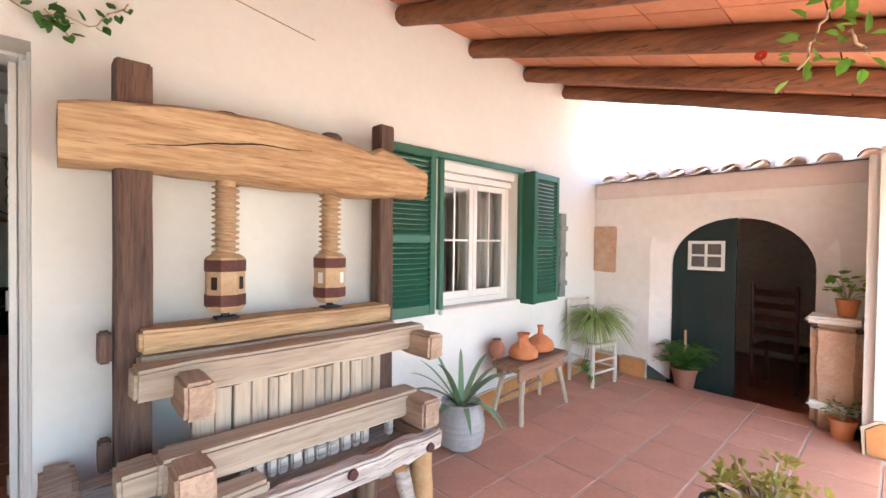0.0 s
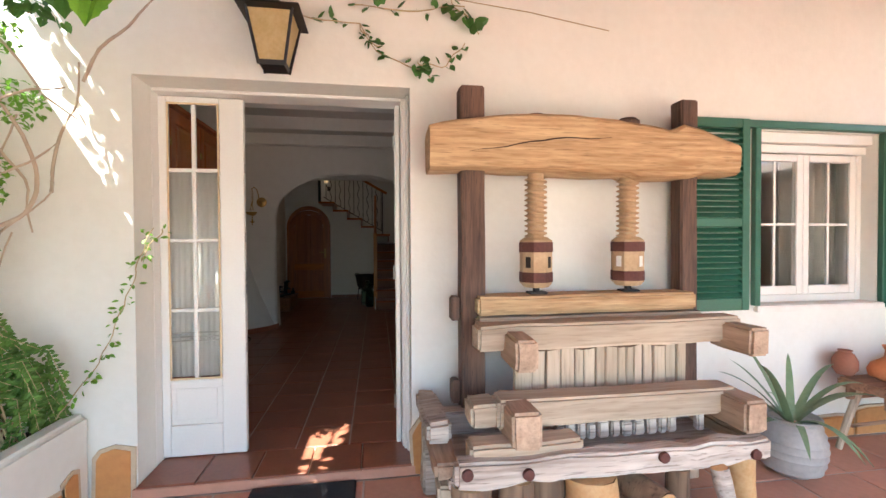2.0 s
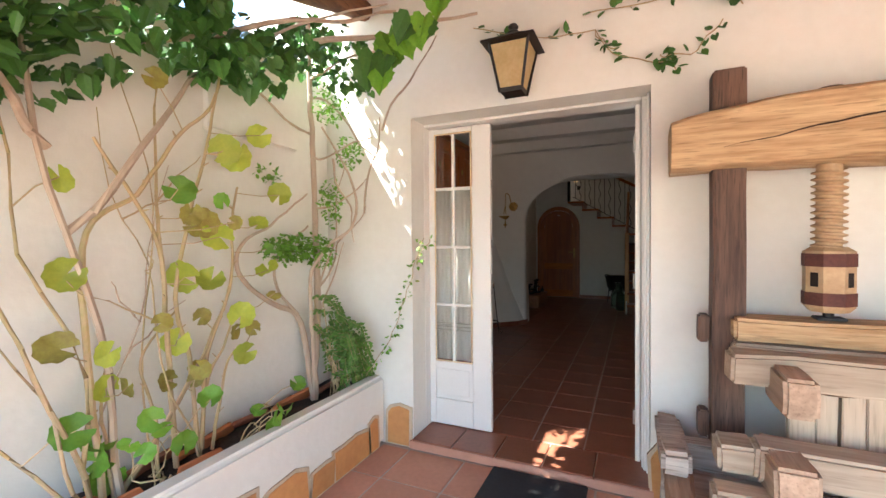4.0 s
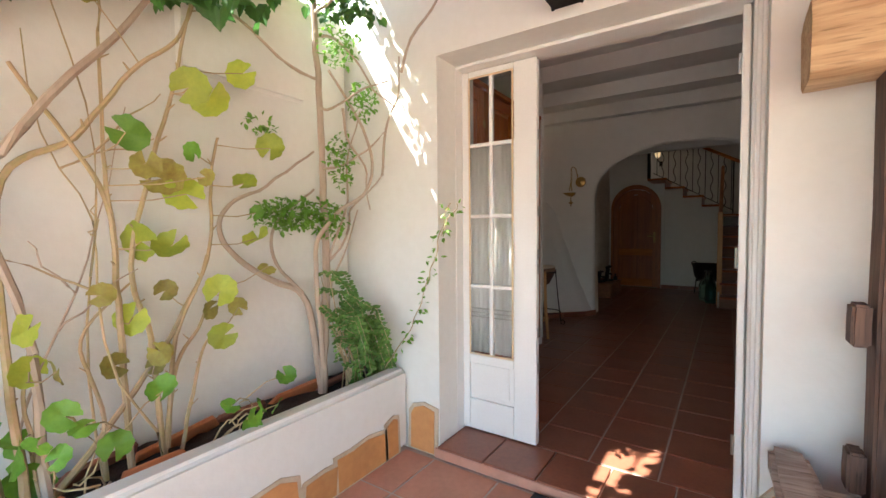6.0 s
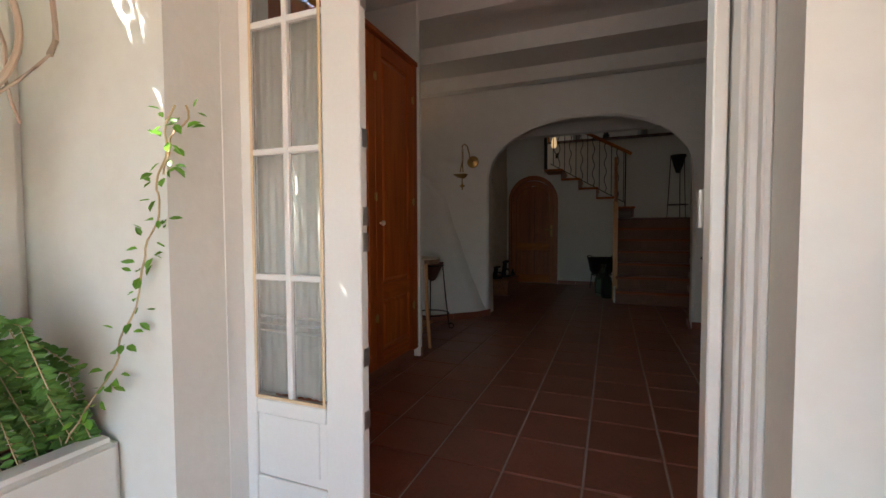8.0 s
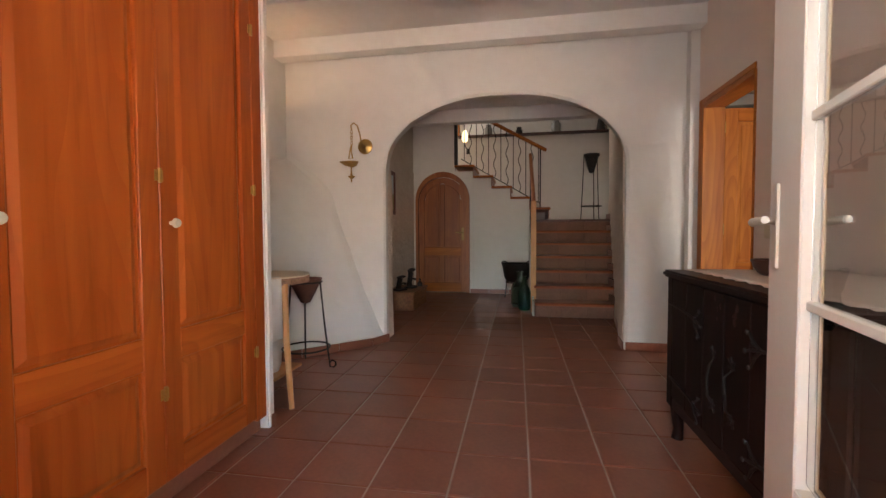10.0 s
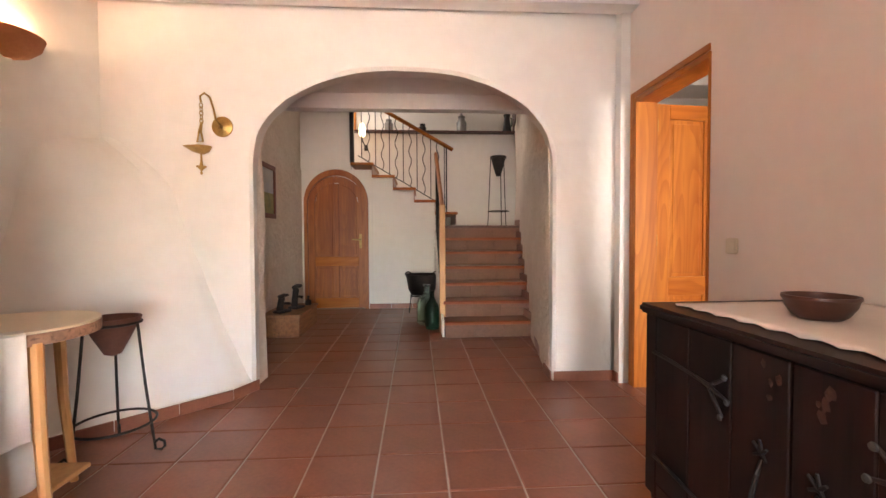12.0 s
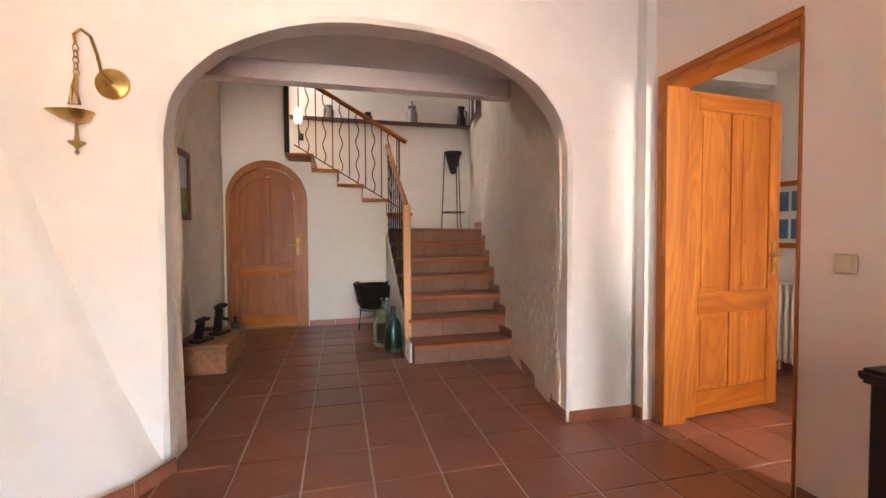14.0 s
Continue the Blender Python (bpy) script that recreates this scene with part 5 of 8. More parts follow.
def jug(at, r, h, neck, label, spout=False, turn=0.0, lying=0.0):
    ob = group_of("clay_jug", at, label, "jug", "clay jugs on the bench", turn)
    bm = bmesh.new()
    lathe(bm, [(r * 0.60, 0.0), (r * 0.95, h * 0.10), (r, h * 0.26), (r * 0.86, h * 0.44), (r * 0.52, h * 0.58), (neck, h * 0.68), (neck * 0.92, h * 0.86), (neck * 1.25, h), (neck * 0.95, h * 0.985), (neck * 0.6, h * 0.80)], 28)
    part("body", bm, CLAY, ob, "", True)
    if spout:
        for s in (-1, 1):
            bm = bmesh.new()
            tube(bm, [(s * neck * 0.95, 0, h * 0.90), (s * neck * 2.1, 0, h * 0.86), (s * r * 0.75, 0, h * 0.66), (s * r * 0.70, 0, h * 0.50)], 0.011, 8)
            part("handle", bm, CLAY, ob, "", True)
    else:
        bm = bmesh.new()
        tube(bm, [(-r * 0.7, 0, h * 0.42), (-r * 1.2, 0, h * 0.60), (-r * 1.35, 0, h * 0.66)], [0.022, 0.014, 0.012], 8)
        part("spout", bm, CLAY, ob, "", True)
    return ob


jug((3.38, 2.31, P + 0.477), 0.125, 0.215, 0.045, "orange clay jug with two handles on the bench", True, 20)
jug((3.70, 2.36, P + 0.477), 0.125, 0.235, 0.024, "orange clay jug with a narrow neck on the bench", False, 30)
bm = bmesh.new()
lathe(bm, [(0.055, 0.0), (0.085, 0.05), (0.085, 0.12), (0.06, 0.17), (0.04, 0.185), (0.05, 0.20), (0.035, 0.19)], 20)
tagged(part("clay_pot", bm, CLAY_DARK, None, "", True), "small brown clay pot behind the jugs", "pot").matrix_basis = pose(3.22, 2.47, P + 0.477) @ Matrix.Scale(0.8, 4)

# ---- white chair with a spider plant ----
chair = group_of("old_chair", (4.66, 2.36, P), "chalky white wooden chair carrying a potted plant", "chair", turn=-8)
for x, y, h in ((-0.19, -0.15, 0.44), (0.19, -0.15, 0.44), (-0.17, 0.15, 0.86), (0.17, 0.15, 0.86)):
    bm = bmesh.new()
    tube(bm, [(x, y, 0), (x, y, h * 0.5), (x, y + (0.03 if h > 0.5 else 0), h)], [0.019, 0.022, 0.018], 8)
    part("leg", bm, CHAIR_WHITE, chair, "", True)
for z in (0.14, 0.26):
    for p0, p1 in (((-0.19, -0.15, z), (0.19, -0.15, z)), ((-0.19, -0.15, z + 0.02), (-0.17, 0.15, z + 0.02)), ((0.19, -0.15, z + 0.02), (0.17, 0.15, z + 0.02))):
        bm = bmesh.new()
        tube(bm, [p0, p1], 0.012, 8)
        part("stretcher", bm, CHAIR_WHITE, chair, "", True)
bar("seat", (-0.20, 0.20, -0.165, 0.165, 0.395, 0.425), CHAIR_WHITE, chair, 0.008)
for z in (0.56, 0.68, 0.79):
    bar("back_slat", (-0.165, 0.165, 0.155, 0.170, z, z + 0.06), CHAIR_WHITE, chair, 0.005)


def blades(bm, centre, count, length, rng, rise=0.6, droop=0.9, width=0.012, seg=6, low=0.0):
    """Arching grass-like blades from one point."""
    for k in range(count):
        a = rng.uniform(0, 2 * math.pi)
        ln = length * rng.uniform(0.6, 1.1)
        r = rise * rng.uniform(0.5, 1.2)
        way = Vector((math.cos(a), math.sin(a), 0))
        side = Vector((-math.sin(a), math.cos(a), 0))
        prev = None
        for i in range(seg + 1):
            u = i / seg
            p = Vector(centre) + way * (ln * u) + Vector((0, 0, ln * (r * u - droop * u * u) + low))
            w = width * (0.75 + 0.5 * u) * (1 - u) ** 0.6 + 0.0008
            pair = [bm.verts.new(p - side * w), bm.verts.new(p + Vector((0, 0, -w * 0.5))), bm.verts.new(p + side * w)]
            if prev:
                bm.faces.new((prev[0], prev[1], pair[1], pair[0]))
                bm.faces.new((prev[1], prev[2], pair[2], pair[1]))
            prev = pair


def pot(parent, r, h, mat, name="pot", rim=0.012):
    bm = bmesh.new()
    lathe(bm, [(r * 0.70, 0), (r * 0.93, h * 0.80), (r * 1.0, h * 0.80), (r * 1.02, h), (r * 0.90, h), (r * 0.86, h * 0.88), (0.01, h * 0.86)], 24)
    return part(name, bm, mat, parent, "", True)


sp = group_of("spider_plant", (4.66, 2.33, P + 0.427), "bushy pale green spider plant in a pot on the chair", "plant")
pot(sp, 0.12, 0.19, CHAIR_WHITE)
bm = bmesh.new()
rng = random.Random(3)
blades(bm, (0, 0, 0.19), 260, 0.42, rng, 1.25, 1.25, 0.008)
part("leaves", bm, SPIDER, sp)
bm = bmesh.new()
for k in range(4):
    a = 2.5 + k * 0.5
    end = Vector((math.cos(a) * 0.27, -abs(math.sin(a)) * 0.12, -0.16 - 0.05 * k))
    tube(bm, [(0, 0, 0.2), tuple(end * 0.5 + Vector((0, 0, 0.2))), tuple(end)], 0.003, 5)
    blades(bm, end, 22, 0.12, rng, 0.8, 1.0, 0.006, 4)
part("runner_foliage", bm, LEAF_FERN, sp)

# ---- stoneware pot with an agave ----
ag = group_of("agave_pot", (2.58, 2.26, P), "blue-green agave in a ribbed grey stoneware pot", "plant")
bm = bmesh.new()
prof = [(0.09, 0.0), (0.125, 0.03)]
for i in range(13):
    u = i / 12
    r = 0.125 + 0.045 * math.sin(math.pi * (0.15 + 0.72 * u))
    prof.append((r + 0.0035 * math.cos(i * math.pi), 0.04 + 0.25 * u))
prof += [(0.135, 0.31), (0.145, 0.335), (0.135, 0.335), (0.12, 0.31), (0.01, 0.30)]
lathe(bm, prof, 32)
part("pot", bm, GREY_CLAY, ag, "", True)
rng = random.Random(9)
for k in range(15):
    a = k * 2.4
    ln = (0.55, 0.46, 0.40, 0.34)[k % 4] * (1.12 if k == 2 else 1)
    lift = rng.uniform(0.45, 1.5)
    bm = bmesh.new()
    prev = None
    way, side = Vector((math.cos(a), math.sin(a) * 0.8, 0)), Vector((-math.sin(a), math.cos(a), 0))
    way = way / math.hypot(1, lift * 0.6)
    for i in range(9):
        u = i / 8
        p = way * (ln * u + 0.03) + Vector((0, 0, 0.30 + ln * (lift * u - 0.55 * u * u * (2.0 - lift))))
        w = 0.026 * (1 - u) ** 0.65 * (0.8 + 0.5 * u) + 0.001
        ring = [bm.verts.new(p + side * w), bm.verts.new(p + Vector((0, 0, -w * 0.55)) - way * 0.004), bm.verts.new(p - side * w), bm.verts.new(p + Vector((0, 0, -w * 0.12)))]
        if prev:
            for j in range(4):
                bm.faces.new((prev[j], prev[(j + 1) % 4], ring[(j + 1) % 4], ring[j]))
        prev = ring
    bmesh.ops.recalc_face_normals(bm, faces=bm.faces)
    part("leaf", bm, AGAVE, ag, "", True)

# ---- the arched store doorway ----
sd = group_of("store_door", (0, 0, 0), "dark green half of a store door with a small white window", "door", kind="structure")
X = END + 0.20
bm = bmesh.new()
outl = [(p, q) for p, q in arch_outline(0.60, 1.86, P - 0.1, 1.18, 1.70, 24, 2.0) if p >= 1.24]
outl = [(1.24, P - 0.1), (1.24, 1.69)] + sorted([p for p in outl if p[1] > 0], key=lambda p: p[0]) + [(1.86, P - 0.1)]
prism(bm, outl, X, X + 0.04, axis=0)
finish(bm)
part("door_leaf", bm, DARK_GREEN, sd)
for k in range(4):
    y = 1.36 + 0.125 * k
    bar("board_joint", (X - 0.004, X - 0.0005, y - 0.004, y + 0.004, P - 0.1, 1.40), DARK_GREEN, sd, 0.001)
wf = bar("window_frame", (X - 0.03, X - 0.001, 1.335, 1.665, 1.13, 1.165), WHITE_PAINT, sd, 0.004)
for d in ((1.335, 1.665, 1.40, 1.432), (1.335, 1.365, 1.1655, 1.3995), (1.635, 1.665, 1.1655, 1.3995), (1.488, 1.512, 1.1655, 1.3995), (1.3655, 1.4875, 1.272, 1.294), (1.5125, 1.6345, 1.272, 1.294)):
    bar("window_frame", (X - 0.03, X - 0.001, *d), WHITE_PAINT, sd, 0.004)
for y0, y1 in ((1.365, 1.488), (1.512, 1.635)):
    for z0, z1 in ((1.165, 1.272), (1.294, 1.40)):
        bar("window_pane", (X - 0.008, X - 0.004, y0, y1, z0, z1), material("dim_reflecting_pane", (0.10, 0.09, 0.08), 0.1, tint=(0.16, 0.15, 0.14), scale=5, bump=0.0), sd, 0)
lc = group_of("ladder_back_chair", (6.35, 1.02, P - 0.11), "dark ladder-back chair standing in the store", "chair", turn=80)
for x, y, h in ((-0.2, -0.2, 0.45), (0.2, -0.2, 0.45), (-0.2, 0.2, 1.15), (0.2, 0.2, 1.15)):
    bm = bmesh.new()
    tube(bm, [(x, y, 0), (x, y, h)], 0.02, 8)
    part("leg", bm, CANE, lc, "", True)
bar("seat", (-0.22, 0.22, -0.22, 0.22, 0.43, 0.46), CANE, lc, 0.006)
for z in (0.60, 0.74, 0.88, 1.02):
    bar("back_slat", (-0.19, 0.19, 0.19, 0.205, z, z + 0.07), CANE, lc, 0.006)

fern = group_of("fern_pot", (5.20, 1.63, P), "dark feathery fern in a clay pot by the arch", "plant")
pot(fern, 0.12, 0.20, CLAY_DARK)
bm = bmesh.new()
rng = random.Random(21)
for k in range(120):
    a = rng.uniform(0, 2 * math.pi)
    way = Vector((math.cos(a), math.sin(a), 0))
    reach, lift = rng.uniform(0.14, 0.32), rng.uniform(0.10, 0.40)
    for i in range(18):
        u = (i + 1) / 18
        p = Vector((0, 0, 0.19)) + way * (reach * u) + Vector((0, 0, lift * (1.9 * u - 1.35 * u * u)))
        for sd_ in (-1, 1):
            leaf_mesh(bm, p, way * 0.5 + Vector((-way.y, way.x, 0)) * sd_ + Vector((0, 0, rng.uniform(-0.3, 0.2))), (0, 0, 1), 0.050 * (1.1 - 0.7 * u) * rng.uniform(0.8, 1.2), "oval")
part("fronds", bm, LEAF_FERN, fern)
bm = bmesh.new()
tube(bm, [(0.02, 0, 0.18), (0.02, 0, 0.58)], 0.012, 6)
part("cane", bm, SCREW_WOOD, fern, "pale support cane")

# stone pedestal with a white shelf and pots beside the pillar
ped = group_of("stone_pedestal", (5.03, 0.47, P), "round pedestal of bare reddish stone with a white ledge", "pedestal")
bm = bmesh.new()
box(bm, -0.10, 0.146, -0.15, 0.16, 0.0, 0.84)
finish(bm, 0.05, 3, 0.014, 6, 4, 6)
part("stone_block", bm, RUBBLE, ped, "", True)
bm = bmesh.new()
box(bm, -0.14, 0.147, -0.155, 0.19, 0.845, 0.90)
finish(bm, 0.02, 3, 0.005, 4, 7)
part("ledge", bm, PLASTER, ped, "", True)
bm = bmesh.new()
box(bm, -0.13, 0.147, -0.155, 0.18, 0.16, 0.22)
finish(bm, 0.025, 3, 0.01, 4, 9)
part("mortar_band", bm, PLASTER, ped, "", True)
bm = bmesh.new()
box(bm, -0.03, 0.03, -0.13, 0.13, -0.26, 0.26)
finish(bm, 0.01, 2, 0.01, 5, 6, 9)
rb = tagged(part("bare_stone_patch", bm, RUBBLE, None, "", True), "bare reddish stone block showing in the plaster", "stone", kind="structure")
rb.matrix_basis = pose(END - 0.006, 2.48, 1.33)


def small_plant(name, at, r, h, n, size, mat, label, seed, spread=0.16, shape="round", pot_mat=CLAY):
    g = group_of(name, at, label, "plant")
    pot(g, r, h, pot_mat)
    rng = random.Random(seed)
    stems, leaves = bmesh.new(), bmesh.new()
    for k in range(n):
        a = rng.uniform(0, 2 * math.pi)
        e = Vector((math.cos(a), math.sin(a), 0)) * rng.uniform(0.2, 1) * spread + Vector((0, 0, h + rng.uniform(0.03, spread * 1.1)))
        tube(stems, [(0, 0, h * 0.85), tuple(e * 0.5 + Vector((0, 0, h * 0.55))), tuple(e)], [0.005, 0.004, 0.002], 5)
        for q in range(4):
            d = rand_way(rng)
            leaf_mesh(leaves, e + d * size * 0.5, (d.x, d.y, d.z * 0.3), (0, 0, 1), size * rng.uniform(0.7, 1.2), shape)
    part("branching", stems, STEM, g, "", True)
    part("leaves", leaves, mat, g)
    return g


small_plant("potted_geranium", (5.02, 0.42, P + 0.902), 0.075, 0.14, 10, 0.055, LEAF_BRIGHT, "small geranium in a red clay pot on the ledge", 3, 0.17)
small_plant("potted_succulent", (4.84, 0.42, P), 0.085, 0.15, 12, 0.045, LEAF_FERN, "small succulent in a clay pot on the patio", 4, 0.11, "oval")
tw = group_of("jade_plant", (2.50, 0.50, P), "jade plant with yellow-green leaves in a black iron pot", "plant")
bm = bmesh.new()
lathe(bm, [(0.13, 0.0), (0.19, 0.10), (0.205, 0.26), (0.185, 0.36), (0.20, 0.385), (0.18, 0.385), (0.165, 0.35), (0.01, 0.34)], 28)
part("iron_pot", bm, IRON, tw, "", True)
bm = bmesh.new()
tube(bm, [(-0.03 + 0.075 * math.cos(a), 0.20 + 0.012 * math.sin(a), 0.31 + 0.075 * math.sin(a)) for a in [k * math.pi / 8 for k in range(17)]], 0.010, 8)
part("ring_handle", bm, IRON, tw, "", True)
stems, leaves, rng = bmesh.new(), bmesh.new(), random.Random(6)
for k in range(34):
    a = rng.uniform(0, 2 * math.pi)
    e = Vector((math.cos(a), math.sin(a), 0)) * rng.uniform(0.05, 0.24) + Vector((0, 0, rng.uniform(0.40, 0.54)))
    tube(stems, [(0.05 * math.cos(a), 0.05 * math.sin(a), 0.33), tuple(e * 0.6 + Vector((0, 0, 0.17))), tuple(e)], [0.011, 0.008, 0.004], 6)
    for q in range(9):
        d = rand_way(rng)
        leaf_mesh(leaves, e + d * 0.035, d, (0, 0, 1), rng.uniform(0.035, 0.06), "oval", 0.3)
part("branching", stems, BARK, tw, "", True)
part("leaves", leaves, LEAF_OLIVE, tw)

# roof tiles along the coping of the patio end wall
def channel_tile(r0, r1, length):
    bm = bmesh.new()
    rings = []
    for x, r in ((0, r0), (length, r1)):
        outer = [(x, r * math.cos(math.pi * i / 8), r * 0.75 * math.sin(math.pi * i / 8)) for i in range(9)]
        inner = [(x, (r - 0.014) * math.cos(math.pi * i / 8), (r - 0.014) * 0.75 * math.sin(math.pi * i / 8)) for i in range(8, -1, -1)]
        rings.append([bm.verts.new(p) for p in outer + inner])
    n = len(rings[0])
    for i in range(n):
        bm.faces.new((rings[0][i], rings[0][(i + 1) % n], rings[1][(i + 1) % n], rings[1][i]))
    bm.faces.new(rings[0][::-1]), bm.faces.new(rings[1])
    bmesh.ops.recalc_face_normals(bm, faces=bm.faces)
    return bm


cop = group_of("tiled_coping", (0, 0, 0), "clay tiles on the patio wall, lightened for glare", "roof tiles", kind="structure")
bm = bmesh.new()
v = [bm.verts.new(p) for p in ((END - 0.06, -3, 2.082), (END + 3.0, -3, 2.9), (END + 3.0, W - 0.01, 2.9), (END - 0.06, W - 0.01, 2.082), (END + 3.0, -3, 2.5), (END + 3.0, W - 0.01, 2.5))]
for f in ((0, 1, 2, 3), (0, 3, 5, 4), (0, 4, 1), (3, 2, 5), (1, 4, 5, 2)):
    bm.faces.new([v[i] for i in f])
part("roof_bed", bm, ROOF_TILE, cop)
first = None
for row in range(4):
    for k in range(24):
        y = -2.9 + 0.23 * k + 0.01 * math.sin(k * 3.1)
        m = pose(END - 0.10 + row * 0.36, y, 2.088 + row * 0.36 * 0.272 + 0.006 * math.sin(k * 2.3), 0, -15.3, 0.8 * math.sin(k * 1.7))
        if first is None:
            first = part("roof_tile", channel_tile(0.085, 0.070, 0.42), ROOF_TILE, cop, "", True)
            first.matrix_basis = m
        else:
            o = new("roof_tile", first.data)
            o.parent = cop
            o.matrix_basis = m

# ---- climbing plants ----
def wander(p0, p1, n, amount, rng, sag=0.0):
    a, b = Vector(p0), Vector(p1)
    out = []
    off = Vector((rng.uniform(0, 50), rng.uniform(0, 50), rng.uniform(0, 50)))
    for i in range(n + 1):
        u = i / n
        p = a.lerp(b, u) + noise.noise_vector(off + Vector((u * 2.6, 0, 0))) * amount * math.sin(math.pi * u) ** 0.5
        p.z -= sag * math.sin(math.pi * u)
        p.x = max(p.x, -1.765)
        p.y = min(p.y, W - 0.015)
        out.append(p)
    return out


def taper(n, r0, r1):
    return [r0 + (r1 - r0) * i / n for i in range(n + 1)]


def twig_leaves(bm, pts, rng, step, size, shape, spread=0.03, down=0.3):
    for a, b in zip(pts, pts[1:]):
        k = max(1, int((b - a).length / step))
        for q in range(k):
            p = a.lerp(b, (q + rng.random()) / k)
            d = rand_way(rng, down)
            leaf_mesh(bm, p + d * spread, d, (rng.gauss(0, 0.5), -0.6, 1), size * rng.uniform(0.65, 1.2), shape, rng.uniform(0.05, 0.3))


# the small tree trained against the wall in the corner
rng = random.Random(31)
tree = group_of("climbing_tree", (-1.60, 2.22, 0.32), "slender climbing tree with bare twisted stems in the planter", "tree")
base = Vector((-1.60, 2.22, 0.32))


def limb(pts, r0, r1, name="limb", mat=BARK, parent=tree, origin=base, seg=8):
    bm = bmesh.new()
    tube(bm, [p - origin for p in pts], taper(len(pts) - 1, r0, r1), seg)
    return part(name, bm, mat, parent, "", True)


def flowing(points, per=5, wobble=0.010, seed=3.0):
    """A smooth curve through the points, with small kinks of growth."""
    v = [Vector(p) for p in points]
    out = []
    for i in range(len(v) - 1):
        a, b, c, d = v[max(i - 1, 0)], v[i], v[i + 1], v[min(i + 2, len(v) - 1)]
        for k in range(per):
            u = k / per
            q = 0.5 * ((2 * b) + (c - a) * u + (2 * a - 5 * b + 4 * c - d) * u * u + (3 * b - a - 3 * c + d) * u ** 3)
            out.append(q + noise.noise_vector(q * 9 + Vector((seed, 0, 0))) * wobble)
    out.append(v[-1])
    return out


limb(flowing(((-1.60, 2.20, 0.30), (-1.62, 2.23, 0.50), (-1.61, 2.25, 0.80), (-1.60, 2.25, 1.20), (-1.61, 2.24, 1.70), (-1.61, 2.22, 2.20), (-1.59, 2.18, 2.75))), 0.027, 0.014, "trunk")
limb(flowing(((-1.61, 2.21, 0.34), (-1.66, 2.20, 0.66), (-1.68, 2.15, 0.88), (-1.69, 1.93, 1.0), (-1.69, 1.77, 1.12), (-1.69, 1.70, 1.25), (-1.69, 1.755, 1.36), (-1.68, 1.94, 1.46), (-1.65, 2.22, 1.67)), seed=8.0), 0.022, 0.006)
limb(flowing(((-1.66, 2.13, 0.90), (-1.68, 1.99, 1.06), (-1.68, 1.97, 1.22), (-1.66, 2.05, 1.34), (-1.63, 2.2, 1.46)), seed=5.0), 0.010, 0.006)
limb(flowing(((-1.61, 2.22, 0.45), (-1.60, 2.20, 0.75), (-1.59, 2.17, 1.0), (-1.56, 2.17, 1.20), (-1.52, 2.28, 1.34), (-1.45, 2.40, 1.44), (-1.42, 2.44, 1.62), (-1.46, 2.38, 1.85), (-1.55, 2.25, 2.1)), seed=6.0), 0.015, 0.007)
loops = [
    ((-1.60, 2.25, 1.05), (-1.40, 2.50, 1.55), 0.10), ((-1.40, 2.50, 1.55), (-1.28, 2.52, 2.2), 0.08), ((-1.60, 2.24, 1.55), (-1.36, 2.48, 1.78), 0.10),
    ((-1.60, 2.22, 1.9), (-1.30, 2.45, 2.05), 0.12), ((-1.62, 2.22, 0.62), (-1.50, 2.40, 1.35), 0.07), ((-1.60, 2.24, 0.9), (-1.47, 2.40, 1.9), 0.07),
    ((-1.60, 2.20, 2.3), (-1.25, 2.45, 1.9), 0.12),
    ((-1.60, 2.2, 2.05), (-1.72, 1.3, 2.3), 0.10), ((-1.5, 2.3, 1.9), (-1.45, 2.45, 1.35), 0.06),
    ((-1.59, 2.2, 2.4), (-0.95, 2.50, 2.75), 0.10), ((-1.25, 2.5, 2.1), (-0.85, 2.52, 2.66), 0.06), ((-1.62, 2.25, 2.5), (-1.66, 1.4, 2.52), 0.08),
]
fine = []
for p0, p1, am in loops:
    pts = wander(p0, p1, 12, am, rng)
    limb(pts, 0.009, 0.004, "branch", seg=6)
    fine.append(pts)
# tufts of small leaflets
bm = bmesh.new()
for c, r, n in (((-1.62, 2.02, 1.32), (0.10, 0.20, 0.10), 420), ((-1.58, 2.25, 1.30), (0.09, 0.11, 0.12), 220), ((-1.52, 2.30, 1.62), (0.07, 0.10, 0.18), 150), ((-1.45, 2.40, 1.95), (0.10, 0.08, 0.12), 130), ((-1.50, 2.30, 2.25), (0.14, 0.14, 0.14), 190), ((-1.66, 1.9, 1.75), (0.05, 0.10, 0.06), 40), ((-1.55, 2.3, 2.5), (0.2, 0.15, 0.12), 90)):
    for k in range(n):
        d = rand_way(rng)
        q = rng.random() ** 0.4
        p = Vector(c) + Vector((d.x * r[0], d.y * r[1], d.z * r[2])) * q - base
        leaf_mesh(bm, p, rand_way(rng, 0.3), (0.3, -0.5, 1), rng.uniform(0.024, 0.042), "oval")
part("leaves", bm, LEAF_BRIGHT, tree)

FRONT = Vector((0.85, -0.5, 0.2))
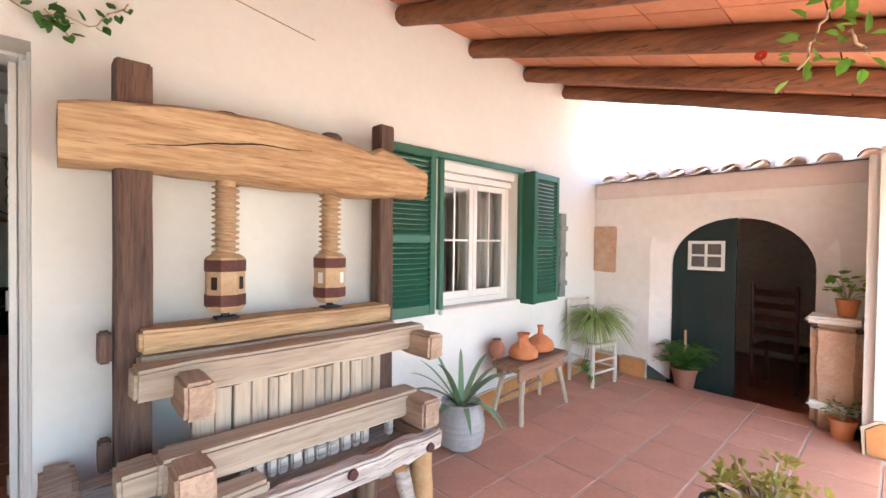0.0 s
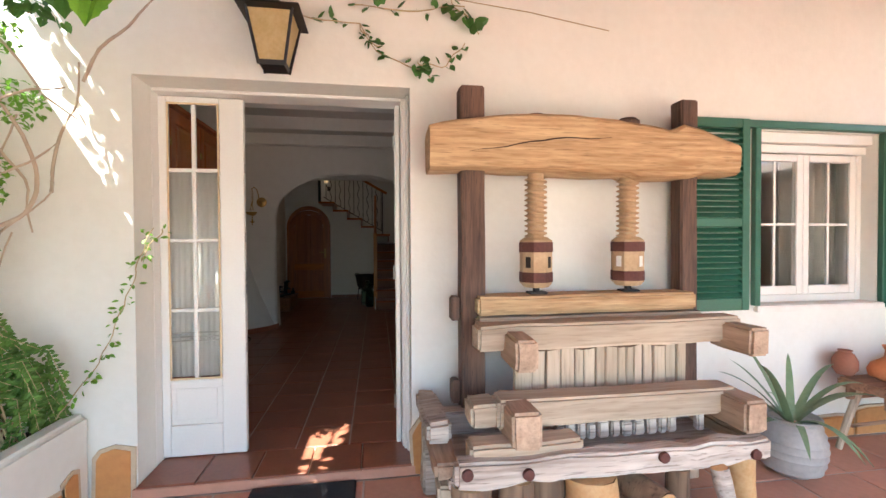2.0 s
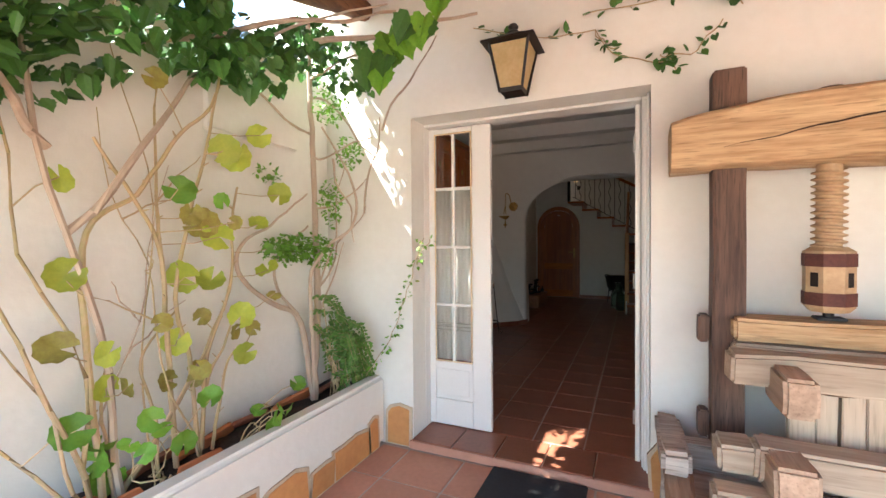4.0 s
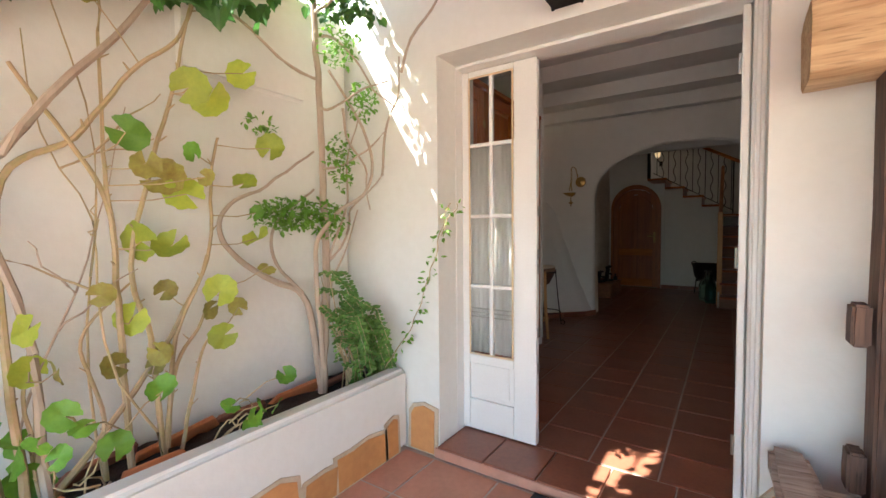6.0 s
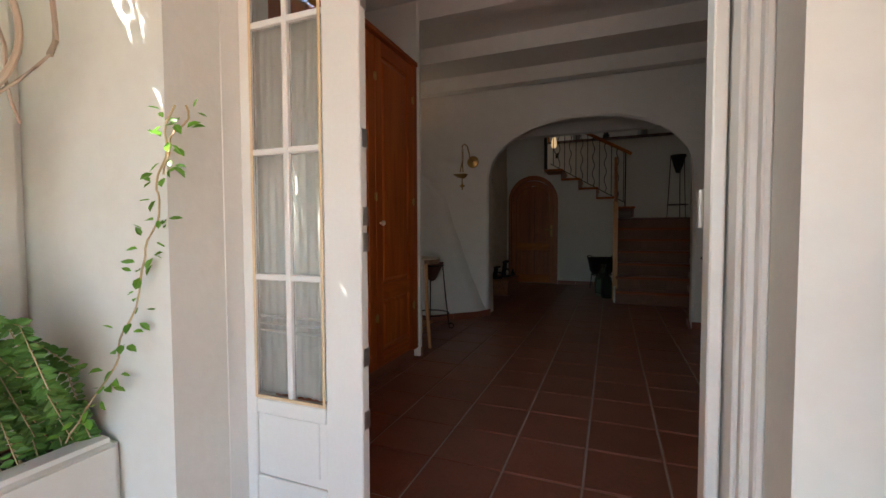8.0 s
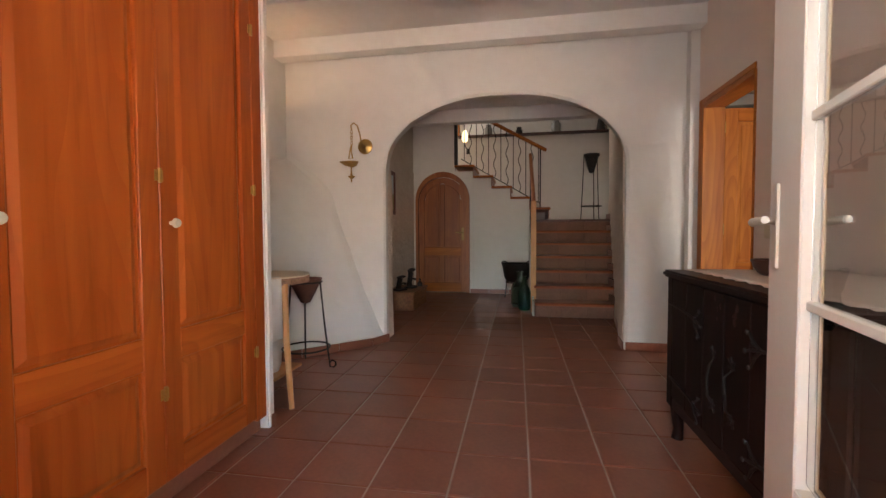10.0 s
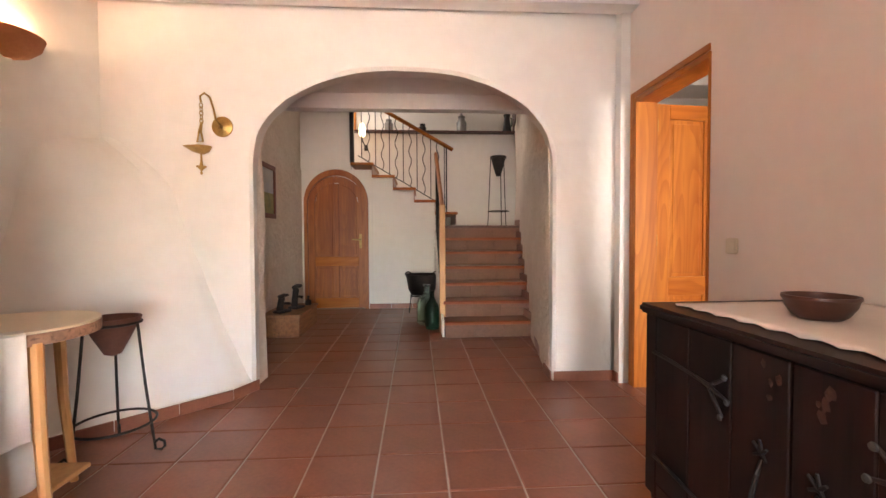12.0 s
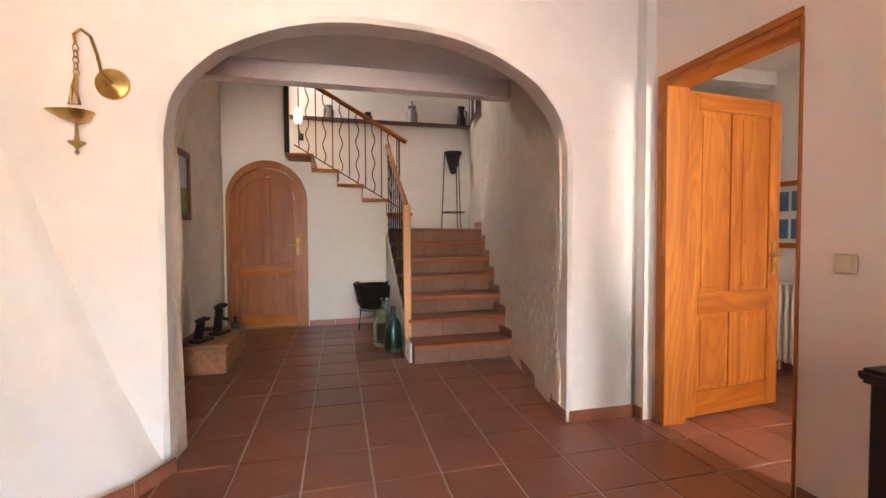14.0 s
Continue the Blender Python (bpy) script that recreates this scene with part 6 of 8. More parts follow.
# low shrub at the tree's foot
shrub = group_of("leafy_shrub", (-1.50, 2.40, 0.32), "dense dark green leafy shrub beside the trunk", "shrub")
bm, st = bmesh.new(), bmesh.new()
rs = random.Random(19)
for k in range(46):
    ty = -0.22 + 0.30 * rs.random() ** 1.3
    top = Vector((rs.uniform(-0.10, 0.06), ty, max(0.16, rs.uniform(0.45, 0.74) - 1.15 * (ty + 0.22) - rs.choice((0, 0, 0.12, 0.25)))))
    drop = rs.uniform(0.10, 0.42) * (0.4 + top.z)
    end = top + Vector((rs.uniform(0.0, 0.15), rs.uniform(0.04, 0.24), -drop))
    end.y, end.z = min(end.y, 0.17), max(end.z, 0.04)
    mid_p = top.lerp(end, 0.45) + Vector((0.03, 0.02, 0.07))
    run = [top.lerp(mid_p, i / 5) for i in range(5)] + [mid_p.lerp(end, i / 6) for i in range(7)]
    if k < 20:
        root = Vector((rs.uniform(-0.06, 0.03), rs.uniform(-0.12, 0.05), 0.0))
        tube(st, [root, root.lerp(top, 0.6) + Vector((-0.02, 0, 0.03)), top], [0.005, 0.004, 0.0025], 5)
    tube(st, run, 0.0016, 4)
    for p, q in zip(run, run[1:]):
        step = (q - p)
        for h in (0.25, 0.75):
            for sd_ in (-1, 1):
                out = step.normalized() * 0.35 + Vector((0.25, 0.8, 0.15)) * sd_ + rand_way(rs) * 0.45
                leaf_mesh(bm, p + step * h, out, FRONT + rand_way(rs) * 0.6, rs.uniform(0.024, 0.038), "oval", 0.15)
part("branching", st, STEM, shrub, "", True)
part("leaves", bm, LEAF_FERN, shrub)

# thin creeper climbing up beside the door
creep = group_of("thin_creeper", (-1.33, 2.50, 0.40), "thin creeper with small leaflets climbing beside the door", "creeper")
ob0 = Vector((-1.33, 2.50, 0.40))
bm, st = bmesh.new(), bmesh.new()
for p0, p1, am in (((-1.40, 2.50, 0.42), (-1.235, 2.555, 0.68), 0.03), ((-1.235, 2.555, 0.68), (-1.12, 2.56, 0.96), 0.03), ((-1.12, 2.56, 0.96), (-1.06, 2.56, 1.16), 0.03), ((-1.06, 2.56, 1.16), (-0.965, 2.55, 1.375), 0.03), ((-1.03, 2.56, 1.20), (-0.925, 2.55, 1.37), 0.03)):
    pts = wander(p0, p1, 10, am, rng)
    tube(st, [p - ob0 for p in pts], 0.003, 5)
    twig_leaves(bm, [p - ob0 for p in pts], rng, 0.012, 0.036, "oval", 0.026)
part("branching", st, STEM, creep, "", True)
part("leaves", bm, LEAF_BRIGHT, creep)

# tall geraniums with large round leaves along the wall
FACING = FRONT


def facing_leaf(bm, at, size, r, shape="round", tilt=0.45):
    n = (FACING + Vector((r.gauss(0, tilt), r.gauss(0, tilt), r.gauss(0, tilt)))).normalized()
    d = rand_way(r)
    out = (d - n * d.dot(n)).normalized()
    side = out.cross(n)
    cup, phase, k = r.uniform(-0.05, 0.22), r.uniform(0, 6.3), 26
    hub = bm.verts.new(Vector(at))
    rings = []
    for rho in (0.55, 1.0):
        ring = []
        for i in range(k + 1):
            a = radians(-166 + 332 * i / k)
            edge = 0.53 * (1 + (0.055 * math.cos(a * 9) if rho > 0.9 else 0)) * (1 - 0.10 * math.cos(a))
            ripple = 0.055 * rho * math.sin(3 * a + phase) + (0.02 * math.sin(7 * a) if rho > 0.9 else 0)
            ring.append(bm.verts.new(Vector(at) + (out * (math.cos(a) * edge * rho + 0.12 * rho) + side * (math.sin(a) * edge * rho) + n * (cup * rho * rho + ripple)) * size))
        rings.append(ring)
    for i in range(k):
        bm.faces.new((hub, rings[0][i], rings[0][i + 1]))
        bm.faces.new((rings[0][i], rings[1][i], rings[1][i + 1], rings[0][i + 1]))


def big_leafed(name, root, targets, label, seed, mats, per=2, small=0.075, large=0.13):
    g = group_of(name, root, label, "plant", "tall geraniums in the planter")
    r = random.Random(seed)
    o = Vector(root)
    for tgt, r0 in targets:
        pts = wander(root, tgt, 10, 0.12, r)
        limb(pts, r0, r0 * 0.4, "stem", STEM, g, o, 7)
        for k in range(per):
            i = 10 if k == 0 else r.randint(5, 9)
            e = pts[i] + Vector((r.uniform(0.02, 0.10), r.uniform(-0.16, 0.16), r.uniform(0.0, 0.14)))
            e.x = max(e.x, -1.72)
            limb([pts[i], pts[i].lerp(e, 0.5) + Vector((0, 0, 0.02)), e], 0.0035, 0.0025, "leaf_stalk", STEM, g, o, 5)
            m = mats[r.randint(0, len(mats) - 1)]
            bm = bmesh.new()
            facing_leaf(bm, e - o, r.uniform(small, large), r)
            part("leaf", bm, m, g, "", True)
    return g


YL = [LEAF_YELLOW, LEAF_YELLOW, LEAF_YELLOW, LEAF_YELLOW, LEAF_OLIVE, LEAF_BRIGHT]


def trained_geranium(root_y, stems, leaves, label, seed):
    """A straggling geranium: its stems run close to the wall, each leaf sits on a stalk from the nearest stem."""
    o = Vector((-1.60, root_y, 0.33))
    g = group_of("tall_geranium", o, label, "plant", "tall geraniums in the planter")
    r = random.Random(seed)
    paths = []
    for r0, *yz in stems:
        pts = flowing([(-1.60 - 0.055 * min(1.0, max(0.0, z - 0.33)), y, z) for y, z in yz], 6, 0.008, seed + r0 * 900)
        limb(pts, r0, r0 * 0.5, "stem", STEM, g, o, 7)
        for q in pts[4:-2:5]:
            e = q + Vector((r.uniform(-0.01, 0.03), r.choice((-1, 1)) * r.uniform(0.012, 0.03), r.uniform(0.005, 0.03)))
            limb([q, e], r0 * 0.45, r0 * 0.2, "bud_stub", STEM, g, o, 5)
        paths += pts
    for y, z, size in leaves:
        e = Vector((-1.58 + r.uniform(-0.05, 0.05), y, z))
        near = min(paths, key=lambda p: (p - e).length + (0.15 if p.z > e.z else 0))
        limb([near, near.lerp(e, 0.5) + Vector((0.02, 0, -0.012)), e], 0.0032, 0.0022, "leaf_stalk", STEM, g, o, 5)
        fading = r.random()
        bm = bmesh.new()
        facing_leaf(bm, e - o, size, r, tilt=0.40)
        part("leaf", bm, LEAF_BRIGHT if z < 0.6 or fading > 0.86 else (LEAF_OLIVE if size < 0.10 or fading < 0.12 else LEAF_YELLOW), g, "", True)
    return g


trained_geranium(1.40, [(0.012, (1.40, 0.33), (1.379, 0.81), (1.328, 1.10), (1.432, 1.546), (1.484, 1.735), (1.538, 1.95), (1.60, 2.25)), (0.010, (1.40, 0.34), (1.471, 0.688), (1.574, 0.837), (1.64, 0.97)), (0.009, (1.47, 0.33), (1.532, 0.584), (1.579, 0.73), (1.625, 0.79)), (0.011, (1.42, 0.36), (1.47, 0.80), (1.62, 1.11), (1.654, 1.487), (1.69, 1.655))],
                 [(1.515, 1.809, 0.14), (1.621, 1.811, 0.15), (1.752, 1.935, 0.12), (1.562, 1.563, 0.08), (1.886, 1.625, 0.12), (1.782, 1.455, 0.10), (1.823, 1.319, 0.06), (1.829, 1.20, 0.12), (1.89, 1.061, 0.08), (1.639, 0.969, 0.13), (1.585, 0.905, 0.08), (1.73, 0.886, 0.08), (1.625, 0.787, 0.11)],
                 "tall straggling geranium with yellow-green round leaves", 41)
trained_geranium(1.28, [(0.013, (1.29, 0.33), (1.281, 0.892), (1.273, 1.28), (1.213, 1.47), (1.095, 1.66), (1.02, 1.78)), (0.009, (1.275, 1.27), (1.26, 1.60), (1.265, 2.10)), (0.013, (1.06, 0.34), (1.31, 0.62), (1.545, 0.963), (1.618, 1.13)), (0.009, (1.208, 0.33), (1.208, 0.595), (1.166, 0.856), (1.325, 1.04))],
                 [(1.303, 1.598, 0.13), (1.365, 1.493, 0.10), (1.441, 1.446, 0.15), (1.50, 1.385, 0.14), (1.567, 1.458, 0.07), (1.355, 1.196, 0.15), (1.43, 1.18, 0.12), (1.194, 1.017, 0.08), (1.429, 0.998, 0.08), (1.321, 0.908, 0.12), (1.244, 0.749, 0.09), (1.378, 0.774, 0.09), (1.42, 0.743, 0.08), (1.369, 0.715, 0.07)],
                 "tall straggling geranium with fading olive leaves", 43)
trained_geranium(1.02, [(0.014, (1.0, 0.33), (0.97, 0.90), (0.988, 1.40), (1.176, 1.57), (1.359, 1.845), (1.541, 2.05), (1.62, 2.30)), (0.008, (1.03, 0.33), (1.009, 0.706), (1.036, 0.90))],
                 [(1.018, 0.929, 0.10), (1.022, 0.782, 0.10), (1.081, 0.776, 0.09), (1.004, 0.562, 0.11), (0.974, 0.515, 0.12), (1.018, 0.434, 0.13), (1.20, 2.06, 0.09), (0.90, 1.25, 0.12), (0.86, 0.98, 0.12)],
                 "tall straggling geranium with reddish woody stems", 45)
big_leafed("tall_geranium", (-1.58, 0.95, 0.33), [((-1.66, 0.55, 1.6), 0.011), ((-1.66, 0.7, 2.0), 0.010), ((-1.60, 0.5, 0.9), 0.009), ((-1.60, 0.7, 1.25), 0.008)], "tall straggling geranium with reddish woody stems", 47, YL)
big_leafed("young_geranium", (-1.50, 1.56, 0.34), [((-1.44, 1.66, 0.52), 0.005), ((-1.44, 1.58, 0.44), 0.005), ((-1.44, 1.70, 0.40), 0.005)], "young geranium with fresh green round leaves", 53, [LEAF_BRIGHT], 2, 0.06, 0.09)
big_leafed("young_geranium", (-1.50, 1.15, 0.34), [((-1.44, 1.22, 0.56), 0.005), ((-1.44, 1.02, 0.50), 0.005), ((-1.44, 1.10, 0.60), 0.005)], "young geranium with fresh green round leaves", 59, [LEAF_BRIGHT], 2, 0.06, 0.10)
# bare canes leaning on the garden wall
rngc = random.Random(63)
for k in range(4):
    y0 = rngc.uniform(0.6, 1.5)
    p0 = (-1.60 + rngc.uniform(-0.05, 0.05), y0, 0.33)
    p1 = (-1.72, y0 + rngc.uniform(-0.55, 0.45), rngc.uniform(1.0, 2.5))
    pts = wander(p0, p1, 12, 0.16, rngc)
    bm = bmesh.new()
    tube(bm, pts, taper(12, rngc.uniform(0.005, 0.008), 0.002), 6)
    for q in range(2):
        i = rngc.randint(5, 10)
        e = pts[i] + Vector((0.03, rngc.uniform(-0.35, 0.35), rngc.uniform(0.1, 0.4)))
        tube(bm, wander(pts[i], e, 6, 0.05, rngc), taper(6, 0.005, 0.002), 5)
    tagged(part("bare_cane", bm, STEM if k % 2 else BARK, None, "", True), "thin bare plant cane leaning on the garden wall", "cane", "bare canes in the planter")

# the vine overhead: woody canes and a curtain of leaves at the porch edge
vine = group_of("overhead_vine", (-1.55, 1.2, 0.32), "leafy vine hanging from the porch roof over the planter", "vine")
vo = Vector((-1.55, 1.2, 0.32))
rng = random.Random(77)
for p0, p1, am in (((-1.58, 1.05, 0.32), (-1.62, 0.75, 2.45), 0.10), ((-1.60, 0.9, 1.4), (-1.60, 1.7, 2.5), 0.12), ((-1.60, 0.85, 1.7), (-1.45, 0.30, 2.3), 0.10), ((-1.62, 1.2, 2.2), (-0.9, 2.1, 2.62), 0.12), ((-1.3, 1.9, 2.45), (-0.55, 2.45, 2.70), 0.08)):
    limb(wander(p0, p1, 12, am, rng), 0.017, 0.008, "cane", BARK, vine, vo, 7)
bm = bmesh.new()
for c, r, n, s in (((-1.50, 1.45, 2.30), (0.22, 0.45, 0.20), 250, 0.082), ((-1.55, 0.75, 2.10), (0.18, 0.35, 0.28), 200, 0.080), ((-1.50, 0.45, 1.80), (0.14, 0.22, 0.22), 110, 0.055), ((-1.42, 1.85, 2.42), (0.20, 0.20, 0.12), 90, 0.058), ((-1.25, 2.15, 2.42), (0.20, 0.22, 0.20), 55, 0.05), ((-1.55, 2.25, 2.50), (0.16, 0.25, 0.10), 60, 0.05), ((-1.66, 2.32, 2.72), (0.07, 0.27, 0.15), 95, 0.06), ((-1.35, 1.1, 2.40), (0.2, 0.3, 0.12), 120, 0.08)):
    for k in range(n):
        d = rand_way(rng)
        q = rng.random() ** 0.4
        p = Vector(c) + Vector((d.x * r[0], d.y * r[1], d.z * r[2])) * q
        p.x = max(p.x, -1.73)
        p.y = min(p.y, W - 0.06)
        p.z = min(p.z, roof_z(p.y) - 0.05)
        leaf_mesh(bm, p - vo, rand_way(rng, 0.8), (0.5, -0.8, 0.6), s * rng.uniform(0.7, 1.25), "vine", rng.uniform(0.05, 0.35))
part("leaves", bm, LEAF_DARK, vine)
limb(flowing(((-1.40, 1.70, 2.42), (-1.10, 1.75, 2.47), (-0.74, 1.75, 2.45)), 5, 0.012, 4.0), 0.008, 0.004, "cane", BARK, vine, vo, 6)
for k in range(14):
    u = k / 13
    bm = bmesh.new()
    at = Vector((-0.74 - 0.14 + 0.36 * u + rng.uniform(-0.05, 0.05), 1.75 + rng.uniform(-0.10, 0.10), 2.30 - 0.06 + 0.16 * u + rng.uniform(-0.08, 0.06)))
    leaf_mesh(bm, at - vo, (rng.uniform(-0.7, 0.5), rng.uniform(-0.3, 0.3), -1), (0.3, -1, 0.2), rng.uniform(0.10, 0.16), "vine", rng.uniform(0.08, 0.3))
    part("large_leaf", bm, LEAF_BRIGHT if k % 3 else LEAF_DARK, vine, "large toothed green leaf")

# runner of the vine along the wall above the door and a thin wire
run = group_of("wall_runner", (0, W - 0.03, 2.5), "thin vine runner with small leaves above the door", "vine")
ro = Vector((0, W - 0.03, 2.5))
bm, st = bmesh.new(), bmesh.new()
rng = random.Random(91)
for p0, p1, sag, step, size in (((-0.62, 2.57, 2.68), (0.10, 2.57, 2.52), 0.05, 0.05, 0.05), ((0.10, 2.57, 2.52), (0.45, 2.56, 2.28), 0.06, 0.07, 0.045), ((0.05, 2.57, 2.62), (0.70, 2.57, 2.66), 0.03, 0.09, 0.05), ((0.62, 2.57, 2.70), (0.78, 2.56, 2.50), 0.0, 0.022, 0.065), ((0.42, 2.56, 2.32), (0.50, 2.56, 2.22), 0.0, 0.018, 0.055), ((0.45, 2.56, 2.30), (0.70, 2.57, 2.45), 0.05, 0.2, 0.04), ((0.1, 2.57, 2.52), (0.22, 2.57, 2.40), 0.02, 0.03, 0.04)):
    pts = wander(p0, p1, 10, 0.05, rng, sag)
    tube(st, [p - ro for p in pts], 0.0035, 5)
    twig_leaves(bm, [p - ro for p in pts], rng, step, size, "heart", 0.02)
part("branching", st, STEM, run, "", True)
part("leaves", bm, LEAF_DARK, run)
bm = bmesh.new()
tube(bm, [(0.6, W - 0.012, 2.72), (1.1, W - 0.012, 2.675), (1.62, W - 0.012, 2.60)], 0.003, 5)
tagged(part("wall_wire", bm, STEM), "thin reddish wire stretched along the house front", "wire")

# sprig with a red flower hanging below the porch roof
sg = group_of("hanging_sprig", (2.0, 0.36, 2.30), "leafy sprig with one red flower hanging below the roof", "vine")
so = Vector((2.0, 0.36, 2.30))
rng = random.Random(14)
bm, st = bmesh.new(), bmesh.new()
for p0, p1, step in (((1.75, 0.06, 2.26), (1.72, 0.21, 2.05), 0.2), ((1.72, 0.21, 2.05), (1.70, 0.28, 1.90), 0.014), ((1.70, 0.28, 1.90), (1.70, 0.33, 1.80), 0.010), ((1.70, 0.24, 1.86), (1.70, 0.21, 1.80), 0.012), ((1.60, 0.03, 2.16), (1.60, 0.05, 1.92), 0.012)):
    pts = wander(p0, p1, 8, 0.03, rng)
    tube(st, [p - so for p in pts], 0.003, 5)
    twig_leaves(bm, [p - so for p in pts], rng, step * 0.7, 0.042, "oval", 0.03)
part("branching", st, STEM, sg, "", True)
part("leaves", bm, LEAF_BRIGHT, sg)
bm = bmesh.new()
for k in range(6):
    leaf_mesh(bm, Vector((1.70, 0.40, 1.855)) - so, (0.1 * math.cos(k), math.sin(k * 1.05), math.cos(k * 1.05)), (-1, 0, 0), 0.014, "round")
part("flower", bm, PETAL, sg, "small red flower")

# ---- wardrobe ----
WX = -1.38
ward = group_of("wardrobe", (0, 0, 0), "tall orange-stained pine wardrobe with panelled doors", "wardrobe")
bar("body", (LEFT + 0.01, WX - 0.03, WI + 0.02, 4.935, 0.08, 2.36), RED_PINE, ward, 0.004)
bar("plinth", (LEFT + 0.01, WX - 0.035, WI + 0.02, 4.935, 0.002, 0.079), TERRACOTTA_TILE, ward, 0.003)
bar("face_frame", (WX - 0.0295, WX, 4.86, 4.938, 0.08, 2.36), RED_PINE, ward, 0.003)
bar("face_frame", (WX - 0.0295, WX, WI + 0.02, 3.12, 0.08, 2.36), RED_PINE, ward, 0.003)
bar("cornice", (WX - 0.05, WX + 0.012, WI + 0.02, 4.938, 2.361, 2.40), RED_PINE_Y, ward, 0.006)


def panel_door(parent, y0, y1, z0, z1, x, split, mat, mat_y, name="door"):
    """A framed door facing +x with two fields and raised panels."""
    d = group_of(name, (0, 0, 0), "", "")
    d.parent = parent
    for key in ("label", "category"):
        if key in d:
            del d[key]
    s = 0.085
    bar("stile", (x - 0.028, x, y0, y0 + s, z0, z1), mat, d, 0.003)
    bar("stile", (x - 0.028, x, y1 - s, y1, z0, z1), mat, d, 0.003)
    for a, b in ((z0, z0 + 0.11), (split - 0.06, split + 0.06), (z1 - 0.10, z1)):
        bar("rail", (x - 0.027, x - 0.001, y0 + s, y1 - s, a, b), mat_y, d, 0.003)
    for a, b in ((z0 + 0.11, split - 0.06), (split + 0.06, z1 - 0.10)):
        bm = bmesh.new()
        box(bm, x - 0.024, x - 0.015, y0 + s, y1 - s, a, b)
        m = 0.035
        w = [bm.verts.new(p) for p in ((x - 0.0149, y0 + s + 0.012, a + 0.012), (x - 0.0149, y1 - s - 0.012, a + 0.012), (x - 0.0149, y1 - s - 0.012, b - 0.012), (x - 0.0149, y0 + s + 0.012, b - 0.012), (x - 0.004, y0 + s + m, a + m), (x - 0.004, y1 - s - m, a + m), (x - 0.004, y1 - s - m, b - m), (x - 0.004, y0 + s + m, b - m))]
        for f in ((4, 5, 6, 7), (0, 1, 5, 4), (1, 2, 6, 5), (2, 3, 7, 6), (3, 0, 4, 7)):
            bm.faces.new([w[i] for i in f])
        part("panel", bm, mat, d)
    return d


cuts = (3.125, 3.70, 4.275, 4.855)
for k in range(3):
    dd = panel_door(ward, cuts[k] + 0.002, cuts[k + 1] - 0.002, 0.10, 2.34, WX + 0.002, 0.62, RED_PINE, RED_PINE_Y)
    yk = cuts[k] + 0.05
    bm = bmesh.new()
    lathe(bm, [(0.008, 0.0), (0.009, 0.012), (0.019, 0.022), (0.016, 0.034), (0.004, 0.038)], 14)
    bmesh.ops.rotate(bm, verts=bm.verts, cent=(0, 0, 0), matrix=Matrix.Rotation(radians(90), 3, "Y"))
    bmesh.ops.translate(bm, verts=bm.verts, vec=(WX + 0.002, yk, 1.10))
    part("knob", bm, ENAMEL, dd, "white porcelain knob", True)
    for z in (0.42, 1.25, 2.05):
        bm = bmesh.new()
        tube(bm, [(WX + 0.006, cuts[k + 1] + 0.001, z), (WX + 0.006, cuts[k + 1] + 0.001, z + 0.055)], 0.007, 8)
        box(bm, WX + 0.002, WX + 0.0045, cuts[k + 1] - 0.02, cuts[k + 1] + 0.018, z + 0.006, z + 0.048)
        part("hinge", bm, BRASS, dd, "small brass hinge", True)

# ---- washstand with basin and towel ----
ws = group_of("washstand", (-1.68, 5.40, 0), "light wooden washstand with a basin and a hanging towel", "washstand")
bm = bmesh.new()
lathe(bm, [(0.10, 0.70), (0.20, 0.745), (0.265, 0.775), (0.285, 0.785), (0.285, 0.793), (0.262, 0.790), (0.19, 0.76), (0.02, 0.725)], 32)
part("basin", bm, IVORY, ws, "cream enamel basin", True)
bm = bmesh.new()
lathe(bm, [(0.262, 0.742), (0.285, 0.742), (0.287, 0.784), (0.262, 0.774)], 32, (0, 0, 0), False)
part("rim", bm, STOOL_WOOD, ws, "dark wooden ring", True)
for a in (-32, 95, 212):
    c, s = math.cos(radians(a)), math.sin(radians(a))
    bm = bmesh.new()
    tube(bm, [(0.268 * c, 0.268 * s, 0.75), (0.285 * c, 0.285 * s, 0.40), (0.335 * c, 0.335 * s, 0.0)], [0.023, 0.020, 0.016], 8)
    part("leg", bm, PALE_PINE, ws, "", True)
bar("shelf", (-0.17, 0.17, -0.17, 0.17, 0.15, 0.17), PALE_PINE, ws, 0.005)
bm = bmesh.new()
n = 14
arc = [radians(-112 + 74 * i / n) for i in range(n + 1)]
lo = [bm.verts.new(((0.312 + 0.008 * math.sin(i * 1.3)) * math.cos(a), (0.312 + 0.008 * math.sin(i * 1.3)) * math.sin(a), 0.42 + 0.008 * math.sin(i))) for i, a in enumerate(arc)]
hi = [bm.verts.new((v.co.x * 0.965, v.co.y * 0.965, 0.785)) for v in lo]
bk = [bm.verts.new((v.co.x * 0.84, v.co.y * 0.84, 0.799)) for v in lo]
for i in range(n):
    bm.faces.new((lo[i], lo[i + 1], hi[i + 1], hi[i])), bm.faces.new((hi[i], hi[i + 1], bk[i + 1], bk[i]))
tw2 = part("towel", bm, TOWEL, ws, "pale cotton towel hanging from the rim", True)
tw2.modifiers.new("thick", "SOLIDIFY").thickness = 0.006
jg = group_of("enamel_jug", (-1.64, 5.36, 0.172), "cream enamel water jug on the washstand shelf", "jug")
bm = bmesh.new()
lathe(bm, [(0.07, 0.0), (0.085, 0.04), (0.09, 0.12), (0.06, 0.19), (0.05, 0.22), (0.065, 0.25), (0.055, 0.245), (0.04, 0.21)], 24)
part("body", bm, ENAMEL, jg, "", True)
bm = bmesh.new()
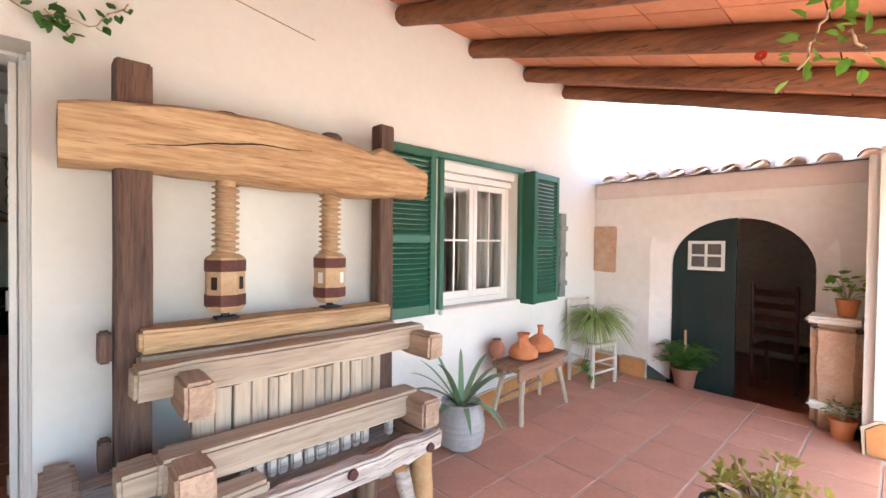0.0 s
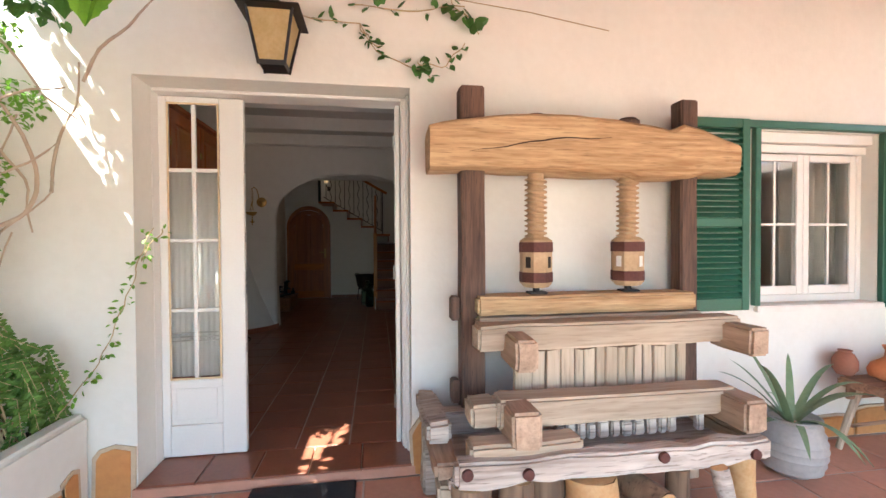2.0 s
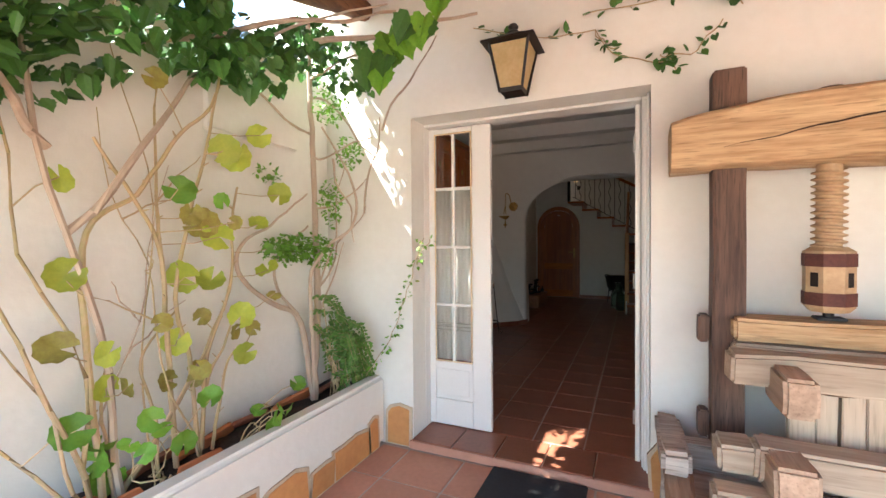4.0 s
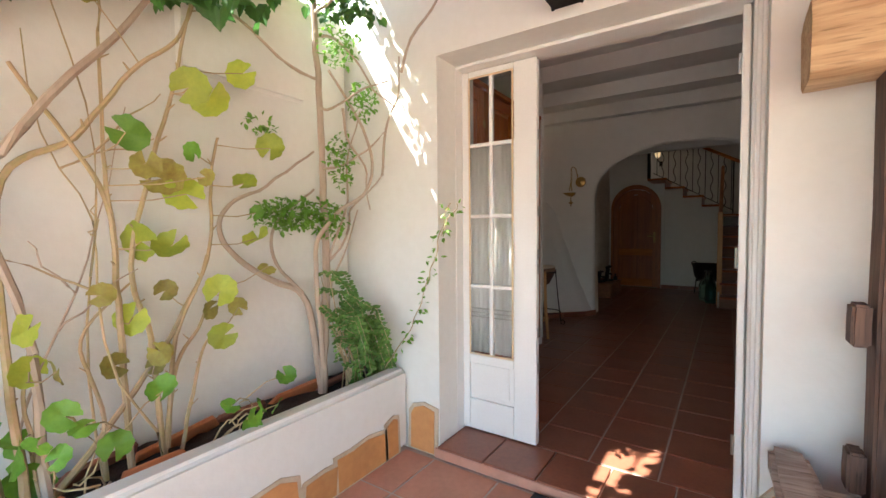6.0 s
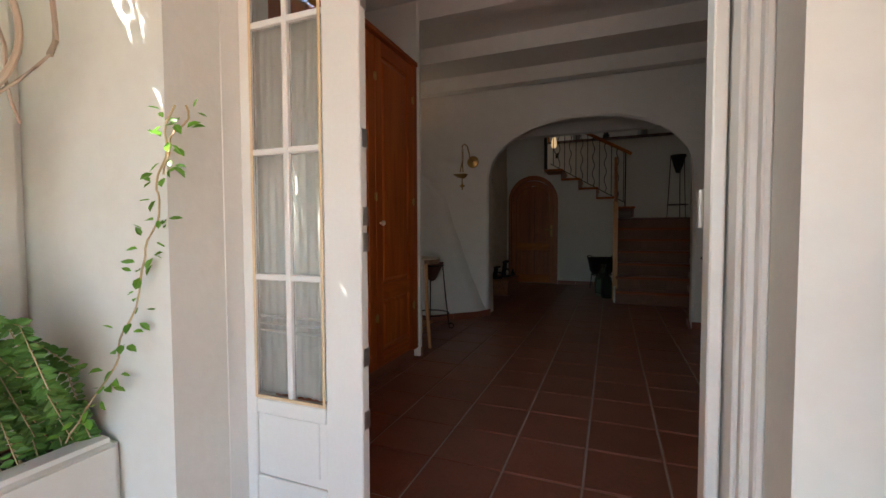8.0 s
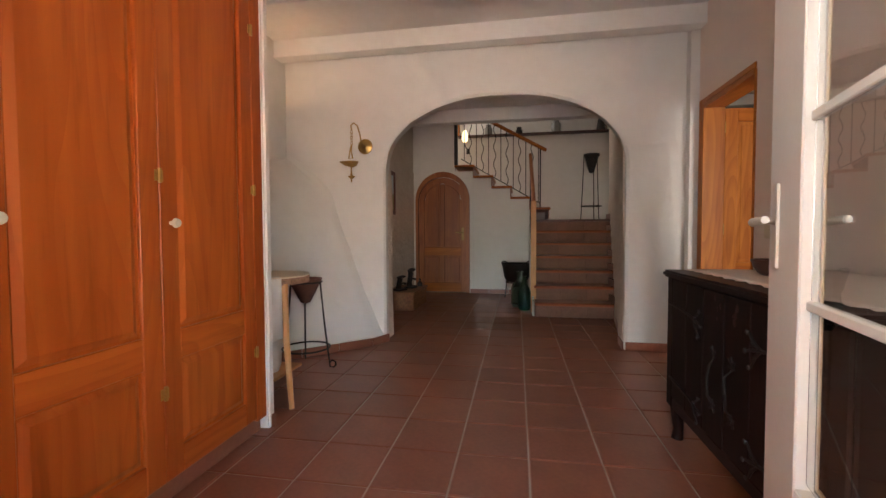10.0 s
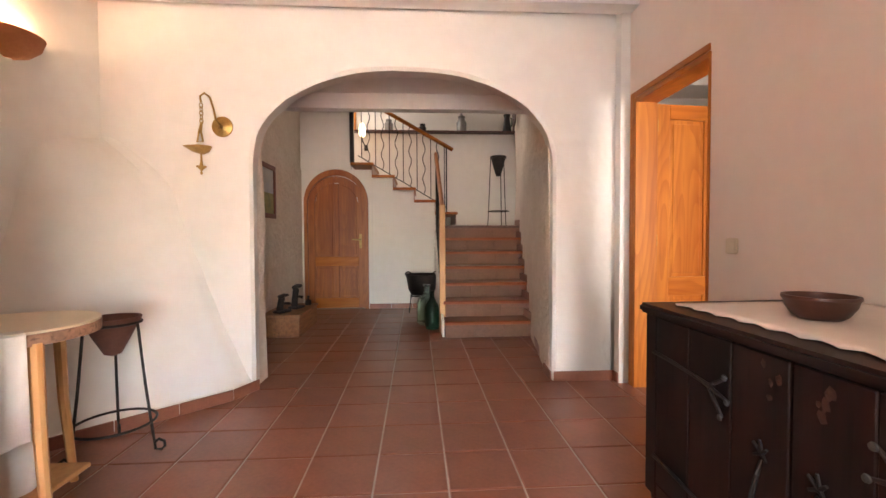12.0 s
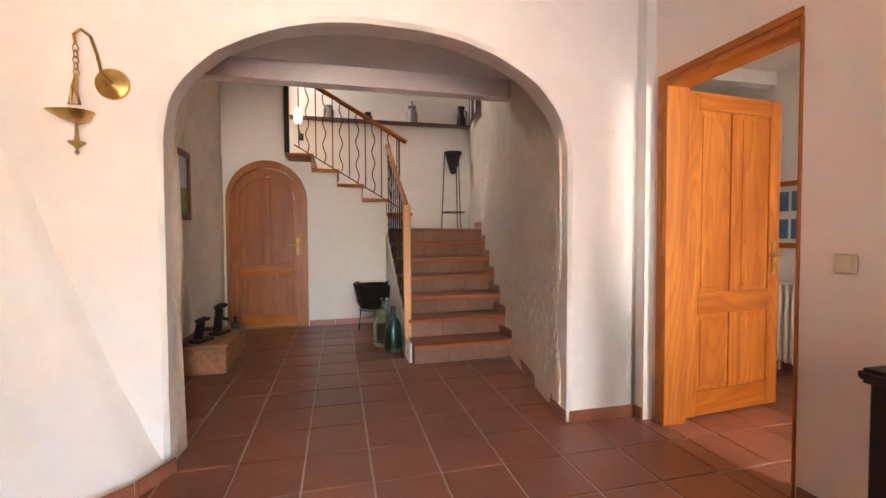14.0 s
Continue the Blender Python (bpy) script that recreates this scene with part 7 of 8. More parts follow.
tube(bm, [(0, -0.05, 0.23), (0, -0.12, 0.20), (0, -0.12, 0.12), (0, -0.088, 0.08)], 0.008, 8)
part("handle", bm, ENAMEL, jg, "", True)


def cone_stand(at, height, r, label, group="", leg_r=0.007, pot_h=0.20, feet=True, turn=0.0, spread=1.25):
    """A pointed clay strainer in a three-legged iron stand."""
    g = group_of("strainer_stand", at, label, "plant stand", group, turn)
    bm = bmesh.new()
    lathe(bm, [(0.008, height - pot_h), (r * 0.30, height - pot_h + 0.012), (r * 0.62, height - pot_h * 0.55), (r * 0.93, height - 0.03), (r, height - 0.012), (r * 1.03, height), (r * 0.94, height), (r * 0.84, height - 0.035), (r * 0.3, height - pot_h * 0.75)], 28)
    part("cone_pot", bm, POT_BROWN if feet else IRON, g, "dark pointed clay pot" if feet else "black pointed pot", True)
    for k in range(3):
        a = radians(25 + 120 * k)
        c, s = math.cos(a), math.sin(a)
        e = r * spread
        pts = [(r * c, r * s, height - 0.03), ((r + e) / 2 * c, (r + e) / 2 * s, height * 0.5), (e * c, e * s, 0.10), (e * 1.06 * c, e * 1.06 * s, 0.012)]
        if feet:
            pts += [((e * 1.06 + 0.022 + 0.028 * math.sin(q)) * c, (e * 1.06 + 0.022 + 0.028 * math.sin(q)) * s, 0.036 - 0.028 * math.cos(q)) for q in (0.3, 1.2, 2.2, 3.3, 4.4)]
        bm = bmesh.new()
        tube(bm, pts, leg_r, 8)
        part("leg", bm, IRON, g, "", True)
    for z, rr in ((height - 0.03, r * 1.0), (height * 0.22, r * spread * 0.97)):
        bm = bmesh.new()
        tube(bm, [(rr * math.cos(2 * math.pi * i / 28), rr * math.sin(2 * math.pi * i / 28), z) for i in range(29)], leg_r, 8, False)
        part("ring", bm, IRON, g, "", True)
    return g


cone_stand((-1.70, 5.99, 0), 0.705, 0.125, "dark pointed clay pot in a black iron stand", turn=-25, spread=1.5)

# ---- lit clay wall lamp on the left wall ----
wl = group_of("wall_lamp", (LEFT + 0.003, 6.2, 2.12), "lit half-bowl terracotta wall lamp", "wall lamp")
bm = bmesh.new()
rings = []
for r, z in ((0.02, -0.03), (0.10, 0.0), (0.155, 0.05), (0.175, 0.105), (0.163, 0.108), (0.14, 0.055), (0.02, 0.0)):
    rings.append([bm.verts.new((r * 0.85 * math.cos(math.pi * (i / 16 - 0.5)), r * math.sin(math.pi * (i / 16 - 0.5)), z)) for i in range(17)])
for a, b in zip(rings, rings[1:]):
    for i in range(16):
        bm.faces.new((a[i], a[i + 1], b[i + 1], b[i]))
part("bowl", bm, CLAY, wl, "", True)
bm = bmesh.new()
bmesh.ops.create_uvsphere(bm, u_segments=12, v_segments=8, radius=0.022)
bmesh.ops.translate(bm, verts=bm.verts, vec=(0.072, 0, 0.032))
part("bulb", bm, BULB, wl, "", True)

# ---- brass oil lamp on the arch wall ----
ol = group_of("oil_lamp", (-1.585, ARCH - 0.004, 1.52), "old brass hanging oil lamp on a wall hook", "oil lamp")
bm = bmesh.new()
lathe(bm, [(0.082, 0.0), (0.078, 0.012), (0.05, 0.022), (0.015, 0.030), (0.004, 0.045)], 28)
bmesh.ops.rotate(bm, verts=bm.verts, cent=(0, 0, 0), matrix=Matrix.Rotation(radians(90), 3, "X"))
bmesh.ops.translate(bm, verts=bm.verts, vec=(0.07, 0.002, 0.385))
part("wall_plate", bm, BRASS, ol, "", True)
bm = bmesh.new()
tube(bm, [(0.07, -0.03, 0.385), (0.045, -0.055, 0.42), (0.035, -0.065, 0.50), (0.01, -0.07, 0.595), (-0.03, -0.075, 0.625), (-0.062, -0.075, 0.60), (-0.055, -0.075, 0.555)], 0.008, 8)
part("hook", bm, BRASS, ol, "", True)
for z in (0.53, 0.50, 0.47, 0.44, 0.41):
    bm = bmesh.new()
    tube(bm, [(-0.055 + 0.011 * math.cos(q) * (1 if round(z * 100) % 2 else 0.3), -0.075 + 0.011 * math.cos(q) * (0.3 if round(z * 100) % 2 else 1), z + 0.020 * math.sin(q)) for q in [k * math.pi / 5 for k in range(11)]], 0.0035, 6)
    part("chain_link", bm, BRASS, ol, "", True)
bm = bmesh.new()
tube(bm, [(-0.055, -0.075, 0.40), (-0.075, -0.075, 0.33), (-0.09, -0.075, 0.25), (-0.045, -0.075, 0.25), (-0.06, -0.075, 0.33), (-0.055, -0.075, 0.40)], 0.008, 8)
part("stirrup", bm, BRASS, ol, "", True)
bm = bmesh.new()
lathe(bm, [(0.015, 0.155), (0.05, 0.175), (0.072, 0.215), (0.066, 0.215), (0.045, 0.185), (0.01, 0.172)], 24, (-0.055, -0.075, 0))
for v in bm.verts:
    if v.co.x < -0.09:
        v.co.x -= (-(v.co.x) - 0.09) * 1.9
        v.co.z += 0.02 * (-(v.co.x) - 0.09)
part("oil_dish", bm, BRASS, ol, "", True)
bm = bmesh.new()
lathe(bm, [(0.004, 0.02), (0.012, 0.035), (0.036, 0.055), (0.038, 0.062), (0.014, 0.062), (0.008, 0.10), (0.006, 0.158)], 18, (-0.062, -0.075, 0))
lathe(bm, [(0.002, -0.005), (0.012, 0.008), (0.004, 0.022)], 10, (-0.062, -0.075, 0))
part("drip_pan", bm, BRASS, ol, "", True)
ol.matrix_basis = Matrix.Translation((0.007, 0, 0.035)) @ ol.matrix_basis @ Matrix.Scale(0.9, 4)

# ---- black sideboard ----
SBX, SBY0, SBY1, SBH = 0.715, 4.0, 5.23, 0.865
sb = group_of("sideboard", (0, 0, 0), "low blackened oak sideboard with carved doors", "sideboard")
bar("top", (SBX - 0.025, RIGHT - 0.012, SBY0 - 0.03, SBY1 + 0.015, SBH - 0.035, SBH), DARK_OAK_Y, sb, 0.010, 0.003, 5, 2)
bar("body", (SBX + 0.012, RIGHT - 0.014, SBY0, SBY1, 0.17, SBH - 0.036), DARK_OAK, sb, 0.006)
for y in (SBY0 + 0.035, SBY1 - 0.035):
    bm = bmesh.new()
    tube(bm, [(SBX + 0.04, y, 0.171), (SBX + 0.04, y, 0.12), (SBX + 0.045, y, 0.05), (SBX + 0.04, y, 0.0)], [0.036, 0.030, 0.024, 0.028], 12)
    part("foot", bm, DARK_OAK, sb, "", True)
    bar("corner_post", (SBX - 0.004, SBX + 0.011, y - 0.035, y + 0.035, 0.171, SBH - 0.037), DARK_OAK, sb, 0.006)
for y in (SBY0 + 0.035, SBY1 - 0.035):
    bm = bmesh.new()
    tube(bm, [(RIGHT - 0.05, y, 0.171), (RIGHT - 0.05, y, 0.0)], 0.03, 10)
    part("foot", bm, DARK_OAK, sb, "", True)
bar("bottom_rail", (SBX - 0.002, SBX + 0.0115, SBY0 + 0.071, SBY1 - 0.071, 0.172, 0.225), DARK_OAK_Y, sb, 0.004)
dw = (SBY1 - SBY0 - 0.142) / 2
WORN = material("rubbed_red_brown_wood", (0.065, 0.021, 0.011), 0.5, tint=(0.02, 0.008, 0.006), scale=45, fine=90, bump=0.3)
STUD = material("dull_iron_stud", (0.10, 0.095, 0.09), 0.55, 0.6, tint=(0.05, 0.048, 0.046), scale=30, fine=90, bump=0.2)


def forged(parent, pts, radii, name="strap_hinge", label="black forged iron strap hinge"):
    bm = bmesh.new()
    tube(bm, pts, [r * 0.7 for r in radii], 8)
    return part(name, bm, IRON, parent, label, True)


for k in range(2):
    y0 = SBY0 + 0.071 + dw * k
    y1 = y0 + dw
    d = group_of("door", (0, 0, 0), "", "")
    d.parent = sb
    for key in ("label", "category"):
        if key in d:
            del d[key]
    n_boards = 3
    for q in range(n_boards):
        bar("board", (SBX - 0.006, SBX + 0.0115, y0 + 0.003 + (dw - 0.006) * q / n_boards + 0.0012, y0 + 0.003 + (dw - 0.006) * (q + 1) / n_boards - 0.0012, 0.23, SBH - 0.042), DARK_OAK, d, 0.003)
    hinge_y, way = (y0, 1) if k == 0 else (y1, -1)
    for zc in (0.70, 0.33):
        x = SBX - 0.014
        forged(d, [(x, hinge_y + way * u, zc + dz) for u, dz in ((0.0, 0.0), (0.10, -0.004), (0.20, -0.012), (0.30, -0.022))], [0.010, 0.009, 0.008, 0.010])
        for du, dz in ((0.075, 0.045), (0.085, -0.02), (0.06, -0.07)):
            forged(d, [(x, hinge_y + way * 0.28, zc - 0.02), (x - 0.004, hinge_y + way * (0.28 + du * 0.5), zc - 0.02 + dz * 0.4), (x, hinge_y + way * (0.28 + du), zc - 0.02 + dz)], [0.007, 0.009, 0.006], "hinge_leaf")
            bm = bmesh.new()
            lathe(bm, [(0.009, 0.0), (0.008, 0.004), (0.002, 0.006)], 10)
            bmesh.ops.rotate(bm, verts=bm.verts, cent=(0, 0, 0), matrix=Matrix.Rotation(radians(-90), 3, "Y"))
            bmesh.ops.translate(bm, verts=bm.verts, vec=(x - 0.006, hinge_y + way * (0.28 + du), zc - 0.02 + dz))
            part("stud", bm, STUD, d, "dull iron stud", True)
    hy = y1 - 0.075 if k == 0 else y0 + 0.075
    forged(d, [(SBX - 0.010, hy, 0.56), (SBX - 0.030, hy - 0.012 * (1 if k else -1), 0.53), (SBX - 0.034, hy, 0.47), (SBX - 0.030, hy, 0.41), (SBX - 0.010, hy, 0.38)], [0.006, 0.008, 0.009, 0.008, 0.006], "pull_handle", "curved black iron pull handle")
    for zc in (0.575, 0.365):
        for du, dz in ((-0.022, 0.02), (0.022, 0.022), (0.0, 0.035), (-0.02, -0.012), (0.02, -0.010)):
            forged(d, [(SBX - 0.008, hy, zc), (SBX - 0.014, hy + du, zc + dz)], [0.008, 0.005], "handle_rosette", "forged iron leaf rosette")
    rw = random.Random(70 + k)
    for q in range(4):
        bm = bmesh.new()
        rr, cy, cz = rw.uniform(0.006, 0.014), (y1 - 0.07 if k == 0 else y0 + 0.05) + rw.uniform(-0.03, 0.03), rw.uniform(0.72, 0.80)
        edge = [(rr * rw.uniform(0.6, 1.2) * math.cos(j * math.pi / 5), rr * rw.uniform(0.8, 1.7) * math.sin(j * math.pi / 5)) for j in range(10)]
        hub = bm.verts.new((SBX - 0.0085, cy, cz))
        rim = [bm.verts.new((SBX - 0.0061, cy + a, cz + b)) for a, b in edge]
        for j in range(10):
            bm.faces.new((hub, rim[j], rim[(j + 1) % 10]))
        part("worn_patch", bm, WORN, d, "patch rubbed to red-brown wood", True)
bm = bmesh.new()
n, mrow = 36, 12
cl = [[bm.verts.new((SBX + 0.055 + (RIGHT - 0.04 - SBX - 0.055) * j / mrow + (0.012 * math.sin(i * 2.1) if j == 0 else 0), SBY0 + 0.02 + (SBY1 - SBY0 - 0.10) * i / n, SBH + 0.004 + 0.004 * abs(noise.noise(Vector((i * 0.35, j * 0.5, 1)))))) for j in range(mrow + 1)] for i in range(n + 1)]
for i in range(n):
    for j in range(mrow):
        bm.faces.new((cl[i][j], cl[i + 1][j], cl[i + 1][j + 1], cl[i][j + 1]))
cloth = tagged(part("table_runner", bm, LINEN, None, "", True), "beige linen runner with a scalloped edge on the sideboard", "table runner")
cloth.modifiers.new("thick", "SOLIDIFY").thickness = 0.003
bowl = group_of("wooden_bowl", (1.0, 4.84, SBH + 0.010), "dark turned wooden bowl standing on the runner", "bowl")
bm = bmesh.new()
lathe(bm, [(0.050, 0.0), (0.064, 0.010), (0.080, 0.036), (0.084, 0.052), (0.089, 0.058), (0.088, 0.066), (0.082, 0.066), (0.076, 0.045), (0.058, 0.024), (0.01, 0.018)], 36)
part("body", bm, CANE, bowl, "", True)

# ---- pine doorway to the side room ----
fr = group_of("door_frame", (0, 0, 0), "varnished pine door frame of the side room", "door frame", kind="structure")
Y0, Y1 = 5.93, 6.73
for dims, mt in (((RIGHT - 0.012, RIGHT + 0.152, Y1 - 0.035, Y1 - 0.001, 0, 2.099), PINE_Z), ((RIGHT - 0.012, RIGHT + 0.152, Y0 + 0.001, Y0 + 0.012, 0, 2.099), PINE_Z), ((RIGHT - 0.0115, RIGHT + 0.1515, Y0 + 0.0121, Y1 - 0.0351, 2.062, 2.0985), PINE_Y), ((RIGHT - 0.014, RIGHT - 0.002, Y1 - 0.001, Y1 + 0.045, 0, 2.14), PINE_Z), ((RIGHT - 0.0135, RIGHT - 0.002, Y0 + 0.0, Y1 - 0.0011, 2.101, 2.1405), PINE_Y)):
    bar("jamb", dims, mt, fr, 0.003)


def pine_leaf(name, w, h, label, arched=False, group="pine doors", upright=PINE_Z):
    """A panelled pine door leaf: hinge at x 0, face towards -y."""
    d = group_of(name, (0, 0, 0), label, "door", group)
    d["kind"] = "structure"
    s, t = 0.10, 0.04
    mid_z = 0.72
    top = h - (0.32 if arched else 0.11)
    if not arched:
        bar("stile", (0, s, 0, t, 0, h), upright, d, 0.003)
        bar("stile", (w - s, w, 0, t, 0, h), upright, d, 0.003)
        bar("rail", (s + 0.0005, w - s - 0.0005, 0.001, t - 0.001, h - 0.11, h), PINE_X, d, 0.003)
    else:
        out = arch_outline(0, w, 0, h - w / 2, h, 20, 2.0)
        inn = arch_outline(s, w - s, 0.001, h - w / 2, h - s, 20, 2.0)
        bm = bmesh.new()
        for q0, q1 in zip(range(len(out) - 1), range(1, len(out))):
            vs = [bm.verts.new((p[0], y, p[1])) for y in (0, t) for p in (out[q0], out[q1], inn[q1], inn[q0])]
            for f in ((0, 1, 2, 3), (7, 6, 5, 4), (0, 4, 5, 1), (2, 6, 7, 3), (1, 5, 6, 2), (3, 7, 4, 0)):
                bm.faces.new([vs[i] for i in f])
        bmesh.ops.remove_doubles(bm, verts=bm.verts, dist=1e-4)
        bmesh.ops.recalc_face_normals(bm, faces=bm.faces)
        part("arched_frame", bm, upright, d)
    for z0, z1 in ((0.002, 0.16), (mid_z - 0.07, mid_z + 0.07)):
        bar("rail", (s + 0.0005, w - s - 0.0005, 0.001, t - 0.001, z0, z1), PINE_X, d, 0.003)
    c = w / 2
    bar("muntin", (c - 0.035, c + 0.035, 0.0015, t - 0.0015, mid_z + 0.0705, h - 0.1105), upright, d, 0.003)
    bar("muntin", (c - 0.035, c + 0.035, 0.0015, t - 0.0015, 0.1605, mid_z - 0.0705), upright, d, 0.003)
    for a, b in ((s, c - 0.035), (c + 0.035, w - s)):
        for z0, z1 in ((0.16, mid_z - 0.07), (mid_z + 0.07, h - 0.11)):
            bm = bmesh.new()
            if arched and z1 > 1:
                zt = lambda xx: h - w / 2 + math.sqrt(max(0, (w / 2 - s) ** 2 - (xx - c) ** 2)) + 0.003
                pts = [(a, z0), (b, z0)] + [(a + (b - a) * k / 8, zt(a + (b - a) * k / 8)) for k in range(8, -1, -1)]
                prism(bm, pts, 0.010, t - 0.010)
                m = 0.03
                p2 = [(a + m, z0 + m), (b - m, z0 + m)] + [(a + m + (b - a - 2 * m) * k / 8, zt(a + m + (b - a - 2 * m) * k / 8) - m) for k in range(8, -1, -1)]
                prism(bm, p2, 0.004, 0.0099)
            else:
                box(bm, a, b, 0.010, t - 0.010, z0, z1)
                m = 0.03
                box(bm, a + m, b - m, 0.004, 0.0099, z0 + m, z1 - m)
                box(bm, a + m, b - m, t - 0.0099, t - 0.004, z0 + m, z1 - m)
            finish(bm, 0.004, 1)
            part("panel", bm, upright, d)
    return d


rl = pine_leaf("door_side_room", 0.825, 2.05, "open varnished pine panel door to the side room")
rl.matrix_basis = pose(RIGHT + 0.166, Y1 - 0.004, 0.012, 0, 0, 4.6)
lever(rl, 0.77, 0.0, 1.02, BRASS)
bm = bmesh.new()
box(bm, 0.75, 0.79, 0.04, 0.046, 0.90, 1.12)
tube(bm, [(0.77, 0.04, 1.02), (0.77, 0.09, 1.02), (0.655, 0.095, 1.024)], 0.009, 8)
part("lever", bm, BRASS, rl, "brass lever handle")
for z in (0.22, 1.02, 1.85):
    bm = bmesh.new()
    tube(bm, [(-0.006, -0.004, z), (-0.006, -0.004, z + 0.09)], 0.008, 8)
    part("hinge", bm, BRASS, rl, "small brass hinge", True)

sw = group_of("light_switch", (RIGHT - 0.001, 5.755, 1.055), "ivory plastic light switch on the wall", "light switch")
bm = bmesh.new()
box(bm, -0.010, 0, -0.042, 0.042, -0.040, 0.040)
finish(bm, 0.006, 3)
part("plate", bm, IVORY, sw, "", True)
bm = bmesh.new()
box(bm, -0.014, -0.0101, -0.028, 0.028, -0.028, 0.028)
finish(bm, 0.003, 2)
part("rocker", bm, IVORY, sw)

# side room: radiator, picture shelf
rad = group_of("radiator", (3.22, 7.26, 0.08), "cream ribbed cast-iron radiator below the shelf", "radiator")
first = None
for k in range(9):
    if first is None:
        bm = bmesh.new()
        box(bm, -0.07, 0.07, -0.018, 0.018, 0.0, 0.68)
        finish(bm, 0.016, 3)
        first = part("rib", bm, ENAMEL, rad, "", True)
        first.location = (0, -0.3, 0)
    else:
        o = new("rib", first.data)
        o.parent, o.location = rad, (0, -0.3 + 0.055 * k, 0)
bm = bmesh.new()
tube(bm, [(0, -0.33, 0.05), (0, 0.2, 0.05)], 0.02, 8)
tube(bm, [(0, -0.33, 0.62), (0, 0.2, 0.62)], 0.02, 8)
tube(bm, [(0, -0.28, -0.10), (0, -0.28, 0.05)], 0.012, 8)
tube(bm, [(0, 0.12, -0.10), (0, 0.12, 0.05)], 0.012, 8)
part("pipes", bm, ENAMEL, rad, "", True)
ps = group_of("picture_board", (3.335, 7.15, 1.05), "white card rack with blue pictures in a pine frame", "picture rack")
bar("back", (-0.012, 0.0, -0.40, 0.62, 0, 0.58), WHITE_PAINT, ps, 0.002)
for d in ((-0.40, 0.62, 0, 0.045), (-0.40, 0.62, 0.535, 0.58)):
    bar("frame", (-0.035, -0.0125, *d), PINE_Y, ps, 0.003)
for z in (0.08, 0.32):
    for k in range(7):
        bar("blue_card", (-0.018, -0.0125, -0.37 + 0.125 * k, -0.27 + 0.125 * k, z, z + 0.17), BLUE_CARD, ps, 0.001)

# ---- stairs ----
ST_X0, ST_Y0, RISE, RUN = 0.172, 8.31, 0.181, 0.285


def hall_right(y):
    return 0.945 + (y - 7.2) * 0.692 / (BACK - 7.2)


stairs = group_of("staircase", (0, 0, 0), "tiled staircase with pine nosings", "staircase", kind="structure")
for k in range(7):
    y = ST_Y0 + RUN * k
    x1 = hall_right(y) - 0.01
    deep = RUN if k < 6 else BACK - y - 0.004
    bm = bmesh.new()
    box(bm, ST_X0, x1, y + 0.012, y + deep + (0.012 if k < 6 else 0), 0.0 if k == 0 else RISE * k - 0.02, RISE * (k + 1) - 0.03)
    part("step_core", bm, RISER, stairs)
    w = (x1 - ST_X0) / 3
    for q in range(3):
        bar("riser_tile", (ST_X0 + w * q + 0.002, ST_X0 + w * (q + 1) - 0.002, y, y + 0.0115, RISE * k + 0.003, RISE * (k + 1) - 0.034), RISER, stairs, 0.002)
    bar("nosing", (ST_X0 - 0.006, x1, y - 0.034, y + 0.028, RISE * (k + 1) - 0.036, RISE * (k + 1)), RED_PINE_X if k < 6 else CANE, stairs, 0.006)
    bar("tread_tile", (ST_X0, x1, y + 0.0285, y + deep + 0.011 if k < 6 else BACK - 0.006, RISE * (k + 1) - 0.0295, RISE * (k + 1) - 0.002), TERRACOTTA_TILE, stairs, 0.002)
    bar("skirting", (x1 - 0.020, x1 + 0.006, y - 0.036, y + RUN, RISE * (k + 1) + 0.0005, RISE * (k + 1) + 0.085), TERRACOTTA_TILE, stairs, 0.002)
for k in range(UP_N):
    x = UP_X - UP_RUN * k
    z = UP_Z + UP_RISE * (k + 1)
    bar("nosing", (x - UP_RUN - 0.0, x + 0.03, UNDER - 0.045, BACK - 0.004, z - 0.0395, z), PINE_Y, stairs, 0.006)
    bar("riser_tile", (x - 0.002, x + 0.008, UNDER - 0.02, BACK - 0.006, z - UP_RISE + 0.001, z - 0.04), TERRACOTTA_TILE, stairs, 0.002)
bar("stair_side", (ST_X0 - 0.03, ST_X0 - 0.008, ST_Y0 + 0.05, UNDER - 0.002, 0.0, 0.001 + RISE), PLASTER_IN, stairs, 0.003)
bm = bmesh.new()
prism(bm, [(ST_Y0 + 0.06, 0.0), (UNDER - 0.003, 0.0), (UNDER - 0.003, 1.20), (ST_Y0 + 0.06, 0.10)], ST_X0 - 0.031, ST_X0 - 0.0075, axis=0)
bmesh.ops.recalc_face_normals(bm, faces=bm.faces)
part("stringer", bm, PLASTER_IN, stairs)

rail = group_of("stair_railing", (0, 0, 0), "pine handrail with straight and wavy iron balusters", "railing", kind="structure")
bar("newel", (0.125, 0.195, 8.58, 8.65, 0.0, 1.47), PALE_PINE, rail, 0.005, label="square pale pine newel post")
bm = bmesh.new()
tube(bm, [(0.16, 8.615, 1.455), (0.165, 10.22, 2.36)], 0.028, 10)
part("handrail", bm, PINE_Y, rail, "", True)
for k in range(9):
    y = 8.76 + 0.17 * k
    u = (y - 8.615) / 1.605
    zt, zb = 1.44 + 0.905 * u, max(0.2, (y - ST_Y0) / RUN * RISE + 0.02)
    bm = bmesh.new()
    tube(bm, [(0.16, y + (0.018 * math.sin(i * 1.57) if k % 2 else 0), zb + (zt - zb) * i / 16) for i in range(17)], 0.007, 6)
    part("baluster", bm, IRON, rail, "black iron baluster", True)
bm = bmesh.new()
tube(bm, [(0.16, 8.66, 0.36), (0.16, 10.2, 1.33)], 0.008, 6)
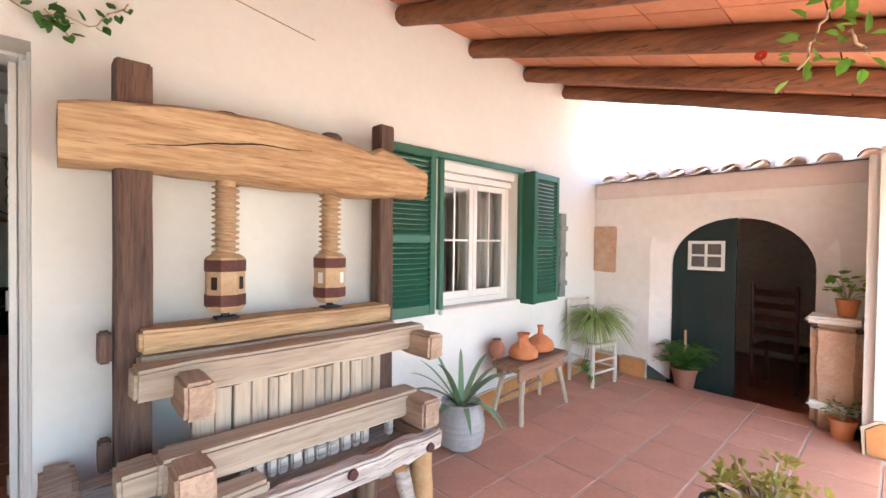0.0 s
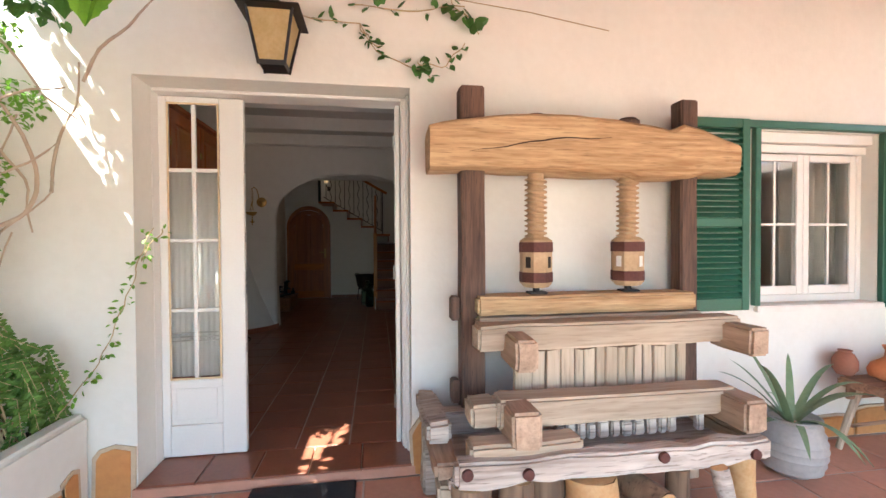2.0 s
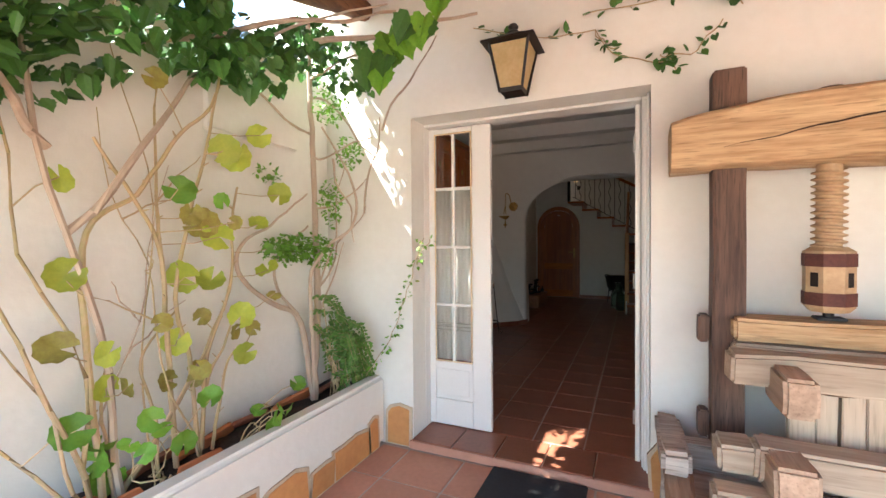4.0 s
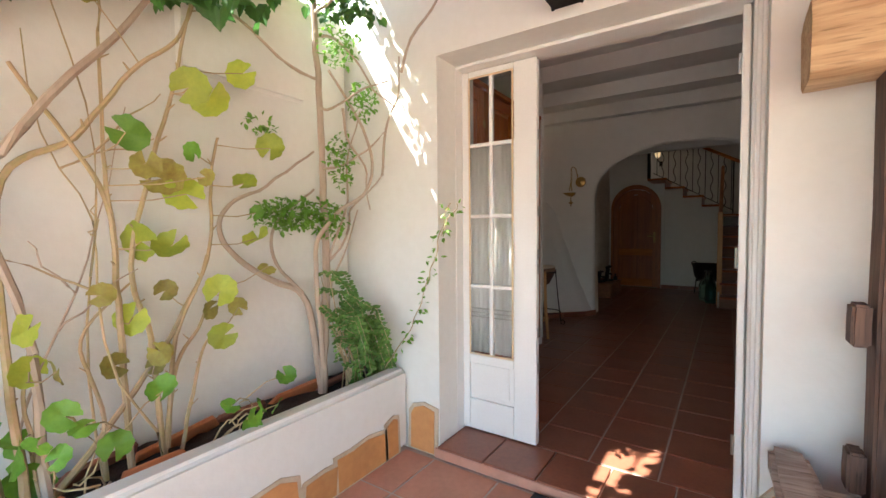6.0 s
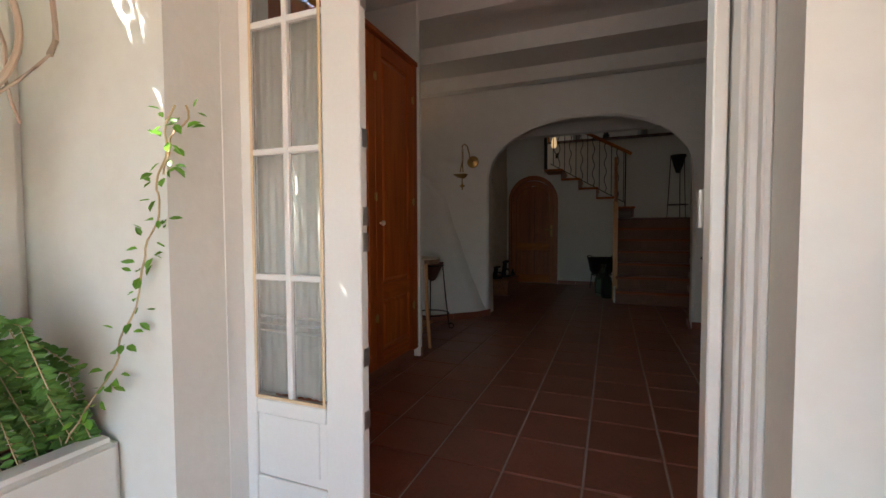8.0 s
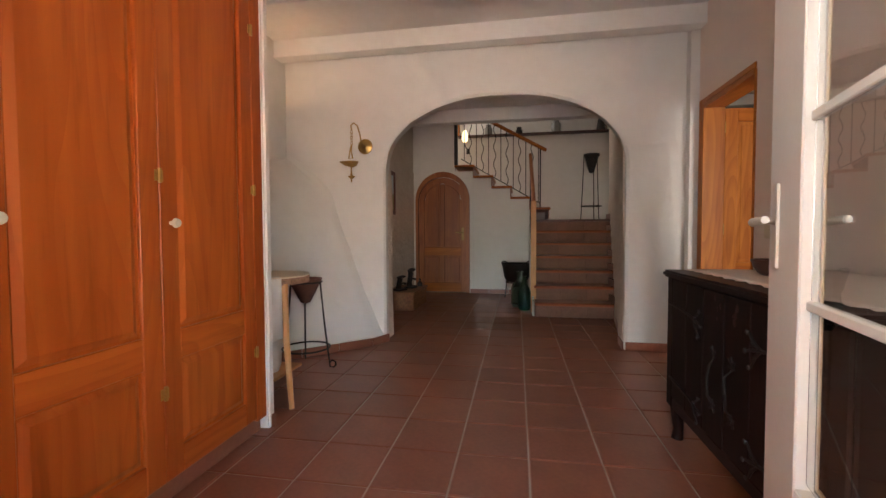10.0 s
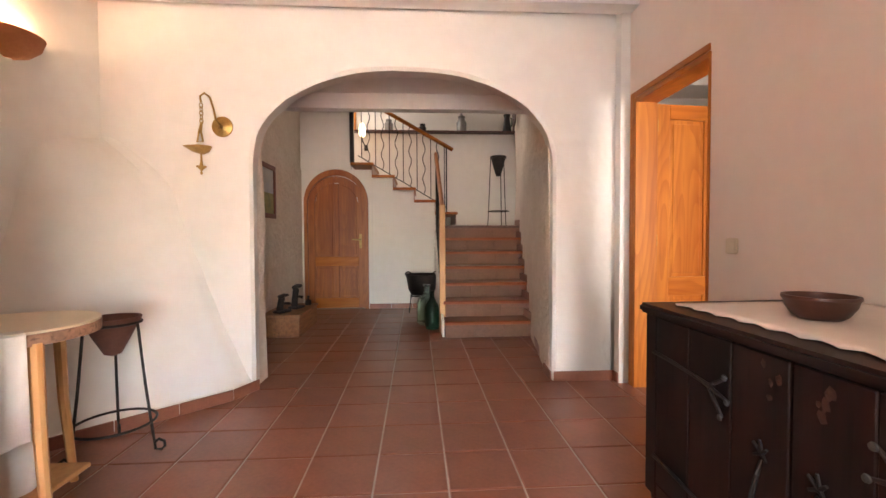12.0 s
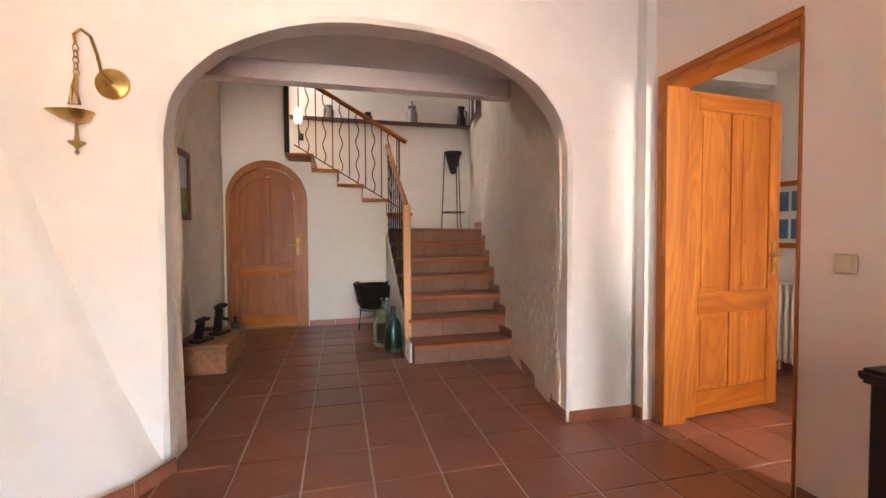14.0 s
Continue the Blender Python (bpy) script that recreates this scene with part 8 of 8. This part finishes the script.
part("bottom_bar", bm, IRON, rail, "", True)
YR = UNDER - 0.01
def up_line(x):
    return UP_Z + UP_RISE + (UP_X - UP_RUN * 0.5 - x) / UP_RUN * UP_RISE + 0.03
bm = bmesh.new()
tube(bm, [(0.43, YR, 2.44), (-1.05, YR, 3.27)], 0.030, 10)
part("handrail", bm, PINE_X, rail, "", True)
for k in range(13):
    x = 0.30 - 0.105 * k
    zb, zt = up_line(x) + 0.06, 2.44 + (0.43 - x) * 0.561 - 0.02
    bm = bmesh.new()
    tube(bm, [(x + (0.020 * math.sin(i * 0.785) if k % 2 else 0), YR, zb + (zt - zb) * i / 24) for i in range(25)], 0.0075, 6)
    part("baluster", bm, IRON, rail, "wavy black iron baluster" if k % 2 else "straight black iron baluster", True)
bm = bmesh.new()
tube(bm, [(0.33, YR, up_line(0.33) + 0.05), (-1.02, YR, up_line(-1.02) + 0.05)], 0.008, 6)
tube(bm, [(0.33, YR, UP_Z + UP_RISE), (0.33, YR, 2.49)], 0.012, 6)
part("bottom_bar", bm, IRON, rail, "", True)
# Added black strip that imitates the dark gap left of the upper railing.
bar("dark_gap_strip", (-1.135, -1.075, YR - 0.03, YR + 0.03, UP_Z + UP_RISE * 5 + 0.002, 3.4), IRON, rail, 0.005, label="black strip standing for the dark gap beside the railing")
bar("shelf_post", (-1.22, -1.165, BACK - 0.06, BACK - 0.002, 2.935, 3.6), PINE_Z, rail, 0.004, label="pine upright above the shelf")

# ---- the arched pine door in the hall ----
ad = pine_leaf("door_arched", 0.86, 2.02, "closed varnished pine door with an arched top", True, upright=SHADED_PINE)
ad.matrix_basis = pose(-1.785, UNDER + 0.02, 0.012)
lever(ad, 0.79, 0.0, 1.05, BRASS)
af = group_of("door_frame", (0, 0, 0), "arched varnished pine frame of the hall door", "door frame", kind="structure")
out, inn = arch_outline(-1.835, -0.87, 0, 1.63, 2.13, 24, 2.0), arch_outline(-1.783, -0.927, 0.0, 1.60, 2.040, 24, 2.0)
bm = bmesh.new()
for q in range(len(out) - 1):
    vs = [bm.verts.new((p[0], y, p[1])) for y in (UNDER - 0.025, UNDER + 0.06) for p in (out[q], out[q + 1], inn[q + 1], inn[q])]
    for f in ((0, 1, 2, 3), (7, 6, 5, 4), (0, 4, 5, 1), (2, 6, 7, 3)):
        bm.faces.new([vs[i] for i in f])
bmesh.ops.remove_doubles(bm, verts=bm.verts, dist=1e-4)
bmesh.ops.recalc_face_normals(bm, faces=bm.faces)
part("arched_jamb", bm, SHADED_PINE, af)

# ---- hall things ----
chest = group_of("wooden_chest", (-1.63, 8.88, 0), "low pine chest along the hall wall", "chest")
bar("body", (-0.22, 0.20, -0.41, 0.41, 0.002, 0.225), CHEST, chest, 0.006)
bar("lid", (-0.225, 0.215, -0.425, 0.425, 0.226, 0.255), CHEST, chest, 0.006)


def iron_press(at, h, turn, label):
    """A small cast-iron copying press: foot plate, leaning column, head block and a handle."""
    g = group_of("iron_press", at, label, "iron press", "iron tools on the chest", turn)
    bar("foot_plate", (-0.09, 0.09, -0.06, 0.06, 0.0, 0.03), IRON, g, 0.008)
    bm = bmesh.new()
    prism(bm, [(-0.075, 0.031), (-0.005, 0.031), (0.004, h * 0.45), (0.030, h * 0.80), (-0.030, h * 0.82), (-0.055, h * 0.45)], -0.028, 0.028)
    finish(bm, 0.008, 2)
    part("column", bm, IRON, g)
    bm = bmesh.new()
    prism(bm, [(-0.045, h * 0.80), (0.085, h * 0.86), (0.090, h * 0.95), (0.045, h), (-0.050, h * 0.92)], -0.034, 0.034)
    finish(bm, 0.010, 2)
    part("head_block", bm, IRON, g)
    bm = bmesh.new()
    tube(bm, [(0.0, 0.0, h * 0.42), (0.05, 0.0, h * 0.47), (0.115, 0.0, h * 0.40)], [0.012, 0.014, 0.018], 8)
    part("handle", bm, IRON, g, "", True)
    return g


iron_press((-1.66, 8.62, 0.256), 0.21, 62, "black cast-iron hand press on the chest")
iron_press((-1.58, 8.90, 0.256), 0.29, 70, "tall black cast-iron hand press on the chest")
wt = group_of("iron_weight", (-1.50, 9.14, 0.256), "small black iron weight on the chest", "weight", "iron tools on the chest")
bm = bmesh.new()
lathe(bm, [(0.036, 0), (0.04, 0.02), (0.034, 0.06), (0.014, 0.072), (0.012, 0.088), (0.02, 0.10), (0.012, 0.115), (0.002, 0.118)], 16)
part("body", bm, IRON, wt, "", True)

pic = group_of("framed_picture", (-1.845, 8.72, 1.64), "landscape picture in a dark red wooden frame", "picture")
bar("print", (0.0, 0.012, -0.20, 0.20, -0.02, 0.26), PICTURE_SKY, pic, 0, label="pale sky of the landscape print")
bar("print", (0.0, 0.012, -0.20, 0.20, -0.26, -0.0205), FIELD_PRINT, pic, 0, label="yellow-green field of the landscape print")
for d in ((-0.25, 0.25, -0.31, -0.255), (-0.25, 0.25, 0.255, 0.31), (-0.25, -0.195, -0.2545, 0.2545), (0.195, 0.25, -0.2545, 0.2545)):
    bar("frame", (-0.005, 0.028, *d), FRAME_RED, pic, 0.006)

cd = group_of("iron_cauldron", (-0.06, 9.98, 0), "black cauldron on a low iron tripod", "cauldron")
bm = bmesh.new()
lathe(bm, [(0.10, 0.245), (0.165, 0.262), (0.20, 0.33), (0.228, 0.50), (0.246, 0.545), (0.25, 0.556), (0.234, 0.556), (0.212, 0.50), (0.18, 0.32), (0.01, 0.275)], 30)
part("bowl", bm, IRON, cd, "", True)
for s in (-1, 1):
    bm = bmesh.new()
    tube(bm, [(s * 0.20 + 0.045 * math.cos(q), 0.0, 0.545 + 0.045 * math.sin(q)) for q in [k * math.pi / 8 for k in range(9)]], 0.009, 8)
    part("ear", bm, IRON, cd, "", True)
bm = bmesh.new()
tube(bm, [(0.17 * math.cos(k * math.pi / 12), 0.17 * math.sin(k * math.pi / 12), 0.245) for k in range(25)], 0.010, 6)
part("stand_ring", bm, IRON, cd, "", True)
for k in range(3):
    a = radians(200 + 120 * k)
    bm = bmesh.new()
    tube(bm, [(0.17 * math.cos(a), 0.17 * math.sin(a), 0.245), (0.20 * math.cos(a), 0.20 * math.sin(a), 0.0)], 0.010, 6)
    part("stand_leg", bm, IRON, cd, "", True)


def demijohn(at, r, h, label, glass=GREEN_GLASS):
    g = group_of("glass_demijohn", at, label, "bottle", "green bottles by the stairs")
    bm = bmesh.new()
    lathe(bm, [(r * 0.85, 0.0), (r, 0.03), (r, h * 0.52), (r * 0.8, h * 0.66), (r * 0.36, h * 0.76), (r * 0.28, h * 0.94), (r * 0.36, h * 0.95), (r * 0.36, h), (r * 0.22, h), (r * 0.22, h * 0.77), (r * 0.7, h * 0.64), (r * 0.93, h * 0.50), (r * 0.93, 0.05), (0.01, 0.03)], 28)
    part("body", bm, glass, g, "", True)
    return g


demijohn((0.045, 8.80, 0.002), 0.085, 0.46, "tall dark green glass demijohn on the floor")
demijohn((-0.01, 9.08, 0.002), 0.13, 0.50, "round pale grey-green glass demijohn on the floor", PALE_GLASS)

shf = group_of("wall_shelf", (0, 0, 0), "long thin dark shelf on the stairwell wall", "shelf")
bar("board", (-1.2, 1.60, BACK - 0.16, BACK - 0.001, 2.905, 2.93), CANE, shf, 0.003)
SHZ = 2.931


def vessel(x, profile, mat, label, handle=0.0, name="metal_jug"):
    g = group_of(name, (x, BACK - 0.08, SHZ), label, "vessel", "vessels on the shelf")
    bm = bmesh.new()
    lathe(bm, profile, 20)
    part("body", bm, mat, g, "", True)
    if handle:
        bm = bmesh.new()
        tube(bm, [(handle * 0.7, 0, 0.25), (handle * 1.5, 0, 0.23), (handle * 1.45, 0, 0.12), (handle * 0.95, 0, 0.06)], 0.009, 8)
        part("handle", bm, mat, g, "", True)
    return g


vessel(1.46, [(0.075, 0), (0.08, 0.02), (0.055, 0.16), (0.045, 0.24), (0.062, 0.30), (0.05, 0.295), (0.03, 0.2)], IRON, "black metal jug on the shelf", 0.06)
vessel(0.66, [(0.085, 0), (0.088, 0.15), (0.06, 0.19), (0.05, 0.22), (0.068, 0.25), (0.062, 0.26), (0.02, 0.28), (0.018, 0.32), (0.03, 0.33), (0.002, 0.34)], PEWTER, "dull pewter milk churn on the shelf", 0.0, "milk_churn")
vessel(-0.02, [(0.06, 0), (0.065, 0.06), (0.04, 0.09), (0.05, 0.12), (0.03, 0.115)], IRON, "small dark pot on the shelf", 0.0, "small_pot")
vessel(-0.60, [(0.07, 0), (0.075, 0.12), (0.05, 0.15), (0.052, 0.19), (0.03, 0.185)], PEWTER, "pewter can on the shelf", 0.0, "metal_can")

cone_stand((1.27, 10.98, RISE * 7 + 0.001), 1.20, 0.135, "tall thin iron stand with a black pointed pot on the landing", leg_r=0.008, pot_h=0.34, feet=False, turn=10, spread=1.35)
for k, (y, z) in enumerate(((10.55, 3.02), (10.15, 3.0))):
    g = group_of("framed_picture", (hall_right(y) - 0.075, y, z), "small dark framed picture on the stair wall", "picture", "pictures on the stair wall", turn=-10)
    bar("print", (-0.012, 0.0, -0.11, 0.11, -0.15, 0.15), PICTURE_SKY, g, 0)
    for d in ((-0.15, 0.15, -0.19, -0.145), (-0.15, 0.15, 0.145, 0.19), (-0.15, -0.105, -0.1445, 0.1445), (0.105, 0.15, -0.1445, 0.1445)):
        bar("frame", (-0.022, 0.004, *d), CANE, g, 0.004)
sl2 = group_of("stair_lamp", (-1.0, 10.72, 2.72), "lit small wall lamp beside the upper flight", "wall lamp")
bm = bmesh.new()
lathe(bm, [(0.03, 0.0), (0.05, 0.03), (0.055, 0.12), (0.03, 0.2), (0.01, 0.22)], 14)
part("shade", bm, BULB, sl2, "glowing glass shade", True)
bm = bmesh.new()
tube(bm, [(0, 0, 0.0), (0, 0, -0.05), (0, BACK - 10.74, -0.08)], 0.01, 8)
box(bm, -0.03, 0.03, BACK - 10.745, BACK - 10.722, -0.12, -0.02)
part("bracket", bm, IRON, sl2)

# ---- baseboards of fired tile ----
def baseboard(name, p0, p1, h=0.075, t=0.012):
    a, b = Vector(p0), Vector(p1)
    ln = (b - a).length
    g = group_of(name, (a.x, a.y, 0), "low terracotta tile baseboard", "baseboard", turn=math.degrees(math.atan2(b.y - a.y, b.x - a.x)), kind="structure")
    n = max(1, round(ln / 0.33))
    for k in range(n):
        bar("tile", (ln * k / n + 0.002, ln * (k + 1) / n - 0.002, -t, -0.0005, 0.001, h), TERRACOTTA_TILE, g, 0.003)
    return g


baseboard("baseboard", (-1.390, ARCH - 0.212, 0), (-1.292, ARCH - 0.005, 0))
baseboard("baseboard", (-2.33, 5.76, 0), (-1.388, ARCH - 0.214, 0))
baseboard("baseboard", (0.90, ARCH, 0), (1.375, ARCH, 0))
baseboard("baseboard", (0.900, HALL - 0.01, 0), (0.885, ARCH - 0.005, 0))
baseboard("baseboard", (1.375, ARCH, 0), (1.375, 6.80, 0))
baseboard("baseboard", (-1.36, 5.0, 0), (-1.36, 4.96, 0))
baseboard("baseboard", (-0.865, UNDER, 0), (0.13, UNDER, 0))
baseboard("baseboard", (hall_right(8.3) - 0.01, 8.29, 0), (0.925, HALL, 0), 0.09)
baseboard("baseboard", (-1.84, HALL + 0.3, 0), (-1.84, 8.4, 0))
baseboard("baseboard", (RIGHT, 5.92, 0), (RIGHT, 5.26, 0))
baseboard("baseboard", (3.345, 8.9, 0), (3.345, 5.0, 0))

# ---- floor tiles, piece by piece ----
def tile_mesh(w, h, thick=0.010, edge=0.004):
    bm = bmesh.new()
    a = [(-w / 2, -h / 2), (w / 2, -h / 2), (w / 2, h / 2), (-w / 2, h / 2)]
    low = [bm.verts.new((x, y, -thick)) for x, y in a]
    mid_ring = [bm.verts.new((x, y, -edge)) for x, y in a]
    top = [bm.verts.new((x - math.copysign(edge, x), y - math.copysign(edge, y), 0)) for x, y in a]
    bm.faces.new(top)
    for lo_r, hi_r in ((low, mid_ring), (mid_ring, top)):
        for i in range(4):
            bm.faces.new((lo_r[i], lo_r[(i + 1) % 4], hi_r[(i + 1) % 4], hi_r[i]))
    me = bpy.data.meshes.new("tile")
    bm.to_mesh(me)
    bm.free()
    return me


def lay(parent, mat, pitch_x, pitch_y, x_start, y_start, x_range, y_range, z, joint, keep, limit=300):
    full = tile_mesh(pitch_x - joint, pitch_y - joint)
    full.materials.append(mat)
    spots = []
    i0, i1 = math.floor((x_range[0] - x_start) / pitch_x), math.ceil((x_range[1] - x_start) / pitch_x)
    j0, j1 = math.floor((y_range[0] - y_start) / pitch_y), math.ceil((y_range[1] - y_start) / pitch_y)
    for j in range(j0, j1):
        for i in range(i0, i1):
            xa, xb = max(x_range[0], x_start + i * pitch_x), min(x_range[1], x_start + (i + 1) * pitch_x)
            ya, yb = max(y_range[0], y_start + j * pitch_y), min(y_range[1], y_start + (j + 1) * pitch_y)
            if xb - xa > 0.03 and yb - ya > 0.03 and keep((xa + xb) / 2, (ya + yb) / 2):
                spots.append((xa, xb, ya, yb))
    sizes = {}
    rng = random.Random(2)
    for xa, xb, ya, yb in spots[:limit]:
        w, h = round(xb - xa, 3), round(yb - ya, 3)
        if (w, h) not in sizes:
            sizes[w, h] = full if abs(w - pitch_x) < 0.002 and abs(h - pitch_y) < 0.002 else tile_mesh(w - joint, h - joint)
            if not sizes[w, h].materials:
                sizes[w, h].materials.append(mat)
        o = new("tile", sizes[w, h])
        o.parent = parent
        o.matrix_basis = pose((xa + xb) / 2, (ya + yb) / 2, z + rng.uniform(-0.0008, 0.0008), rng.uniform(-0.15, 0.15), rng.uniform(-0.15, 0.15), 0)
    rest = spots[limit:]
    if rest:
        bm = bmesh.new()
        for xa, xb, ya, yb in rest:
            box(bm, xa + joint / 2, xb - joint / 2, ya + joint / 2, yb - joint / 2, z - 0.01, z)
        o = part("tiles", bm, mat, parent)
        tagged(o, kind="stuff")


floor_ob, patio_ob = bpy.data.objects["floor"], bpy.data.objects["floor_patio"]
lay(floor_ob, TERRACOTTA_TILE, 0.3333, 0.3333, 0.0, 6.868, (LEFT, RIGHT + 0.0), (2.90, UNDER), 0.0, 0.008, lambda x, y: not (y < 4.9 and x < WX - 0.15) and not (x < -1.88 and y > 7.2) and not (x > 0.2 and y > 8.5), 300)
lay(floor_ob, TERRACOTTA_TILE, 0.3333, 0.3333, 0.0, 6.868, (RIGHT, 3.35), (5.6, 8.0), 0.0, 0.008, lambda x, y: True, 60)
lay(patio_ob, PATIO_TILE, 0.40, 0.40, 0.10, 2.60, (-1.315, END + 0.06), (-1.6, W - 0.036), P, 0.012, lambda x, y: not (x > 4.62 and y < 0.3), 300)
